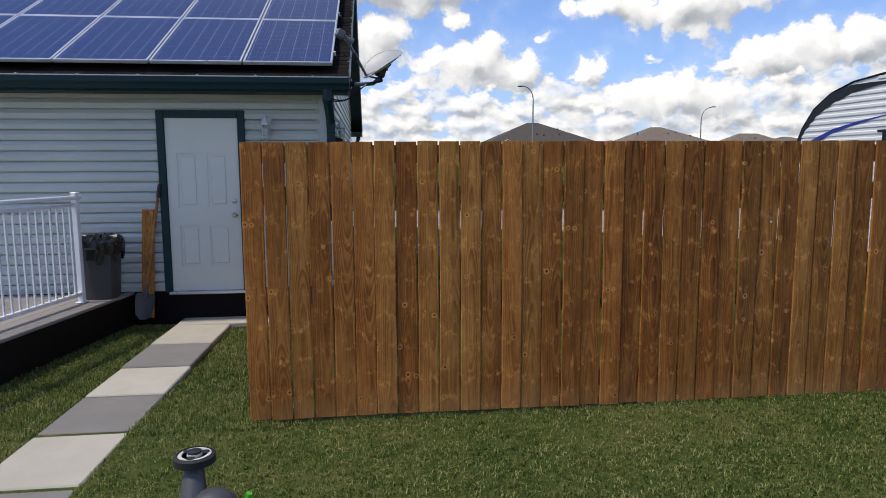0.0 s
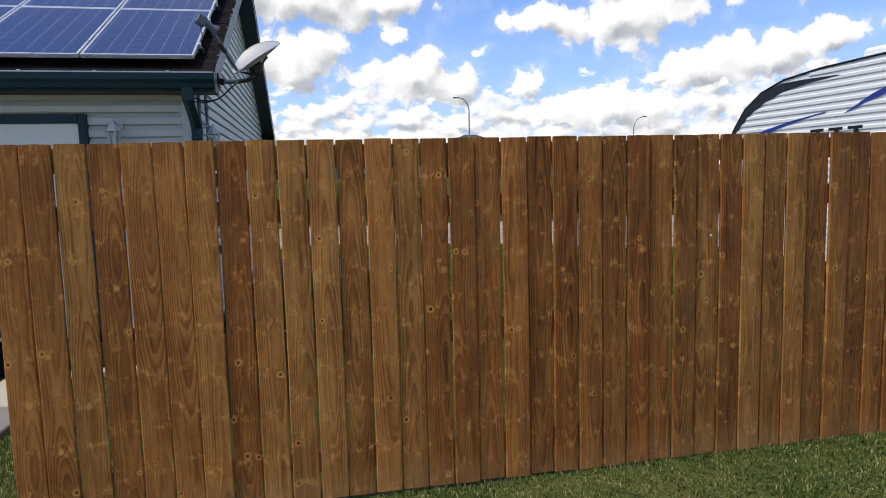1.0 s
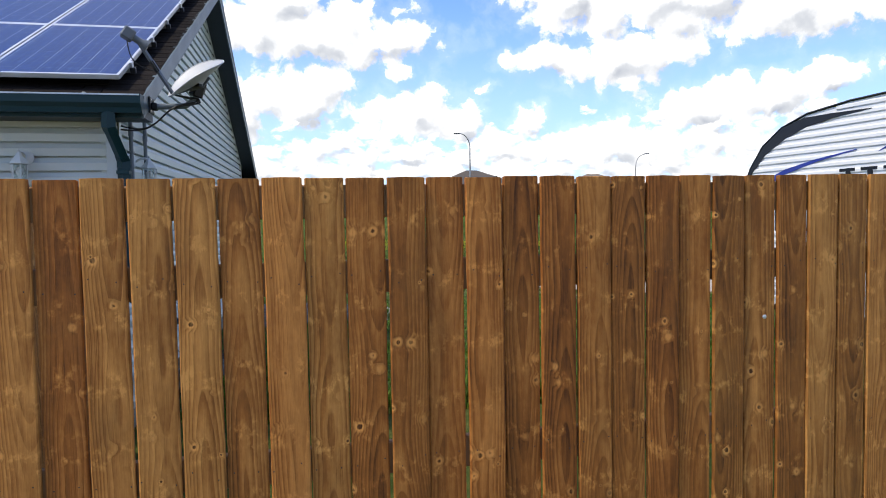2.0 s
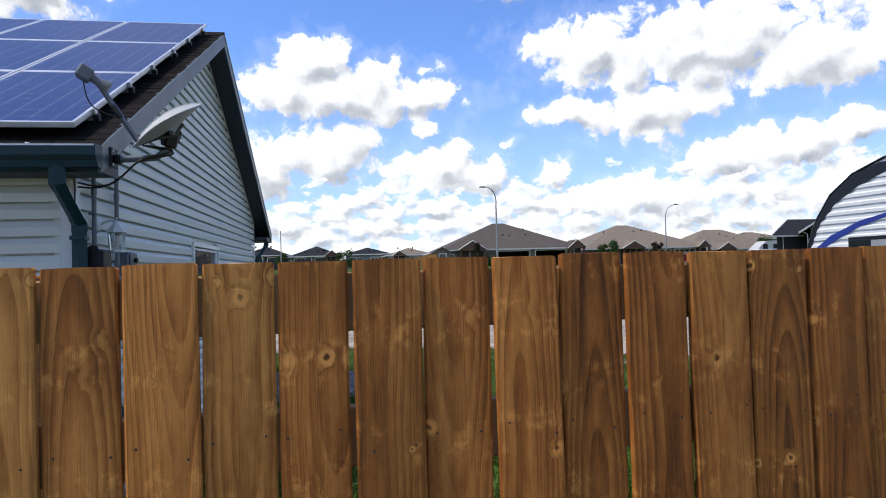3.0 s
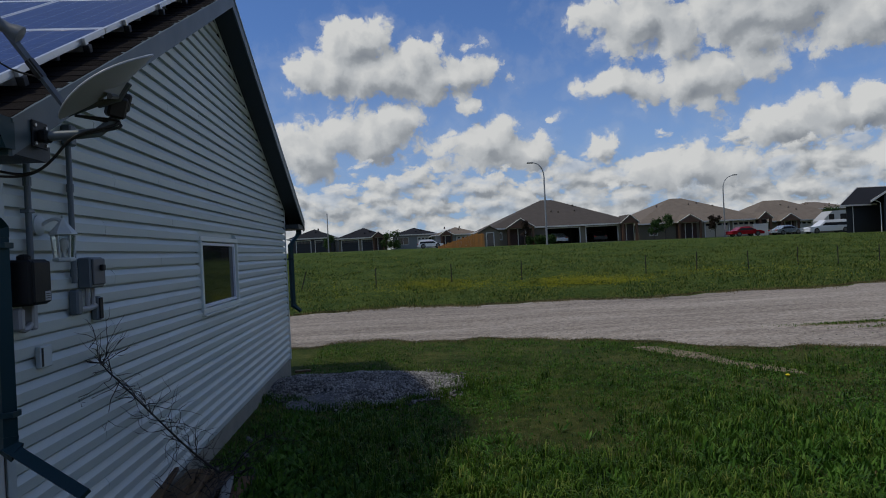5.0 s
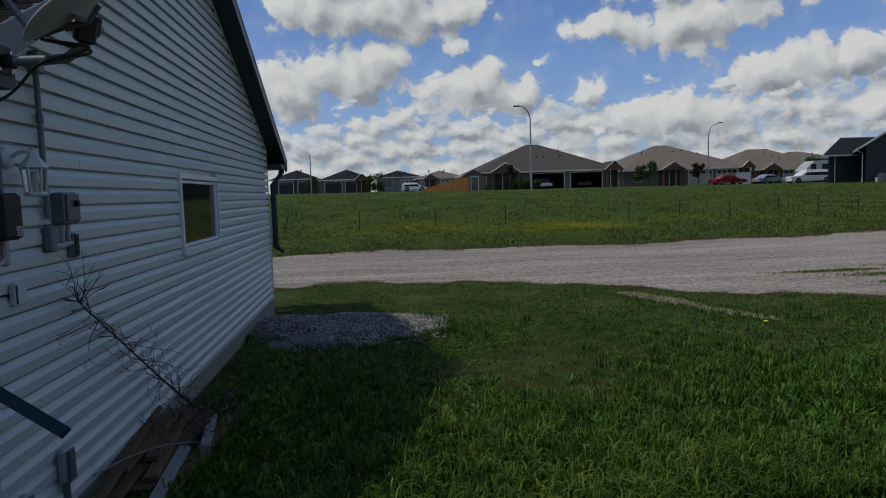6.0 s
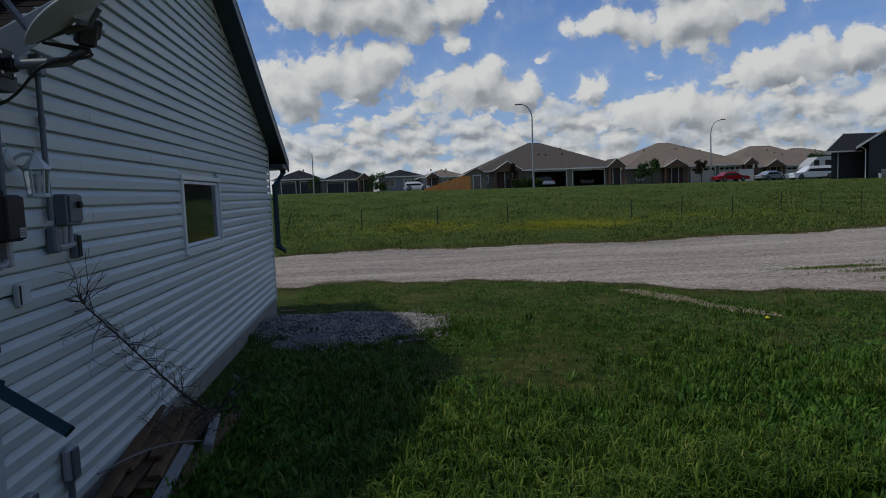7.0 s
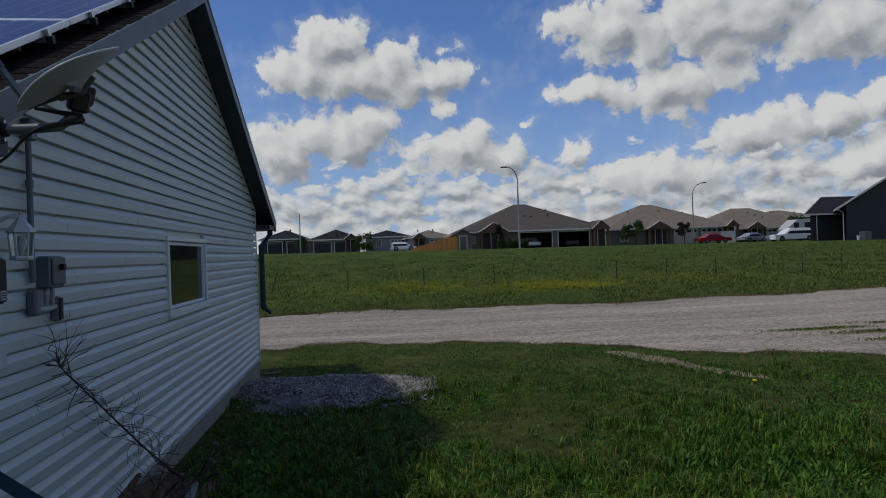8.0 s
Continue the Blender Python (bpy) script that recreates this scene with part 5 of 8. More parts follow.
    fr.box(dx1 - 0.006, dx1 + 0.075, WY0 - 0.030, WY0 + 0.10, dz0 - 0.01, dz1 + 0.08, 0.006).box(dx0 + 0.007, dx1 - 0.007, WY0 - 0.029, WY0 + 0.10, dz1 - 0.006, dz1 + 0.079, 0.006)
    part("door_frame", fr, TEAL, door, "dark teal door casing")
    part("threshold", Shape().box(dx0 - 0.02, dx1 + 0.02, WY0 - 0.07, WY0 + 0.1, dz0 - 0.035, dz0 - 0.004, 0.006), ALU, door)
    kx = dx1 - 0.075
    knob = Shape().lathe([(0.032, 0.0), (0.032, 0.008), (0.012, 0.012), (0.012, 0.032), (0.026, 0.04), (0.029, 0.055), (0.018, 0.066)], (kx, yf, 1.09), 14, pose(0, 0, 0, 90, 0, 0).to_3x3())
    part("door_knob", knob, STEEL, door, "satin steel door knob", True)
    part("deadbolt", Shape().lathe([(0.028, 0.0), (0.028, 0.012), (0.016, 0.016)], (kx, yf, 1.25), 12, pose(0, 0, 0, 90, 0, 0).to_3x3()), STEEL, door, "", True)
    return g


garage()


def gutter_and_spouts():
    """Gutters and spouts hang on the garage and come away from it."""
    gut = thing("gutter", (0, 0, 0), "dark teal metal eaves gutter", "gutter")
    y0 = EAVE_Y0
    prof = [(y0 - 0.002, 2.505), (y0 - 0.075, 2.505), (y0 - 0.088, 2.545), (y0 - 0.118, 2.575), (y0 - 0.122, 2.635), (y0 - 0.108, 2.640), (y0 - 0.110, 2.585), (y0 - 0.080, 2.552), (y0 - 0.069, 2.512), (y0 - 0.002, 2.512)]
    part("trough", Shape().prism(prof, lambda u, v, w_: (w_, u, v), WX1 - 0.3, RAKE_X - 0.006), TEAL, gut)
    part("lip", Shape().prism([(y0 - 0.126, 2.632), (y0 - 0.104, 2.632), (y0 - 0.104, 2.643), (y0 - 0.126, 2.643)], lambda u, v, w_: (w_, u, v), WX1 - 0.3, RAKE_X - 0.004), DRIP, gut, "bright metal gutter lip")
    part("end_cap", Shape().prism([(y0 - 0.001, 2.50), (y0 - 0.078, 2.50), (y0 - 0.124, 2.57), (y0 - 0.127, 2.645), (y0 - 0.001, 2.645)], lambda u, v, w_: (w_, u, v), RAKE_X - 0.004, RAKE_X + 0.004), TEAL, gut)
    for i in range(8):
        x = -0.45 - 0.62 * i
        part("hanger", Shape().box(x - 0.012, x + 0.012, y0 - 0.125, y0, 2.643, 2.652, 0.003), DRIP, gut)

    def spout(name, pts, label):
        ob = thing(name, (0, 0, 0), label, "downspout")
        for i in range(len(pts) - 1):
            a, b = Vector(pts[i]), Vector(pts[i + 1])
            s = Shape().tube([a, b], 0.050, 4, 0.74)
            me = s.mesh("pipe", TEAL)
            part("pipe", me, TEAL, ob)
            if 0 < i:
                part("elbow", Shape().tube([a - (a - Vector(pts[i - 1])).normalized() * 0.055, a, a + (b - a).normalized() * 0.055], 0.054, 4, 0.76), TEAL, ob)
        return ob

    sp = spout("downspout", [(-0.30, y0 - 0.06, 2.51), (-0.30, y0 - 0.06, 2.40), (-0.285, WY0 - 0.045, 2.16), (-0.285, WY0 - 0.045, 1.05), (0.10, WY0 - 0.10, 0.80)], "dark teal downspout bent out at its foot")
    for z in (2.05, 1.2):
        part("strap", Shape().box(-0.335, -0.235, WY0 - 0.086, WY0 - 0.004, z, z + 0.03, 0.003), TEAL, sp)
    sp = spout("downspout", [(-0.16, EAVE_Y1 - 0.06, 2.49), (-0.16, EAVE_Y1 - 0.09, 2.42), (-0.255, WY1 + 0.07, 2.18), (-0.255, WY1 + 0.07, 1.02), (-0.12, WY1 + 0.10, 0.90)], "dark teal downspout at the garage's far corner")
    part("strap", Shape().box(-0.31, -0.20, WY1 + 0.012, WY1 + 0.11, 1.9, 1.93, 0.003), TEAL, sp)
    part("strap", Shape().box(-0.40, -0.30, WY1 + 0.008, WY1 + 0.06, 1.895, 1.925, 0.003), TEAL, sp)


gutter_and_spouts()


def solar_array():
    """Three rows of portrait modules on rails."""
    x_r, y_lo, z_lo = -0.243, 7.756, 2.826
    slope = Vector((0, 12.175 - 7.756, 5.191 - 2.826)).normalized()
    tilt = math.degrees(math.atan2(slope.z, slope.y))
    w_, l_, gap = 0.992, 1.645, 0.018
    proto = thing("solar_panel", (0, 0, 0), "blue polycrystalline solar panel in a silver frame on the roof", "solar panel", "solar panels on the garage roof")
    fr = Shape()
    for a, b, c, d in ((-w_, 0, 0, 0.024), (-w_, 0, l_ - 0.024, l_), (-w_, -w_ + 0.022, 0.024, l_ - 0.024), (-0.022, 0, 0.024, l_ - 0.024)):
        fr.box(a, b, c, d, -0.040, 0.0, 0.002)
    part("frame", fr, ALU, proto, "silver aluminium frame")
    part("glass", Shape().box(-w_ + 0.020, -0.020, 0.022, l_ - 0.022, -0.012, -0.003), CELL, proto, "dark blue cells behind glass")
    part("backsheet", Shape().box(-w_ + 0.021, -0.021, 0.023, l_ - 0.023, -0.018, -0.0125), LIGHT_PLASTIC, proto)
    part("junction_box", Shape().box(-0.56, -0.44, l_ - 0.22, l_ - 0.12, -0.036, -0.0185, 0.004), BLACK, proto)
    first = True
    for row in range(3):
        for c in range(9):
            o = Vector((x_r - c * (w_ + gap), y_lo, z_lo)) + slope * row * (l_ + gap)
            m = Matrix.Translation(o) @ pose(0, 0, 0, tilt, 0, 0)
            if first:
                proto.matrix_world = m
                first = False
            else:
                copy_thing(proto, m)
    nrm = Vector((0, -slope.z, slope.y))
    proto = None
    for row in range(3):
        for f in (0.22, 0.76):
            o = Vector((x_r + 0.03, y_lo, z_lo)) + slope * (row * (l_ + gap) + f * l_)
            if proto is None:
                proto = thing("mounting_rail", o, "silver mounting rail under the solar panels", "mounting rail", "rails under the solar panels")
                m0 = pose(0, 0, 0, tilt, 0, 0)
                part("rail", Shape().box(-9.2, 0.0, -0.02, 0.02, -0.085, -0.041, 0.003), ALU, proto)
                part("end_clamp", Shape().box(-0.028, -0.004, -0.022, 0.022, -0.041, 0.006, 0.003), ALU, proto, "bright end clamp")
                part("rail_end", Shape().box(-0.03, 0.012, -0.024, 0.024, -0.09, -0.04, 0.003), BLACK, proto, "black plastic rail end")
                for i in range(7):
                    part("foot", Shape().box(-0.25 - 1.3 * i, -0.20 - 1.3 * i, -0.03, 0.01, -0.135, -0.0855, 0.003), ALU, proto)
                proto.matrix_world = Matrix.Translation(o) @ m0
            else:
                copy_thing(proto, Matrix.Translation(o) @ m0)


solar_array()


def satellite_dish():
    d = thing("satellite_dish", (-0.05, 7.90, 2.60), "grey satellite dish on a bent mast at the gable corner", "satellite dish")
    at = Vector((-0.05, 7.90, 2.60))
    L = lambda x, y, z: Vector((x, y, z)) - at
    hub, low, tip, lnb = L(0.31, 7.965, 2.757), L(0.142, 7.844, 2.695), L(0.519, 7.829, 2.975), L(-0.079, 7.685, 3.085)
    part("mount_plate", Shape().box(0.001, 0.012, -0.07, 0.07, -0.06, 0.075, 0.004).box(0.012, 0.055, -0.035, 0.035, -0.03, 0.03, 0.008), METER_DARK, d, "dark steel foot plate")
    for y in (-0.05, 0.05):
        for z in (-0.04, 0.05):
            part("bolt", Shape().lathe([(0.009, 0), (0.009, 0.007)], (0.012, y, z), 6, pose(0, 0, 0, 0, 90, 0).to_3x3()), STEEL, d)
    part("mast", Shape().tube([(0.03, 0, 0.0), (0.18, 0.03, 0.01), (0.27, 0.045, 0.02), (0.33, 0.06, 0.07), hub + Vector((0.02, 0.01, -0.02))], 0.024, 10), CONDUIT, d, "", True)
    # reflector: an offset bowl seen nearly edge-on; it faces the feed horn
    mid = (low + tip) / 2 + Vector((-0.01, -0.02, 0.0))
    axis = (Vector((-0.52, -0.38, 0.77))).normalized()
    up = (tip - low)
    up = (up - axis * up.dot(axis)).normalized()
    sid = axis.cross(up)
    ra, rb, depth, bend, n = 0.265, 0.290, 0.085, 0.055, 40
    v, f = [], []
    rings = 9
    for s_ in (0, 1):
        for i in range(rings + 1):
            t = i / rings
            for k in range(n):
                a = 2 * math.pi * k / n
                p = mid + up * (ra * t * math.sin(a)) + sid * (rb * t * math.cos(a)) + axis * (depth * (t * t - 0.75) - bend * (t * math.sin(a)) ** 2 + 0.02 - 0.006 * s_)
                v.append(p)
    for s_ in (0, 1):
        o = s_ * (rings + 1) * n
        f += [(o + i * n + k, o + i * n + (k + 1) % n, o + (i + 1) * n + (k + 1) % n, o + (i + 1) * n + k) for i in range(rings) for k in range(n)]
    o = (rings + 1) * n
    f += [(rings * n + k, rings * n + (k + 1) % n, o + rings * n + (k + 1) % n, o + rings * n + k) for k in range(n)]
    part("reflector", Shape().put(v, f), DISH, d, "pale grey elliptical reflector", True)
    rim = Shape().tube([mid + up * (ra * math.sin(2 * math.pi * k / n)) + sid * (rb * math.cos(2 * math.pi * k / n)) + axis * (depth * 0.25 + 0.017 - bend * math.sin(2 * math.pi * k / n) ** 2) for k in range(n + 1)], 0.006, 6)
    part("rim", rim, DISH, d, "", True)
    back = mid - axis * 0.06
    part("bracket", Shape().tube([back + up * 0.09, back - axis * 0.03, back - up * 0.10], 0.016, 6).tube([back + sid * 0.13, back - axis * 0.02, back - sid * 0.13], 0.014, 6), GREY_PLASTIC, d, "ribbed back bracket")
    for sgn in (-1, 1):
        part("gusset", Shape().put([back - axis * 0.01, back + sid * 0.15 * sgn + axis * 0.03, back + up * 0.13 + axis * 0.02, back - axis * 0.03], [(0, 1, 2), (0, 2, 3), (0, 3, 1), (1, 3, 2)]), DISH, d)
    mt = Matrix.Translation(hub) @ pose(0, 0, 0, 15, 10, 35)
    blk = Shape().box(-0.045, 0.045, -0.05, 0.05, -0.06, 0.05, 0.012).box(-0.03, 0.06, -0.03, 0.03, -0.02, 0.075, 0.01)
    blk.v = [tuple(mt @ Vector(p)) for p in blk.v]
    part("mast_clamp", blk, BLACK, d, "black cast clamp")
    part("clamp_bolt", Shape().tube([hub + Vector((-0.05, -0.05, 0.02)), hub + Vector((0.06, 0.06, 0.02))], 0.009, 6), STEEL, d)
    foot = low + Vector((0.0, -0.01, 0.0))
    part("feed_arm", Shape().tube([back - up * 0.06, foot, foot + (lnb - foot) * 0.5, lnb], 0.024, 4, 0.75), ARM, d, "dark grey square feed arm")
    part("arm_sleeve", Shape().tube([foot + (lnb - foot) * 0.42, foot + (lnb - foot) * 0.62], 0.029, 4, 0.8), BLACK, d)
    aim = (mid - lnb).normalized()
    q = aim.to_track_quat("Z", "Y").to_matrix()
    part("feed_horn", Shape().lathe([(0.028, -0.06), (0.028, 0.03), (0.040, 0.055), (0.046, 0.085), (0.038, 0.088)], lnb, 14, q), ARM, d, "", True)
    hb = Shape().box(-0.045, 0.045, -0.045, 0.045, -0.12, -0.03, 0.01)
    hb.v = [tuple(q @ Vector(p) + lnb) for p in hb.v]
    part("receiver", hb, ARM, d)
    cab = [lnb - aim * 0.09, lnb + Vector((-0.07, 0.0, -0.10)), lnb + Vector((-0.03, 0.03, -0.19)), foot + (lnb - foot) * 0.42 + Vector((-0.02, -0.02, 0))]
    part("feed_cable", Shape().tube(bezier(cab, 14), 0.0045, 6), BLACK, d, "", True)
    for k in range(2):
        e = hub + Vector((0.05, -0.02 + 0.02 * k, -0.09 - 0.012 * k))
        pts = [foot + Vector((0.02, 0.0, -0.01)), e + Vector((-0.08, 0, 0.02)), e, e + Vector((-0.10, -0.02, -0.03)), L(0.12, 7.87, 2.60), L(0.02, 7.93, 2.50), L(-0.12, 7.955, 2.40), L(-0.30, 7.96, 2.42 + 0.03 * k)]
        part("coax_cable", Shape().tube(bezier(pts, 40), 0.007, 6), BLACK, d, "black coaxial cable", True)


def bezier(pts, n):
    """A smooth curve near points (a uniform B-spline clamped at its ends)."""
    p = [Vector(pts[0])] * 2 + [Vector(q) for q in pts] + [Vector(pts[-1])] * 2
    out, segs = [], len(p) - 3
    for i in range(n + 1):
        t = i / n * segs
        k = min(int(t), segs - 1)
        u = t - k
        b = ((1 - u) ** 3 / 6, (3 * u ** 3 - 6 * u * u + 4) / 6, (-3 * u ** 3 + 3 * u * u + 3 * u + 1) / 6, u ** 3 / 6)
        out.append(sum((p[k + j] * b[j] for j in range(4)), Vector()))
    return out


satellite_dish()


def lantern(m, label):
    """A carriage lamp: back plate, curved arm, roofed glass cage. It hangs out along local -y."""
    ob = thing("wall_lantern", (0, 0, 0), label, "wall lamp", "carriage lamps on the garage")
    rx = pose(0, 0, 0, 90, 0, 0).to_3x3()
    part("back_plate", Shape().lathe([(0.060, 0.0), (0.060, 0.008), (0.048, 0.016), (0.030, 0.024)], (0, 0, 0.02), 20, rx), LANTERN, ob, "", True)
    part("arm", Shape().tube(bezier([(0, -0.02, 0.02), (0, -0.07, 0.055), (0, -0.12, 0.050), (0, -0.135, 0.02)], 12), 0.011, 8), LANTERN, ob, "", True)
    c = (0, -0.135, 0)
    part("finial", Shape().lathe([(0.004, 0.075), (0.010, 0.066), (0.006, 0.055), (0.012, 0.045)], c, 10), LANTERN, ob, "", True)
    part("cap", Shape().lathe([(0.012, 0.045), (0.024, 0.030), (0.040, 0.008), (0.070, -0.028), (0.074, -0.040), (0.066, -0.044)], c, 6), LANTERN, ob, "six-sided bell cap")
    for k in range(6):
        a0, a1 = math.radians(60 * k), math.radians(60 * (k + 1))
        t0, t1 = (0.062 * math.cos(a0), -0.135 + 0.062 * math.sin(a0), -0.044), (0.062 * math.cos(a1), -0.135 + 0.062 * math.sin(a1), -0.044)
        b0, b1 = (0.050 * math.cos(a0), -0.135 + 0.050 * math.sin(a0), -0.172), (0.050 * math.cos(a1), -0.135 + 0.050 * math.sin(a1), -0.172)
        part("bar", Shape().tube([t0, b0], 0.0055, 5), LANTERN, ob)
        inn = lambda p: (p[0] * 0.96, -0.135 + (p[1] + 0.135) * 0.96, p[2])
        q = [t0, t1, b1, b0, inn(t0), inn(t1), inn(b1), inn(b0)]
        pn = part("pane", Shape().put(q, [(0, 1, 2, 3), (7, 6, 5, 4), (0, 4, 5, 1), (1, 5, 6, 2), (2, 6, 7, 3), (3, 7, 4, 0)]), GLASS, ob, "clear bevelled pane")
        pn.visible_shadow = False
    part("base", Shape().lathe([(0.054, -0.172), (0.060, -0.180), (0.058, -0.192), (0.03, -0.198)], c, 6), LANTERN, ob)
    part("bulb", Shape().lathe([(0.010, -0.17), (0.012, -0.14), (0.026, -0.115), (0.030, -0.09), (0.020, -0.068), (0.006, -0.060)], c, 12), BULB, ob, "unlit frosted bulb", True)
    ob.matrix_world = m
    return ob


lantern(pose(-1.03, WY0, 2.17, 0, 0, 0), "unlit white carriage lamp beside the door")
lantern(pose(WX, 8.40, 2.17, 0, 0, 90), "unlit white carriage lamp on the gable wall")


def wall_fittings():
    X = WX
    m = thing("electric_meter_box", (X, 8.05, 1.62), "dark grey meter box with a cable gutter below", "meter box")
    part("case", Shape().box(0.0, 0.16, -0.06, 0.13, 0.13, 0.37, 0.012), METER_DARK, m)
    part("cover", Shape().box(0.155, 0.175, -0.05, 0.12, 0.14, 0.36, 0.008), METER_DARK, m, "black hinged cover")
    part("warning_label", Shape().box(0.175, 0.1765, 0.05, 0.105, 0.15, 0.20), LIGHT_PLASTIC, m, "small pale label")
    for i in range(3):
        part("label_line", Shape().box(0.1766, 0.1772, 0.056, 0.098, 0.160 + 0.012 * i, 0.165 + 0.012 * i), BLACK, m)
    part("hub", Shape().lathe([(0.035, 0.37), (0.035, 0.39), (0.02, 0.40)], (0.07, 0.06, 0), 12), METER_DARK, m)
    part("conduit_body", Shape().box(0.01, 0.075, 0.12, 0.17, -0.01, 0.14, 0.01), LIGHT_PLASTIC, m, "pale conduit body")
    part("conduit_body", Shape().box(0.03, 0.09, -0.03, 0.02, 0.0, 0.12, 0.012), LIGHT_PLASTIC, m)
    part("elbow", Shape().tube(bezier([(0.06, 0.0, 0.02), (0.06, 0.03, 0.0), (0.06, 0.08, 0.0), (0.05, 0.14, 0.03)], 10), 0.018, 8), LIGHT_PLASTIC, m, "", True)
    c = thing("electric_conduit", (X, 8.25, 2.0), "grey-painted conduit running up the siding", "conduit", "conduits on the gable wall")
    part("pipe", Shape().tube([(0.03, 0, -0.02), (0.03, 0, 0.62)], 0.017, 10), CONDUIT, c, "", True)
    part("coupling", Shape().tube([(0.03, 0, 0.40), (0.03, 0, 0.45)], 0.022, 10), CONDUIT, c)
    part("strap", Shape().box(0.0, 0.05, -0.03, 0.03, 0.25, 0.27, 0.003), CONDUIT, c)
    c = thing("electric_conduit", (X, 8.73, 1.86), "grey-painted conduit with a weatherhead box", "conduit", "conduits on the gable wall")
    part("pipe", Shape().tube([(0.03, 0, -0.02), (0.03, 0, 0.86)], 0.017, 10), CONDUIT, c, "", True)
    part("coupling", Shape().tube([(0.03, 0, 0.55), (0.03, 0, 0.60)], 0.022, 10), CONDUIT, c)
    part("coupling", Shape().tube([(0.03, 0, 0.02), (0.03, 0, 0.07)], 0.022, 10), CONDUIT, c)
    part("head_box", Shape().box(0.0, 0.065, -0.035, 0.045, 0.84, 0.97, 0.01), CONDUIT, c, "small grey box under the eave")
    part("cover_screw", Shape().lathe([(0.006, 0), (0.006, 0.004)], (0.065, 0.03, 0.87), 8, pose(0, 0, 0, 0, 90, 0).to_3x3()), STEEL, c)
    s = thing("disconnect_switch", (X, 8.92, 1.62), "grey disconnect box with conduit fittings below", "switch box")
    part("case", Shape().box(0.0, 0.085, -0.09, 0.10, 0.18, 0.38, 0.01), CONDUIT, s)
    part("cover", Shape().box(0.086, 0.10, -0.08, 0.09, 0.20, 0.37, 0.006), GREY_PLASTIC, s)
    part("handle", Shape().box(0.10, 0.125, 0.0, 0.045, 0.29, 0.33, 0.006), METER_DARK, s)
    part("fitting", Shape().box(0.0, 0.06, -0.22, -0.15, 0.02, 0.18, 0.012), CONDUIT, s)
    part("fitting", Shape().box(0.0, 0.055, 0.07, 0.13, -0.04, 0.12, 0.012), CONDUIT, s)
    part("fitting_cover", Shape().box(0.055, 0.062, 0.075, 0.125, -0.03, 0.11, 0.003), METER_DARK, s)
    part("crossover", Shape().tube(bezier([(0.03, -0.17, 0.06), (0.03, -0.10, 0.045), (0.03, 0.0, 0.05), (0.03, 0.09, 0.06)], 10), 0.02, 8), LIGHT_PLASTIC, s, "", True)
    part("riser", Shape().tube([(0.03, -0.03, 0.05), (0.03, -0.03, 0.19)], 0.015, 8).tube([(0.03, 0.05, 0.06), (0.03, 0.05, 0.19)], 0.015, 8), LIGHT_PLASTIC, s)
    b = thing("siding_mount_block", (X, 8.36, 1.38), "pale plastic mounting block on the siding", "mounting block")
    part("block", Shape().box(0.0, 0.035, -0.06, 0.06, 0.0, 0.125, 0.006), SIDING_TRIM, b)
    part("slot", Shape().box(0.0352, 0.0362, -0.055, -0.035, 0.01, 0.115), METER_DARK, b)
    f = thing("outlet_box", (X, 8.68, 0.10), "weatherproof grey outlet box on the siding", "outlet box", "weatherproof boxes on the gable wall")
    part("case", Shape().box(0.0, 0.06, -0.055, 0.055, 0.12, 0.34, 0.02), LIGHT_PLASTIC, f)
    part("cover", Shape().box(0.06, 0.08, -0.045, 0.045, 0.13, 0.33, 0.012), GREY_PLASTIC, f)
    part("pipe", Shape().tube([(0.03, 0.0, -0.34), (0.03, 0.0, 0.13)], 0.022, 10), CONDUIT, f)
    f = thing("outlet_box", (X, 8.20, 0.10), "small weatherproof box low on the siding", "outlet box", "weatherproof boxes on the gable wall")
    part("case", Shape().box(0.0, 0.06, -0.04, 0.04, 0.14, 0.26, 0.015), LIGHT_PLASTIC, f)
    part("cover", Shape().box(0.06, 0.075, -0.035, 0.035, 0.145, 0.255, 0.008), GREY_PLASTIC, f)


wall_fittings()


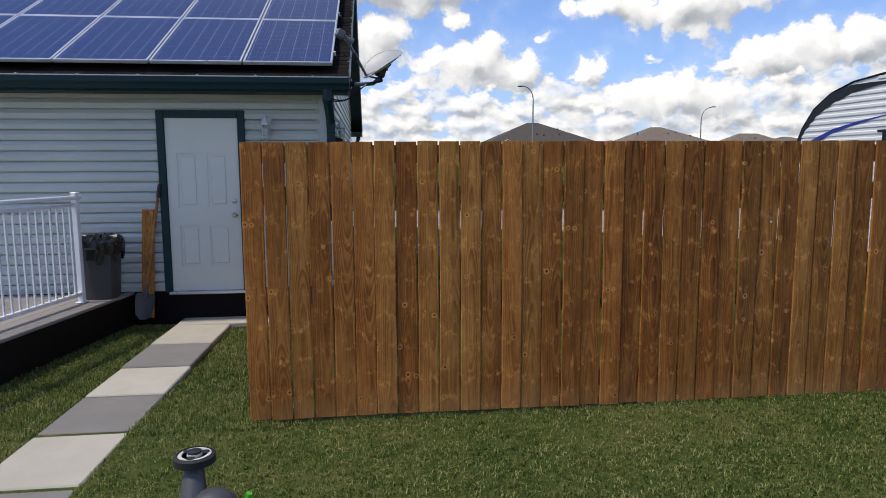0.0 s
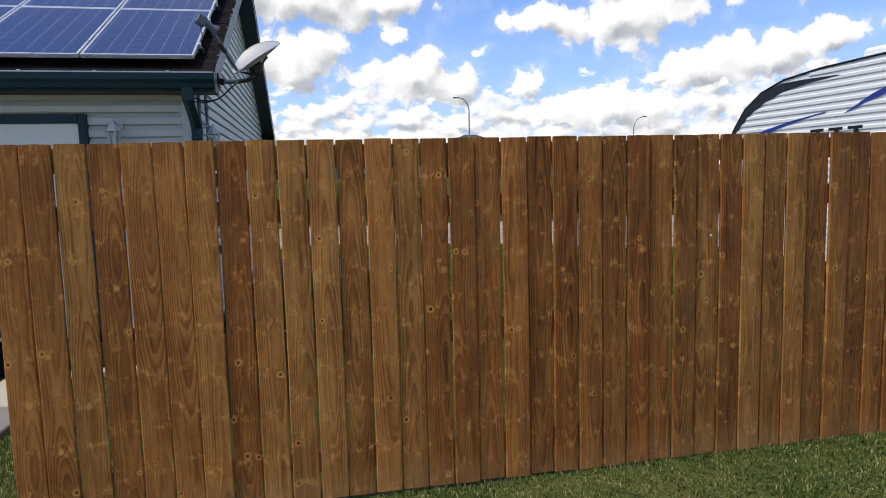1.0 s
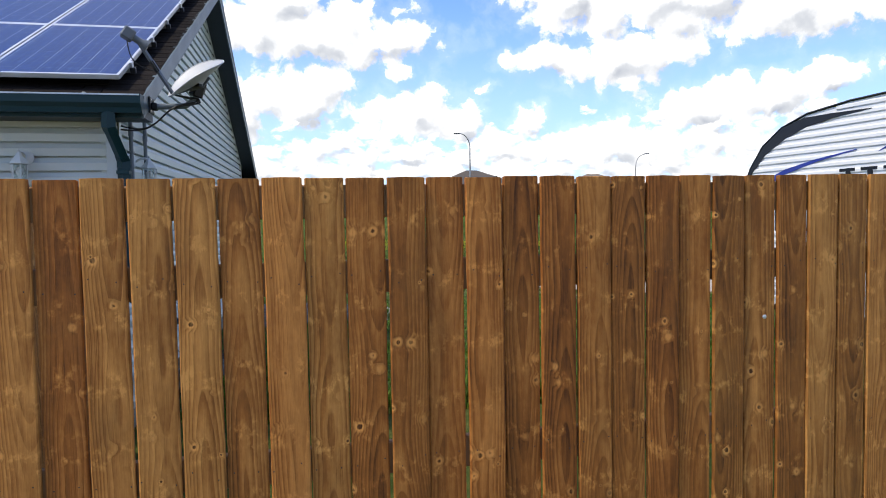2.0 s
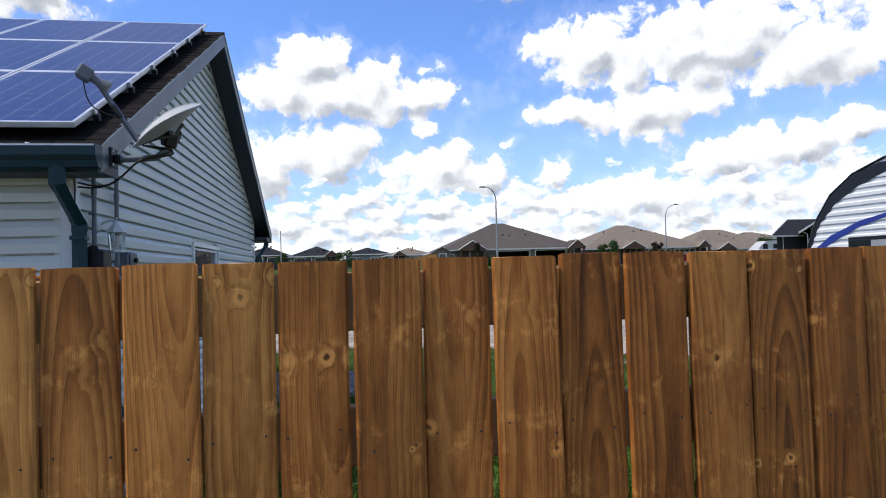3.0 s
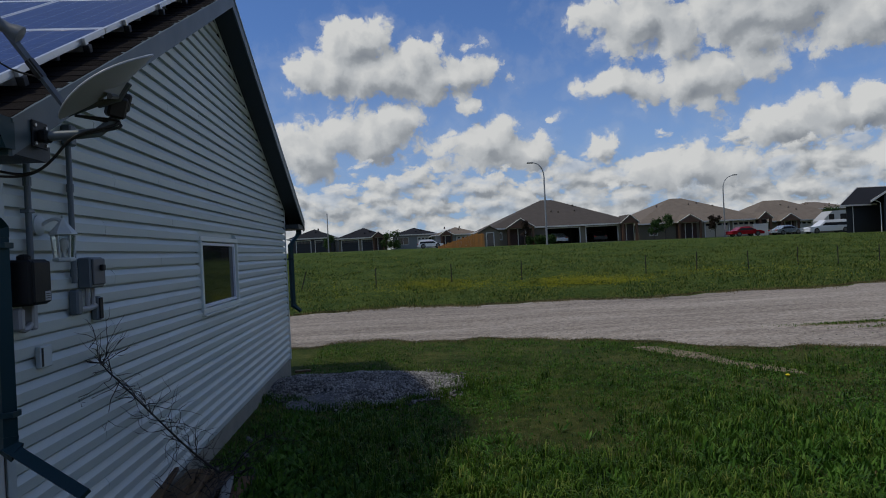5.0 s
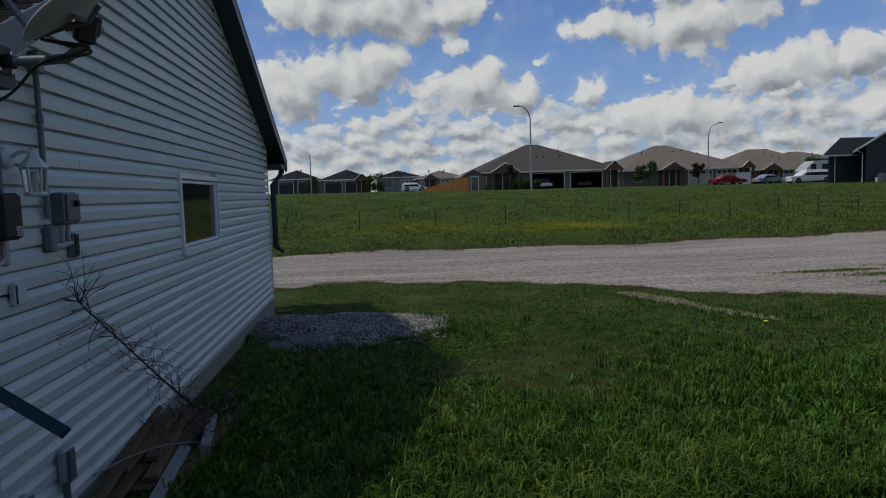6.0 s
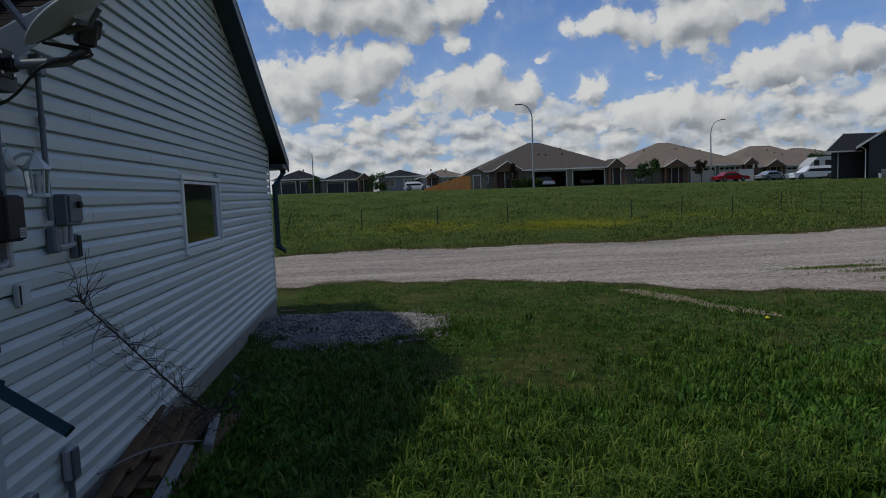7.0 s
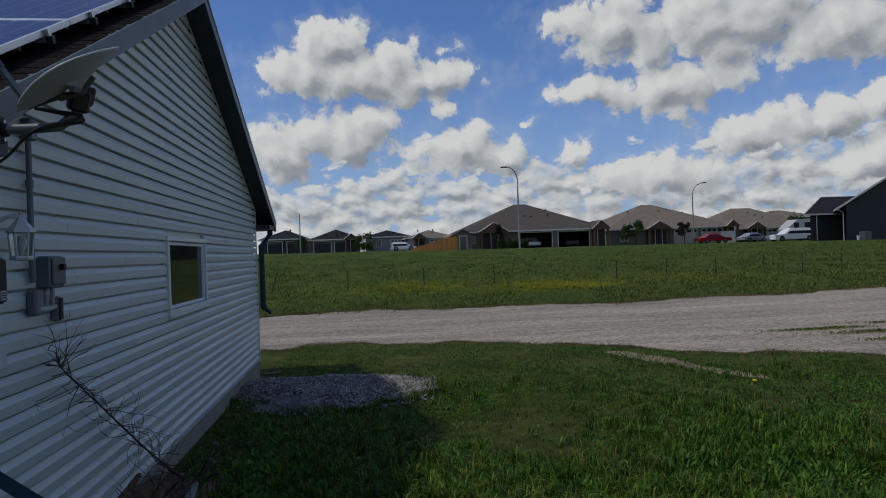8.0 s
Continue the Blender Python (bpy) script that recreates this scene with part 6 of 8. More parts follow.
# ---- yard: deck with railing, slabs, bin, shovel, mower ----
def yard():
    d = thing("deck", (-2.62, 7.93, 0.0), "low deck with grey boards and a dark brown skirting", "deck", turn=-9.0)
    # local: +y towards the wall, the outer edge at x = 0
    part("skirting", Shape().box(-0.05, -0.012, -6.5, 0.02, -0.35, 0.165, 0.006), SKIRT, d, "dark brown skirting board")
    part("fascia_cap", Shape().box(-0.09, 0.0, -6.5, 0.02, 0.1655, 0.20, 0.006), DECK, d)
    for i in range(26):
        x = -0.092 - 0.142 * i
        part("deck_board", Shape().box(x - 0.138, x, -6.5, -0.02 - 0.158 * (0.142 * i + 0.2), 0.172, 0.198, 0.004), DECK, d)
    part("joist", Shape().box(-3.6, -0.06, -6.4, -6.36, -0.2, 0.17).box(-3.6, -0.06, -1.2, -1.16, -0.2, 0.17), SKIRT, d)
    r = thing("railing", (-2.62, 7.93, 0.2), "white metal railing with slim balusters", "railing", turn=-9.0)
    x = -0.24
    posts = [-0.62, -2.45, -4.3, -6.2]
    for y in posts:
        part("post", Shape().box(x - 0.028, x + 0.028, y - 0.028, y + 0.028, 0.006, 1.17, 0.004), WHITE, r)
        part("post_base", Shape().box(x - 0.05, x + 0.05, y - 0.05, y + 0.05, 0.0, 0.012, 0.003), WHITE, r)
        part("post_cap", Shape().box(x - 0.034, x + 0.034, y - 0.034, y + 0.034, 1.17, 1.19, 0.006), WHITE, r)
    part("top_rail", Shape().box(x - 0.035, x + 0.035, -6.2, -0.55, 1.115, 1.155, 0.008), WHITE, r)
    part("under_rail", Shape().box(x - 0.020, x + 0.020, -6.2, -0.62, 1.04, 1.075, 0.004), WHITE, r)
    part("bottom_rail", Shape().box(x - 0.022, x + 0.022, -6.2, -0.62, 0.08, 0.12, 0.004), WHITE, r)
    bal = Shape().box(-0.009, 0.009, -0.009, 0.009, 0.12, 1.05, 0.002).mesh("baluster", WHITE)
    y = -0.73
    while y > -6.1:
        if min(abs(y - q) for q in posts) > 0.05:
            ob = part("baluster", bal, WHITE, r)
            ob.location = (x, y, 0)
        y -= 0.105
    b = thing("garbage_bin", (-2.84, 7.63, 0.2), "dark grey garbage bin lined with a black bag", "garbage bin")
    body = Shape()
    n = 24
    v, f = [], []
    for r_, h in ((0.155, 0.0), (0.165, 0.02), (0.20, 0.62), (0.215, 0.63), (0.215, 0.66), (0.195, 0.66), (0.15, 0.04)):
        for k in range(n):
            a = 2 * math.pi * k / n
            sq = 1 / max(abs(math.cos(a)), abs(math.sin(a))) ** 0.45
            v.append((r_ * sq * math.cos(a), r_ * sq * math.sin(a), h))
    for i in range(6):
        f += [(i * n + k, i * n + (k + 1) % n, (i + 1) * n + (k + 1) % n, (i + 1) * n + k) for k in range(n)]
    f += [tuple(range(n - 1, -1, -1)), tuple(6 * n + k for k in range(n))]
    part("body", body.put(v, f), BIN_GREY, b, "", True)
    rng = random.Random(5)
    v, f = [], []
    prof = ((0.218, 0.50), (0.228, 0.60), (0.226, 0.672), (0.19, 0.70), (0.10, 0.715), (0.02, 0.70))
    n = 36
    for i, (r_, h) in enumerate(prof):
        for k in range(n):
            a = 2 * math.pi * k / n
            sq = 1 / max(abs(math.cos(a)), abs(math.sin(a))) ** 0.45
            j = 1 + rng.uniform(-0.04, 0.06) * (1 if i < 4 else 0.3)
            v.append((r_ * sq * j * math.cos(a), r_ * sq * j * math.sin(a), h + rng.uniform(-0.05, 0.015) * (2.2 if i == 0 else 1)))
    for i in range(len(prof) - 1):
        f += [(i * n + k, i * n + (k + 1) % n, (i + 1) * n + (k + 1) % n, (i + 1) * n + k) for k in range(n)]
    part("bag", Shape().put(v, f), BAG, b, "crumpled black bag folded over the rim")
    part("handle", Shape().tube([(-0.06, -0.235, 0.55), (-0.06, -0.26, 0.58), (0.06, -0.26, 0.58), (0.06, -0.235, 0.55)], 0.012, 6), BIN_GREY, b)
    s = thing("shovel", (-2.50, 7.80, -0.11), "steel spade with a long wooden handle leaning on the wall", "shovel")
    top = Vector((0.235, 0.145, 1.57))
    part("shaft", Shape().tube([top * 0.22, top * 0.94], 0.017, 8), RAIL, s, "wooden shaft", True)
    part("grip", Shape().tube([top * 0.90, top * 1.0], 0.022, 8), BLACK, s, "black rubber grip", True)
    v = []
    ax, nb = top.normalized(), Vector((0, -0.99, 0.1)).normalized()
    sd = ax.cross(nb).normalized()
    prof = [(0.0, 0.03), (0.05, 0.085), (0.16, 0.105), (0.28, 0.110), (0.31, 0.09)]
    for h, hw in prof:
        for j in range(7):
            t = -1 + j / 3
            v.append(ax * h + sd * hw * t + nb * (-0.03 + 0.03 * t * t))
    v2 = [p - nb * 0.004 for p in v]
    f = [(i * 7 + j, i * 7 + j + 1, (i + 1) * 7 + j + 1, (i + 1) * 7 + j) for i in range(4) for j in range(6)]
    f += [tuple(i + 35 for i in reversed(q)) for q in f]
    part("blade", Shape().put(v + v2, f), GREY_PLASTIC, s, "dull grey steel blade", True)
    part("socket", Shape().tube([ax * 0.26, ax * 0.42], [0.026, 0.019], 8), GREY_PLASTIC, s)
    w_ = thing("leaning_board", (-2.46, 7.83, -0.10), "short brown board leaning on the wall", "board")
    me = Shape().box(-0.066, 0.066, -0.019, 0.019, 0, 1.27, 0.004)
    part("board", me, FENCE, w_)
    w_.matrix_world = pose(-2.455, 7.86, -0.10, -4.0, 2.0, 0)
    # stepping slabs, each one laid a little out of true
    rng = random.Random(8)
    # near and far end of each slab along the path, and its shade
    ends = [(7.985, 7.64), (7.62, 6.80), (6.78, 6.00), (5.98, 5.26), (5.24, 4.50), (4.48, 3.72), (3.70, 2.94), (2.92, 2.16), (2.14, 1.38)]
    for i, (y1, y0) in enumerate(ends):
        w_ = 0.306
        sl = Shape().box(-w_, w_ if i else 0.95, -(y1 - y0) / 2 + 0.006, (y1 - y0) / 2 - 0.006, -0.06, 0.0, 0.010)
        pale = i in (0, 1, 3, 5, 7)
        ob = solid("paving_slab", sl, SLAB if pale else SLAB_GREY, "pale worn concrete paving slab set in the lawn" if pale else "darker grey concrete paving slab set in the lawn", "paving slab", "slabs of the garden path")
        yc = (y0 + y1) / 2
        ob.matrix_world = pose(-1.778, yc, -0.137 + rng.uniform(-0.004, 0.004), rng.uniform(-0.4, 0.4), rng.uniform(-0.4, 0.4), rng.uniform(-0.8, 0.8) - 0.6)
    # a lawn mower laid on its side
    m = thing("lawn_mower", (-0.55, 2.46, -0.10), "black lawn mower with green accents lying on its side", "lawn mower")

    def wheel(at, r):
        wl = part("wheel", Shape().lathe([(r * 0.8, 0.0), (r, 0.008), (r, 0.036), (r * 0.84, 0.044), (r * 0.80, 0.036)], at, 28), TYRE, m, "", True)
        part("rim", Shape().lathe([(r * 0.80, 0.030), (r * 0.79, 0.040), (r * 0.62, 0.041), (r * 0.60, 0.036), (0.030, 0.036), (0.028, 0.046), (0.012, 0.048)], at, 24), WHEEL_DISC, wl, "pale grey wheel disc", True)
        part("hub_cap", Shape().lathe([(0.028, 0.044), (0.026, 0.054), (0.010, 0.058)], at, 16), BLACK, wl)
        for k in range(3):
            a = 2.1 * k + 0.4
            part("rim_hole", Shape().lathe([(0.017, 0.0413), (0.017, 0.0425)], (at[0] + r * 0.52 * math.cos(a), at[1] + r * 0.52 * math.sin(a), at[2]), 10), BLACK, wl)

    wheel((0.02, 0.16, 0.56), 0.080)
    wheel((0.42, -0.42, 0.56), 0.105)
    part("deck_shell", Shape().lathe([(0.05, 0.08), (0.20, 0.09), (0.235, 0.14), (0.245, 0.32), (0.21, 0.41), (0.10, 0.435), (0.02, 0.44)], (0.18, -0.16, 0.0), 28), BLACK, m, "black moulded deck", True)
    part("axle_bracket", Shape().tube([(0.02, 0.15, 0.56), (0.025, 0.10, 0.48), (0.05, 0.04, 0.34)], [0.035, 0.05, 0.08], 10), BIN_GREY, m, "", True)
    part("wheel_arch", Shape().lathe([(0.10, 0.25), (0.10, 0.40), (0.085, 0.46), (0.05, 0.49), (0.01, 0.50)], (0.11, 0.05, 0.0), 18), BIN_GREY, m, "dark grey moulded wheel arch", True)
    part("motor_cover", Shape().lathe([(0.16, 0.0), (0.16, 0.10), (0.12, 0.30), (0.05, 0.34)], (0.24, -0.26, 0.06), 20), BLACK, m, "", True)
    part("accent", Shape().box(0.045, 0.095, -0.055, -0.040, 0.40, 0.455, 0.006), GREEN, m, "bright green trim")
    part("lever", Shape().tube([(0.16, 0.04, 0.42), (0.23, 0.05, 0.43), (0.245, 0.05, 0.48)], 0.013, 8), GREEN, m, "green height lever", True)
    part("cutting_side", Shape().box(-0.05, 0.45, -0.45, 0.05, 0.0, 0.10, 0.03), BLACK, m)


yard()


# ---- the board fence ----
FENCE_Y, PITCH, TOP = 4.50, 0.1462, 1.80


def fence():
    f = thing("board_fence", (0, 0, 0), "tall brown-stained board fence with weathered knotty boards", "fence")
    rng = random.Random(17)
    x0, x1 = -0.680, -0.680 + PITCH * 64
    rails = [(1.655, 1.775), (1.38, 1.50), (0.70, 0.82), (0.04, 0.16)]
    for z0, z1 in rails:
        a = x0 + 0.02
        while a < x1:
            b = min(a + 2.44, x1)
            ob = part("rail", Shape().box(-(b - a) / 2 + 0.001, (b - a) / 2 - 0.001, 0, 0.038, z0, z1, 0.004), RAIL, f)
            ob.location = ((a + b) / 2, FENCE_Y + 0.0185, 0)
            a += 2.44
    for k in range(5):
        x = x0 + 0.25 + 2.44 * k - (0.18 if k == 0 else 0)
        ob = part("post", Shape().box(-0.045, 0.045, 0, 0.09, -0.6, 1.70, 0.004), FENCE, f)
        ob.location = (x, FENCE_Y + 0.058, 0)
    # board meshes: a few bowed variants, shared by all the boards
    meshes = []
    for q in range(7):
        r = random.Random(100 + q)
        hw, th, zs = 0.0696, 0.0165, [-1.900 + 1.900 * i / 8 for i in range(9)]
        bow, cup, ph = r.uniform(-0.0035, 0.0035), r.uniform(0.0, 0.0025), r.uniform(0, 6)
        v, fc = [], []
        prof = [(-1, 0.24, 0.25), (-0.93, 0.0, 0.0), (0, 0.0, -1.0), (0.93, 0.0, 0.0), (1, 0.24, 0.25), (1, 0.9, 0.25), (0.94, 1.0, 0.0), (-0.94, 1.0, 0.0), (-1, 0.9, 0.25)]
        n = len(prof)
        for i, z in enumerate(zs):
            t = i / 8
            last = 0.985 if i == 8 else 1.0
            for u, w_, c in prof:
                wav = 0.0012 * math.sin(3 * t * 6.28 + ph + 2 * u)
                zz = z - (0.0035 * max(0, abs(u) - 0.9) / 0.1 if i == 8 else 0) + (r.uniform(-0.0015, 0.0015) if i == 8 else 0)
                v.append((hw * u * last + bow * math.sin(math.pi * t) + wav * u, th * w_ + cup * (u * u) + 0.0, zz))
        for i in range(8):
            fc += [(i * n + k, i * n + (k + 1) % n, (i + 1) * n + (k + 1) % n, (i + 1) * n + k) for k in range(n)]
        fc += [tuple(range(n - 1, -1, -1)), tuple(8 * n + k for k in range(n))]
        meshes.append(Shape().put(v, fc).mesh("fence_board", FENCE))
    nail = Shape().lathe([(0.0026, 0.0), (0.0026, 0.0006), (0.0012, 0.0009)], (0, 0, 0), 7, pose(0, 0, 0, 90, 0, 0).to_3x3()).mesh("nail", BLACK)
    for i in range(64):
        x = x0 + PITCH * (i + 0.5) + rng.uniform(-0.0012, 0.0012)
        ob = part("fence_board", meshes[i % 7 if i % 3 else (i * 5) % 7], FENCE, f)
        lean = rng.uniform(-0.06, 0.06) + 0.25 * max(0, i - 26) / 38
        ob.matrix_local = pose(x, FENCE_Y + rng.uniform(-0.0075, 0.0075), TOP + 0.004 * max(0, i - 14) / 20 + rng.uniform(-0.0025, 0.002) - 0.004 * (i < 6), 0, lean, rng.uniform(-2.2, 2.2))
        s = random.Random(i)
        if 5 <= i <= 38:
            for z0, z1 in rails[1:3]:
                for u in (-0.045, 0.045):
                    nl = new("nail", nail)
                    nl.parent = ob
                    nl.location = (u + s.uniform(-0.012, 0.012), -0.0002, (z0 + z1) / 2 - TOP + s.uniform(-0.025, 0.025))
    # pale scrape on one board, and a bright fixing on another
    sc = Shape()
    for k in range(7):
        x, z = 1.628 + rng.uniform(-0.022, 0.022), 0.972 + rng.uniform(-0.055, 0.055)
        sc.put([(x, 4.4968, z), (x + 0.006, 4.4968, z + 0.002), (x + 0.012, 4.4968, z + 0.034), (x + 0.008, 4.4968, z + 0.036)], [(0, 1, 2, 3)])
    me = bpy.data.meshes.new("paint_scrape")
    me.from_pydata(sc.v, [], sc.f)
    me.materials.append(BARE_WOOD)
    ob = new("paint_scrape", me)
    ob.parent = f
    part("bright_screw", Shape().lathe([(0.009, 0.0), (0.009, 0.002), (0.004, 0.003)], (3.062, FENCE_Y - 0.003, 1.22), 10, pose(0, 0, 0, 90, 0, 0).to_3x3()), ALU, f)
    # the short return towards the garage
    g = thing("fence_return", (-0.315, 4.64, 0), "narrow brown board gate standing beside the garage", "fence")
    for i in range(10, 20):
        ob = part("fence_board", meshes[(i * 3) % 7], FENCE, g)
        ob.matrix_local = pose(0.0, 0.08 + PITCH * i, TOP - 0.01 + rng.uniform(-0.008, 0.008), 0, 0, 90 + rng.uniform(-0.6, 0.6))
    part("post", Shape().box(-0.14, -0.05, 2.90, 2.99, -0.6, 1.81, 0.005), FENCE, g)
    part("post", Shape().box(-0.14, -0.05, 1.52, 1.61, -0.6, 1.80, 0.005), FENCE, g)
    for z0, z1 in ((1.46, 1.55), (0.25, 0.34)):
        part("rail", Shape().box(-0.055, -0.018, 1.50, 3.0, z0, z1, 0.004), RAIL, g)
    part("latch", Shape().box(-0.02, 0.012, 2.965, 2.992, 1.49, 1.56, 0.006), BLACK, g, "black latch block")


fence()


# ---- along the gable wall: planks, stones and a bare shrub ----
def wall_foot():
    rng = random.Random(23)
    z = -0.15
    # x, y of the near end, width, length, turn, height, slope
    data = [(-0.20, 8.85, 0.15, 2.1, -2, 0.02, 0), (-0.03, 8.95, 0.14, 1.9, 2, 0.02, 0), (0.12, 9.0, 0.12, 1.8, -3, 0.02, 0), (-0.22, 8.9, 0.14, 1.9, 3, 0.065, 0), (-0.05, 9.15, 0.14, 1.6, -3, 0.065, 1),
            (-0.17, 8.95, 0.13, 1.85, -1, 0.11, 0), (-0.01, 9.25, 0.10, 1.5, 6, 0.108, 1), (-0.20, 8.80, 0.085, 1.7, 5, 0.155, 3), (-0.24, 9.3, 0.13, 1.3, -2, 0.16, 1), (-0.08, 9.5, 0.09, 1.1, 9, 0.158, 0)]
    for i, (x, y, w_, l_, a, h, up) in enumerate(data):
        ob = solid("old_plank", Shape().box(-w_ / 2, w_ / 2, 0, l_, 0, 0.038, 0.004), OLD_WOOD, "weathered brown plank lying against the garage", "plank", "planks along the garage wall")
        ob.matrix_world = pose(x, y, z + h - 0.02, up, rng.uniform(-3, 3), a)
    ob = solid("pale_plank", Shape().box(-0.045, 0.045, 0, 0.95, 0, 0.05, 0.004), PALE_WOOD, "pale blue-grey painted plank in the weeds", "plank")
    ob.matrix_world = pose(0.10, 8.95, z + 0.03, 1, 12, 4)
    ob = solid("pale_plank", Shape().box(-0.04, 0.04, 0, 0.85, 0, 0.09, 0.012), PALE_WOOD, "bleached length of timber edging", "plank")
    ob.matrix_world = pose(0.20, 9.85, z + 0.02, -1, 8, 9)
    for i in range(7):
        x, y, r = rng.uniform(-0.28, 0.10), rng.uniform(11.0, 12.8), rng.uniform(0.02, 0.045)
        s = Shape()
        m = pose(x, y, float(lie(x, y)) + r * 0.35, rng.uniform(0, 90), rng.uniform(0, 90), rng.uniform(0, 180))
        prof = [(r * math.sin(t) * rng.uniform(0.85, 1.15), -r * 0.7 * math.cos(t)) for t in (0.3, 0.8, 1.4, 2.0, 2.6)]
        s.lathe(prof, (0, 0, 0), 8)
        ob = solid("field_stone", s, STONE, "rough grey stone by the garage wall", "stone", "stones along the garage wall", smooth=True)
        ob.matrix_world = m
    blk = solid("timber_block", Shape().box(0, 0.3, 0, 0.1, 0, 0.06, 0.006), OLD_WOOD, "short timber block at the garage corner", "timber")
    blk.matrix_world = pose(-0.3, 17.25, -0.32, 0, 0, 5)
    sh = thing("bare_shrub", (0.03, 10.80, -0.12), "leafless grey shrub leaning along the wall", "shrub")
    twigs = []

    def grow(shape, p, d, l, r, depth):
        q, pts, rs = Vector(p), [Vector(p)], [r]
        n = 5
        for i in range(n):
            d = (d + Vector((rng.uniform(-1, 1), rng.uniform(-1, 1), rng.uniform(-0.9, 1.0))) * (0.17 if depth == 0 else 0.36)).normalized()
            q = q + d * l / n
            q.x = max(q.x, -0.40)
            pts.append(q.copy())
            rs.append(r * (1 - 0.75 * (i + 1) / n))
        shape.tube(pts, rs, 6 if depth == 0 else 4)
        if depth < 3:
            for _ in range((7, 5, 3)[depth]):
                k = rng.randint(1, n)
                side = Vector((rng.uniform(-1, 1), rng.uniform(-1, 1), rng.uniform(-0.5, 0.9)))
                grow(shape, pts[k], (d * 0.8 + side * 0.9).normalized(), l * rng.uniform(0.32, 0.55), max(rs[k] * 0.66, 0.0022), depth + 1)

    # one long leaning stem, and shorter ones that sprawl at its foot
    main = [Vector(p) for p in ((0, 0, 0), (-0.17, -0.38, 0.34), (-0.24, -0.85, 0.72), (-0.28, -1.35, 1.08), (-0.30, -1.84, 1.42))]
    s = Shape().tube(bezier(main, 12), [0.013 - 0.0009 * i for i in range(13)], 7)
    part("stem", s, TWIG, sh)
    for p in bezier(main, 24)[8:]:
        for _ in range(3):
            spray = Shape()
            twigs.append(spray)
            grow(spray, p, Vector((rng.uniform(-0.5, 0.8), rng.uniform(-1.0, 0.35), rng.uniform(-0.35, 0.9))).normalized(), rng.uniform(0.20, 0.46), 0.0036, 2)
    for d, l, r in ((Vector((0.1, -0.55, 0.28)), 0.75, 0.009), (Vector((-0.25, -0.6, 0.12)), 0.85, 0.009), (Vector((0.25, -0.5, 0.10)), 0.6, 0.007), (Vector((0.3, 0.3, 0.18)), 0.55, 0.007), (Vector((-0.2, 0.4, 0.15)), 0.5, 0.007), (Vector((0.2, -0.7, 0.05)), 0.8, 0.007), (Vector((-0.3, -0.5, 0.05)), 0.7, 0.006), (Vector((0.5, -0.1, 0.12)), 0.5, 0.006), (Vector((-0.15, -0.9, 0.2)), 0.9, 0.007), (Vector((0.1, 0.7, 0.1)), 0.6, 0.006), (Vector((0.35, -0.6, 0.22)), 0.6, 0.006)):
        s = Shape()
        grow(s, (rng.uniform(-0.10, 0.12), rng.uniform(-0.35, 0.15), 0.02), d, l, r, 1)
        part("stem", s, TWIG, sh)
    # a tangle of broken brush round the foot
    for k in range(26):
        s = Shape()
        turn = rng.uniform(0, 6.283)
        grow(s, (rng.uniform(-0.25, 0.12), rng.uniform(-0.9, 0.35), rng.uniform(0.02, 0.12)), Vector((math.cos(turn), 1.6 * math.sin(turn), rng.uniform(0.05, 0.7))).normalized(), rng.uniform(0.25, 0.6), rng.uniform(0.004, 0.007), 2)
        part("branch", s, TWIG, sh)
    for spray in twigs:
        part("twig", spray, TWIG, sh)
    st = Shape().tube(bezier([(-0.30, 9.05, 0.10), (-0.14, 9.40, 0.11), (0.06, 9.62, 0.08), (0.20, 9.75, 0.02)], 14), [0.009 - 0.0004 * i for i in range(15)], 7)
    solid("fallen_stick", st, PALE_WOOD, "bleached stick lying over the planks", "stick", smooth=True)


wall_foot()


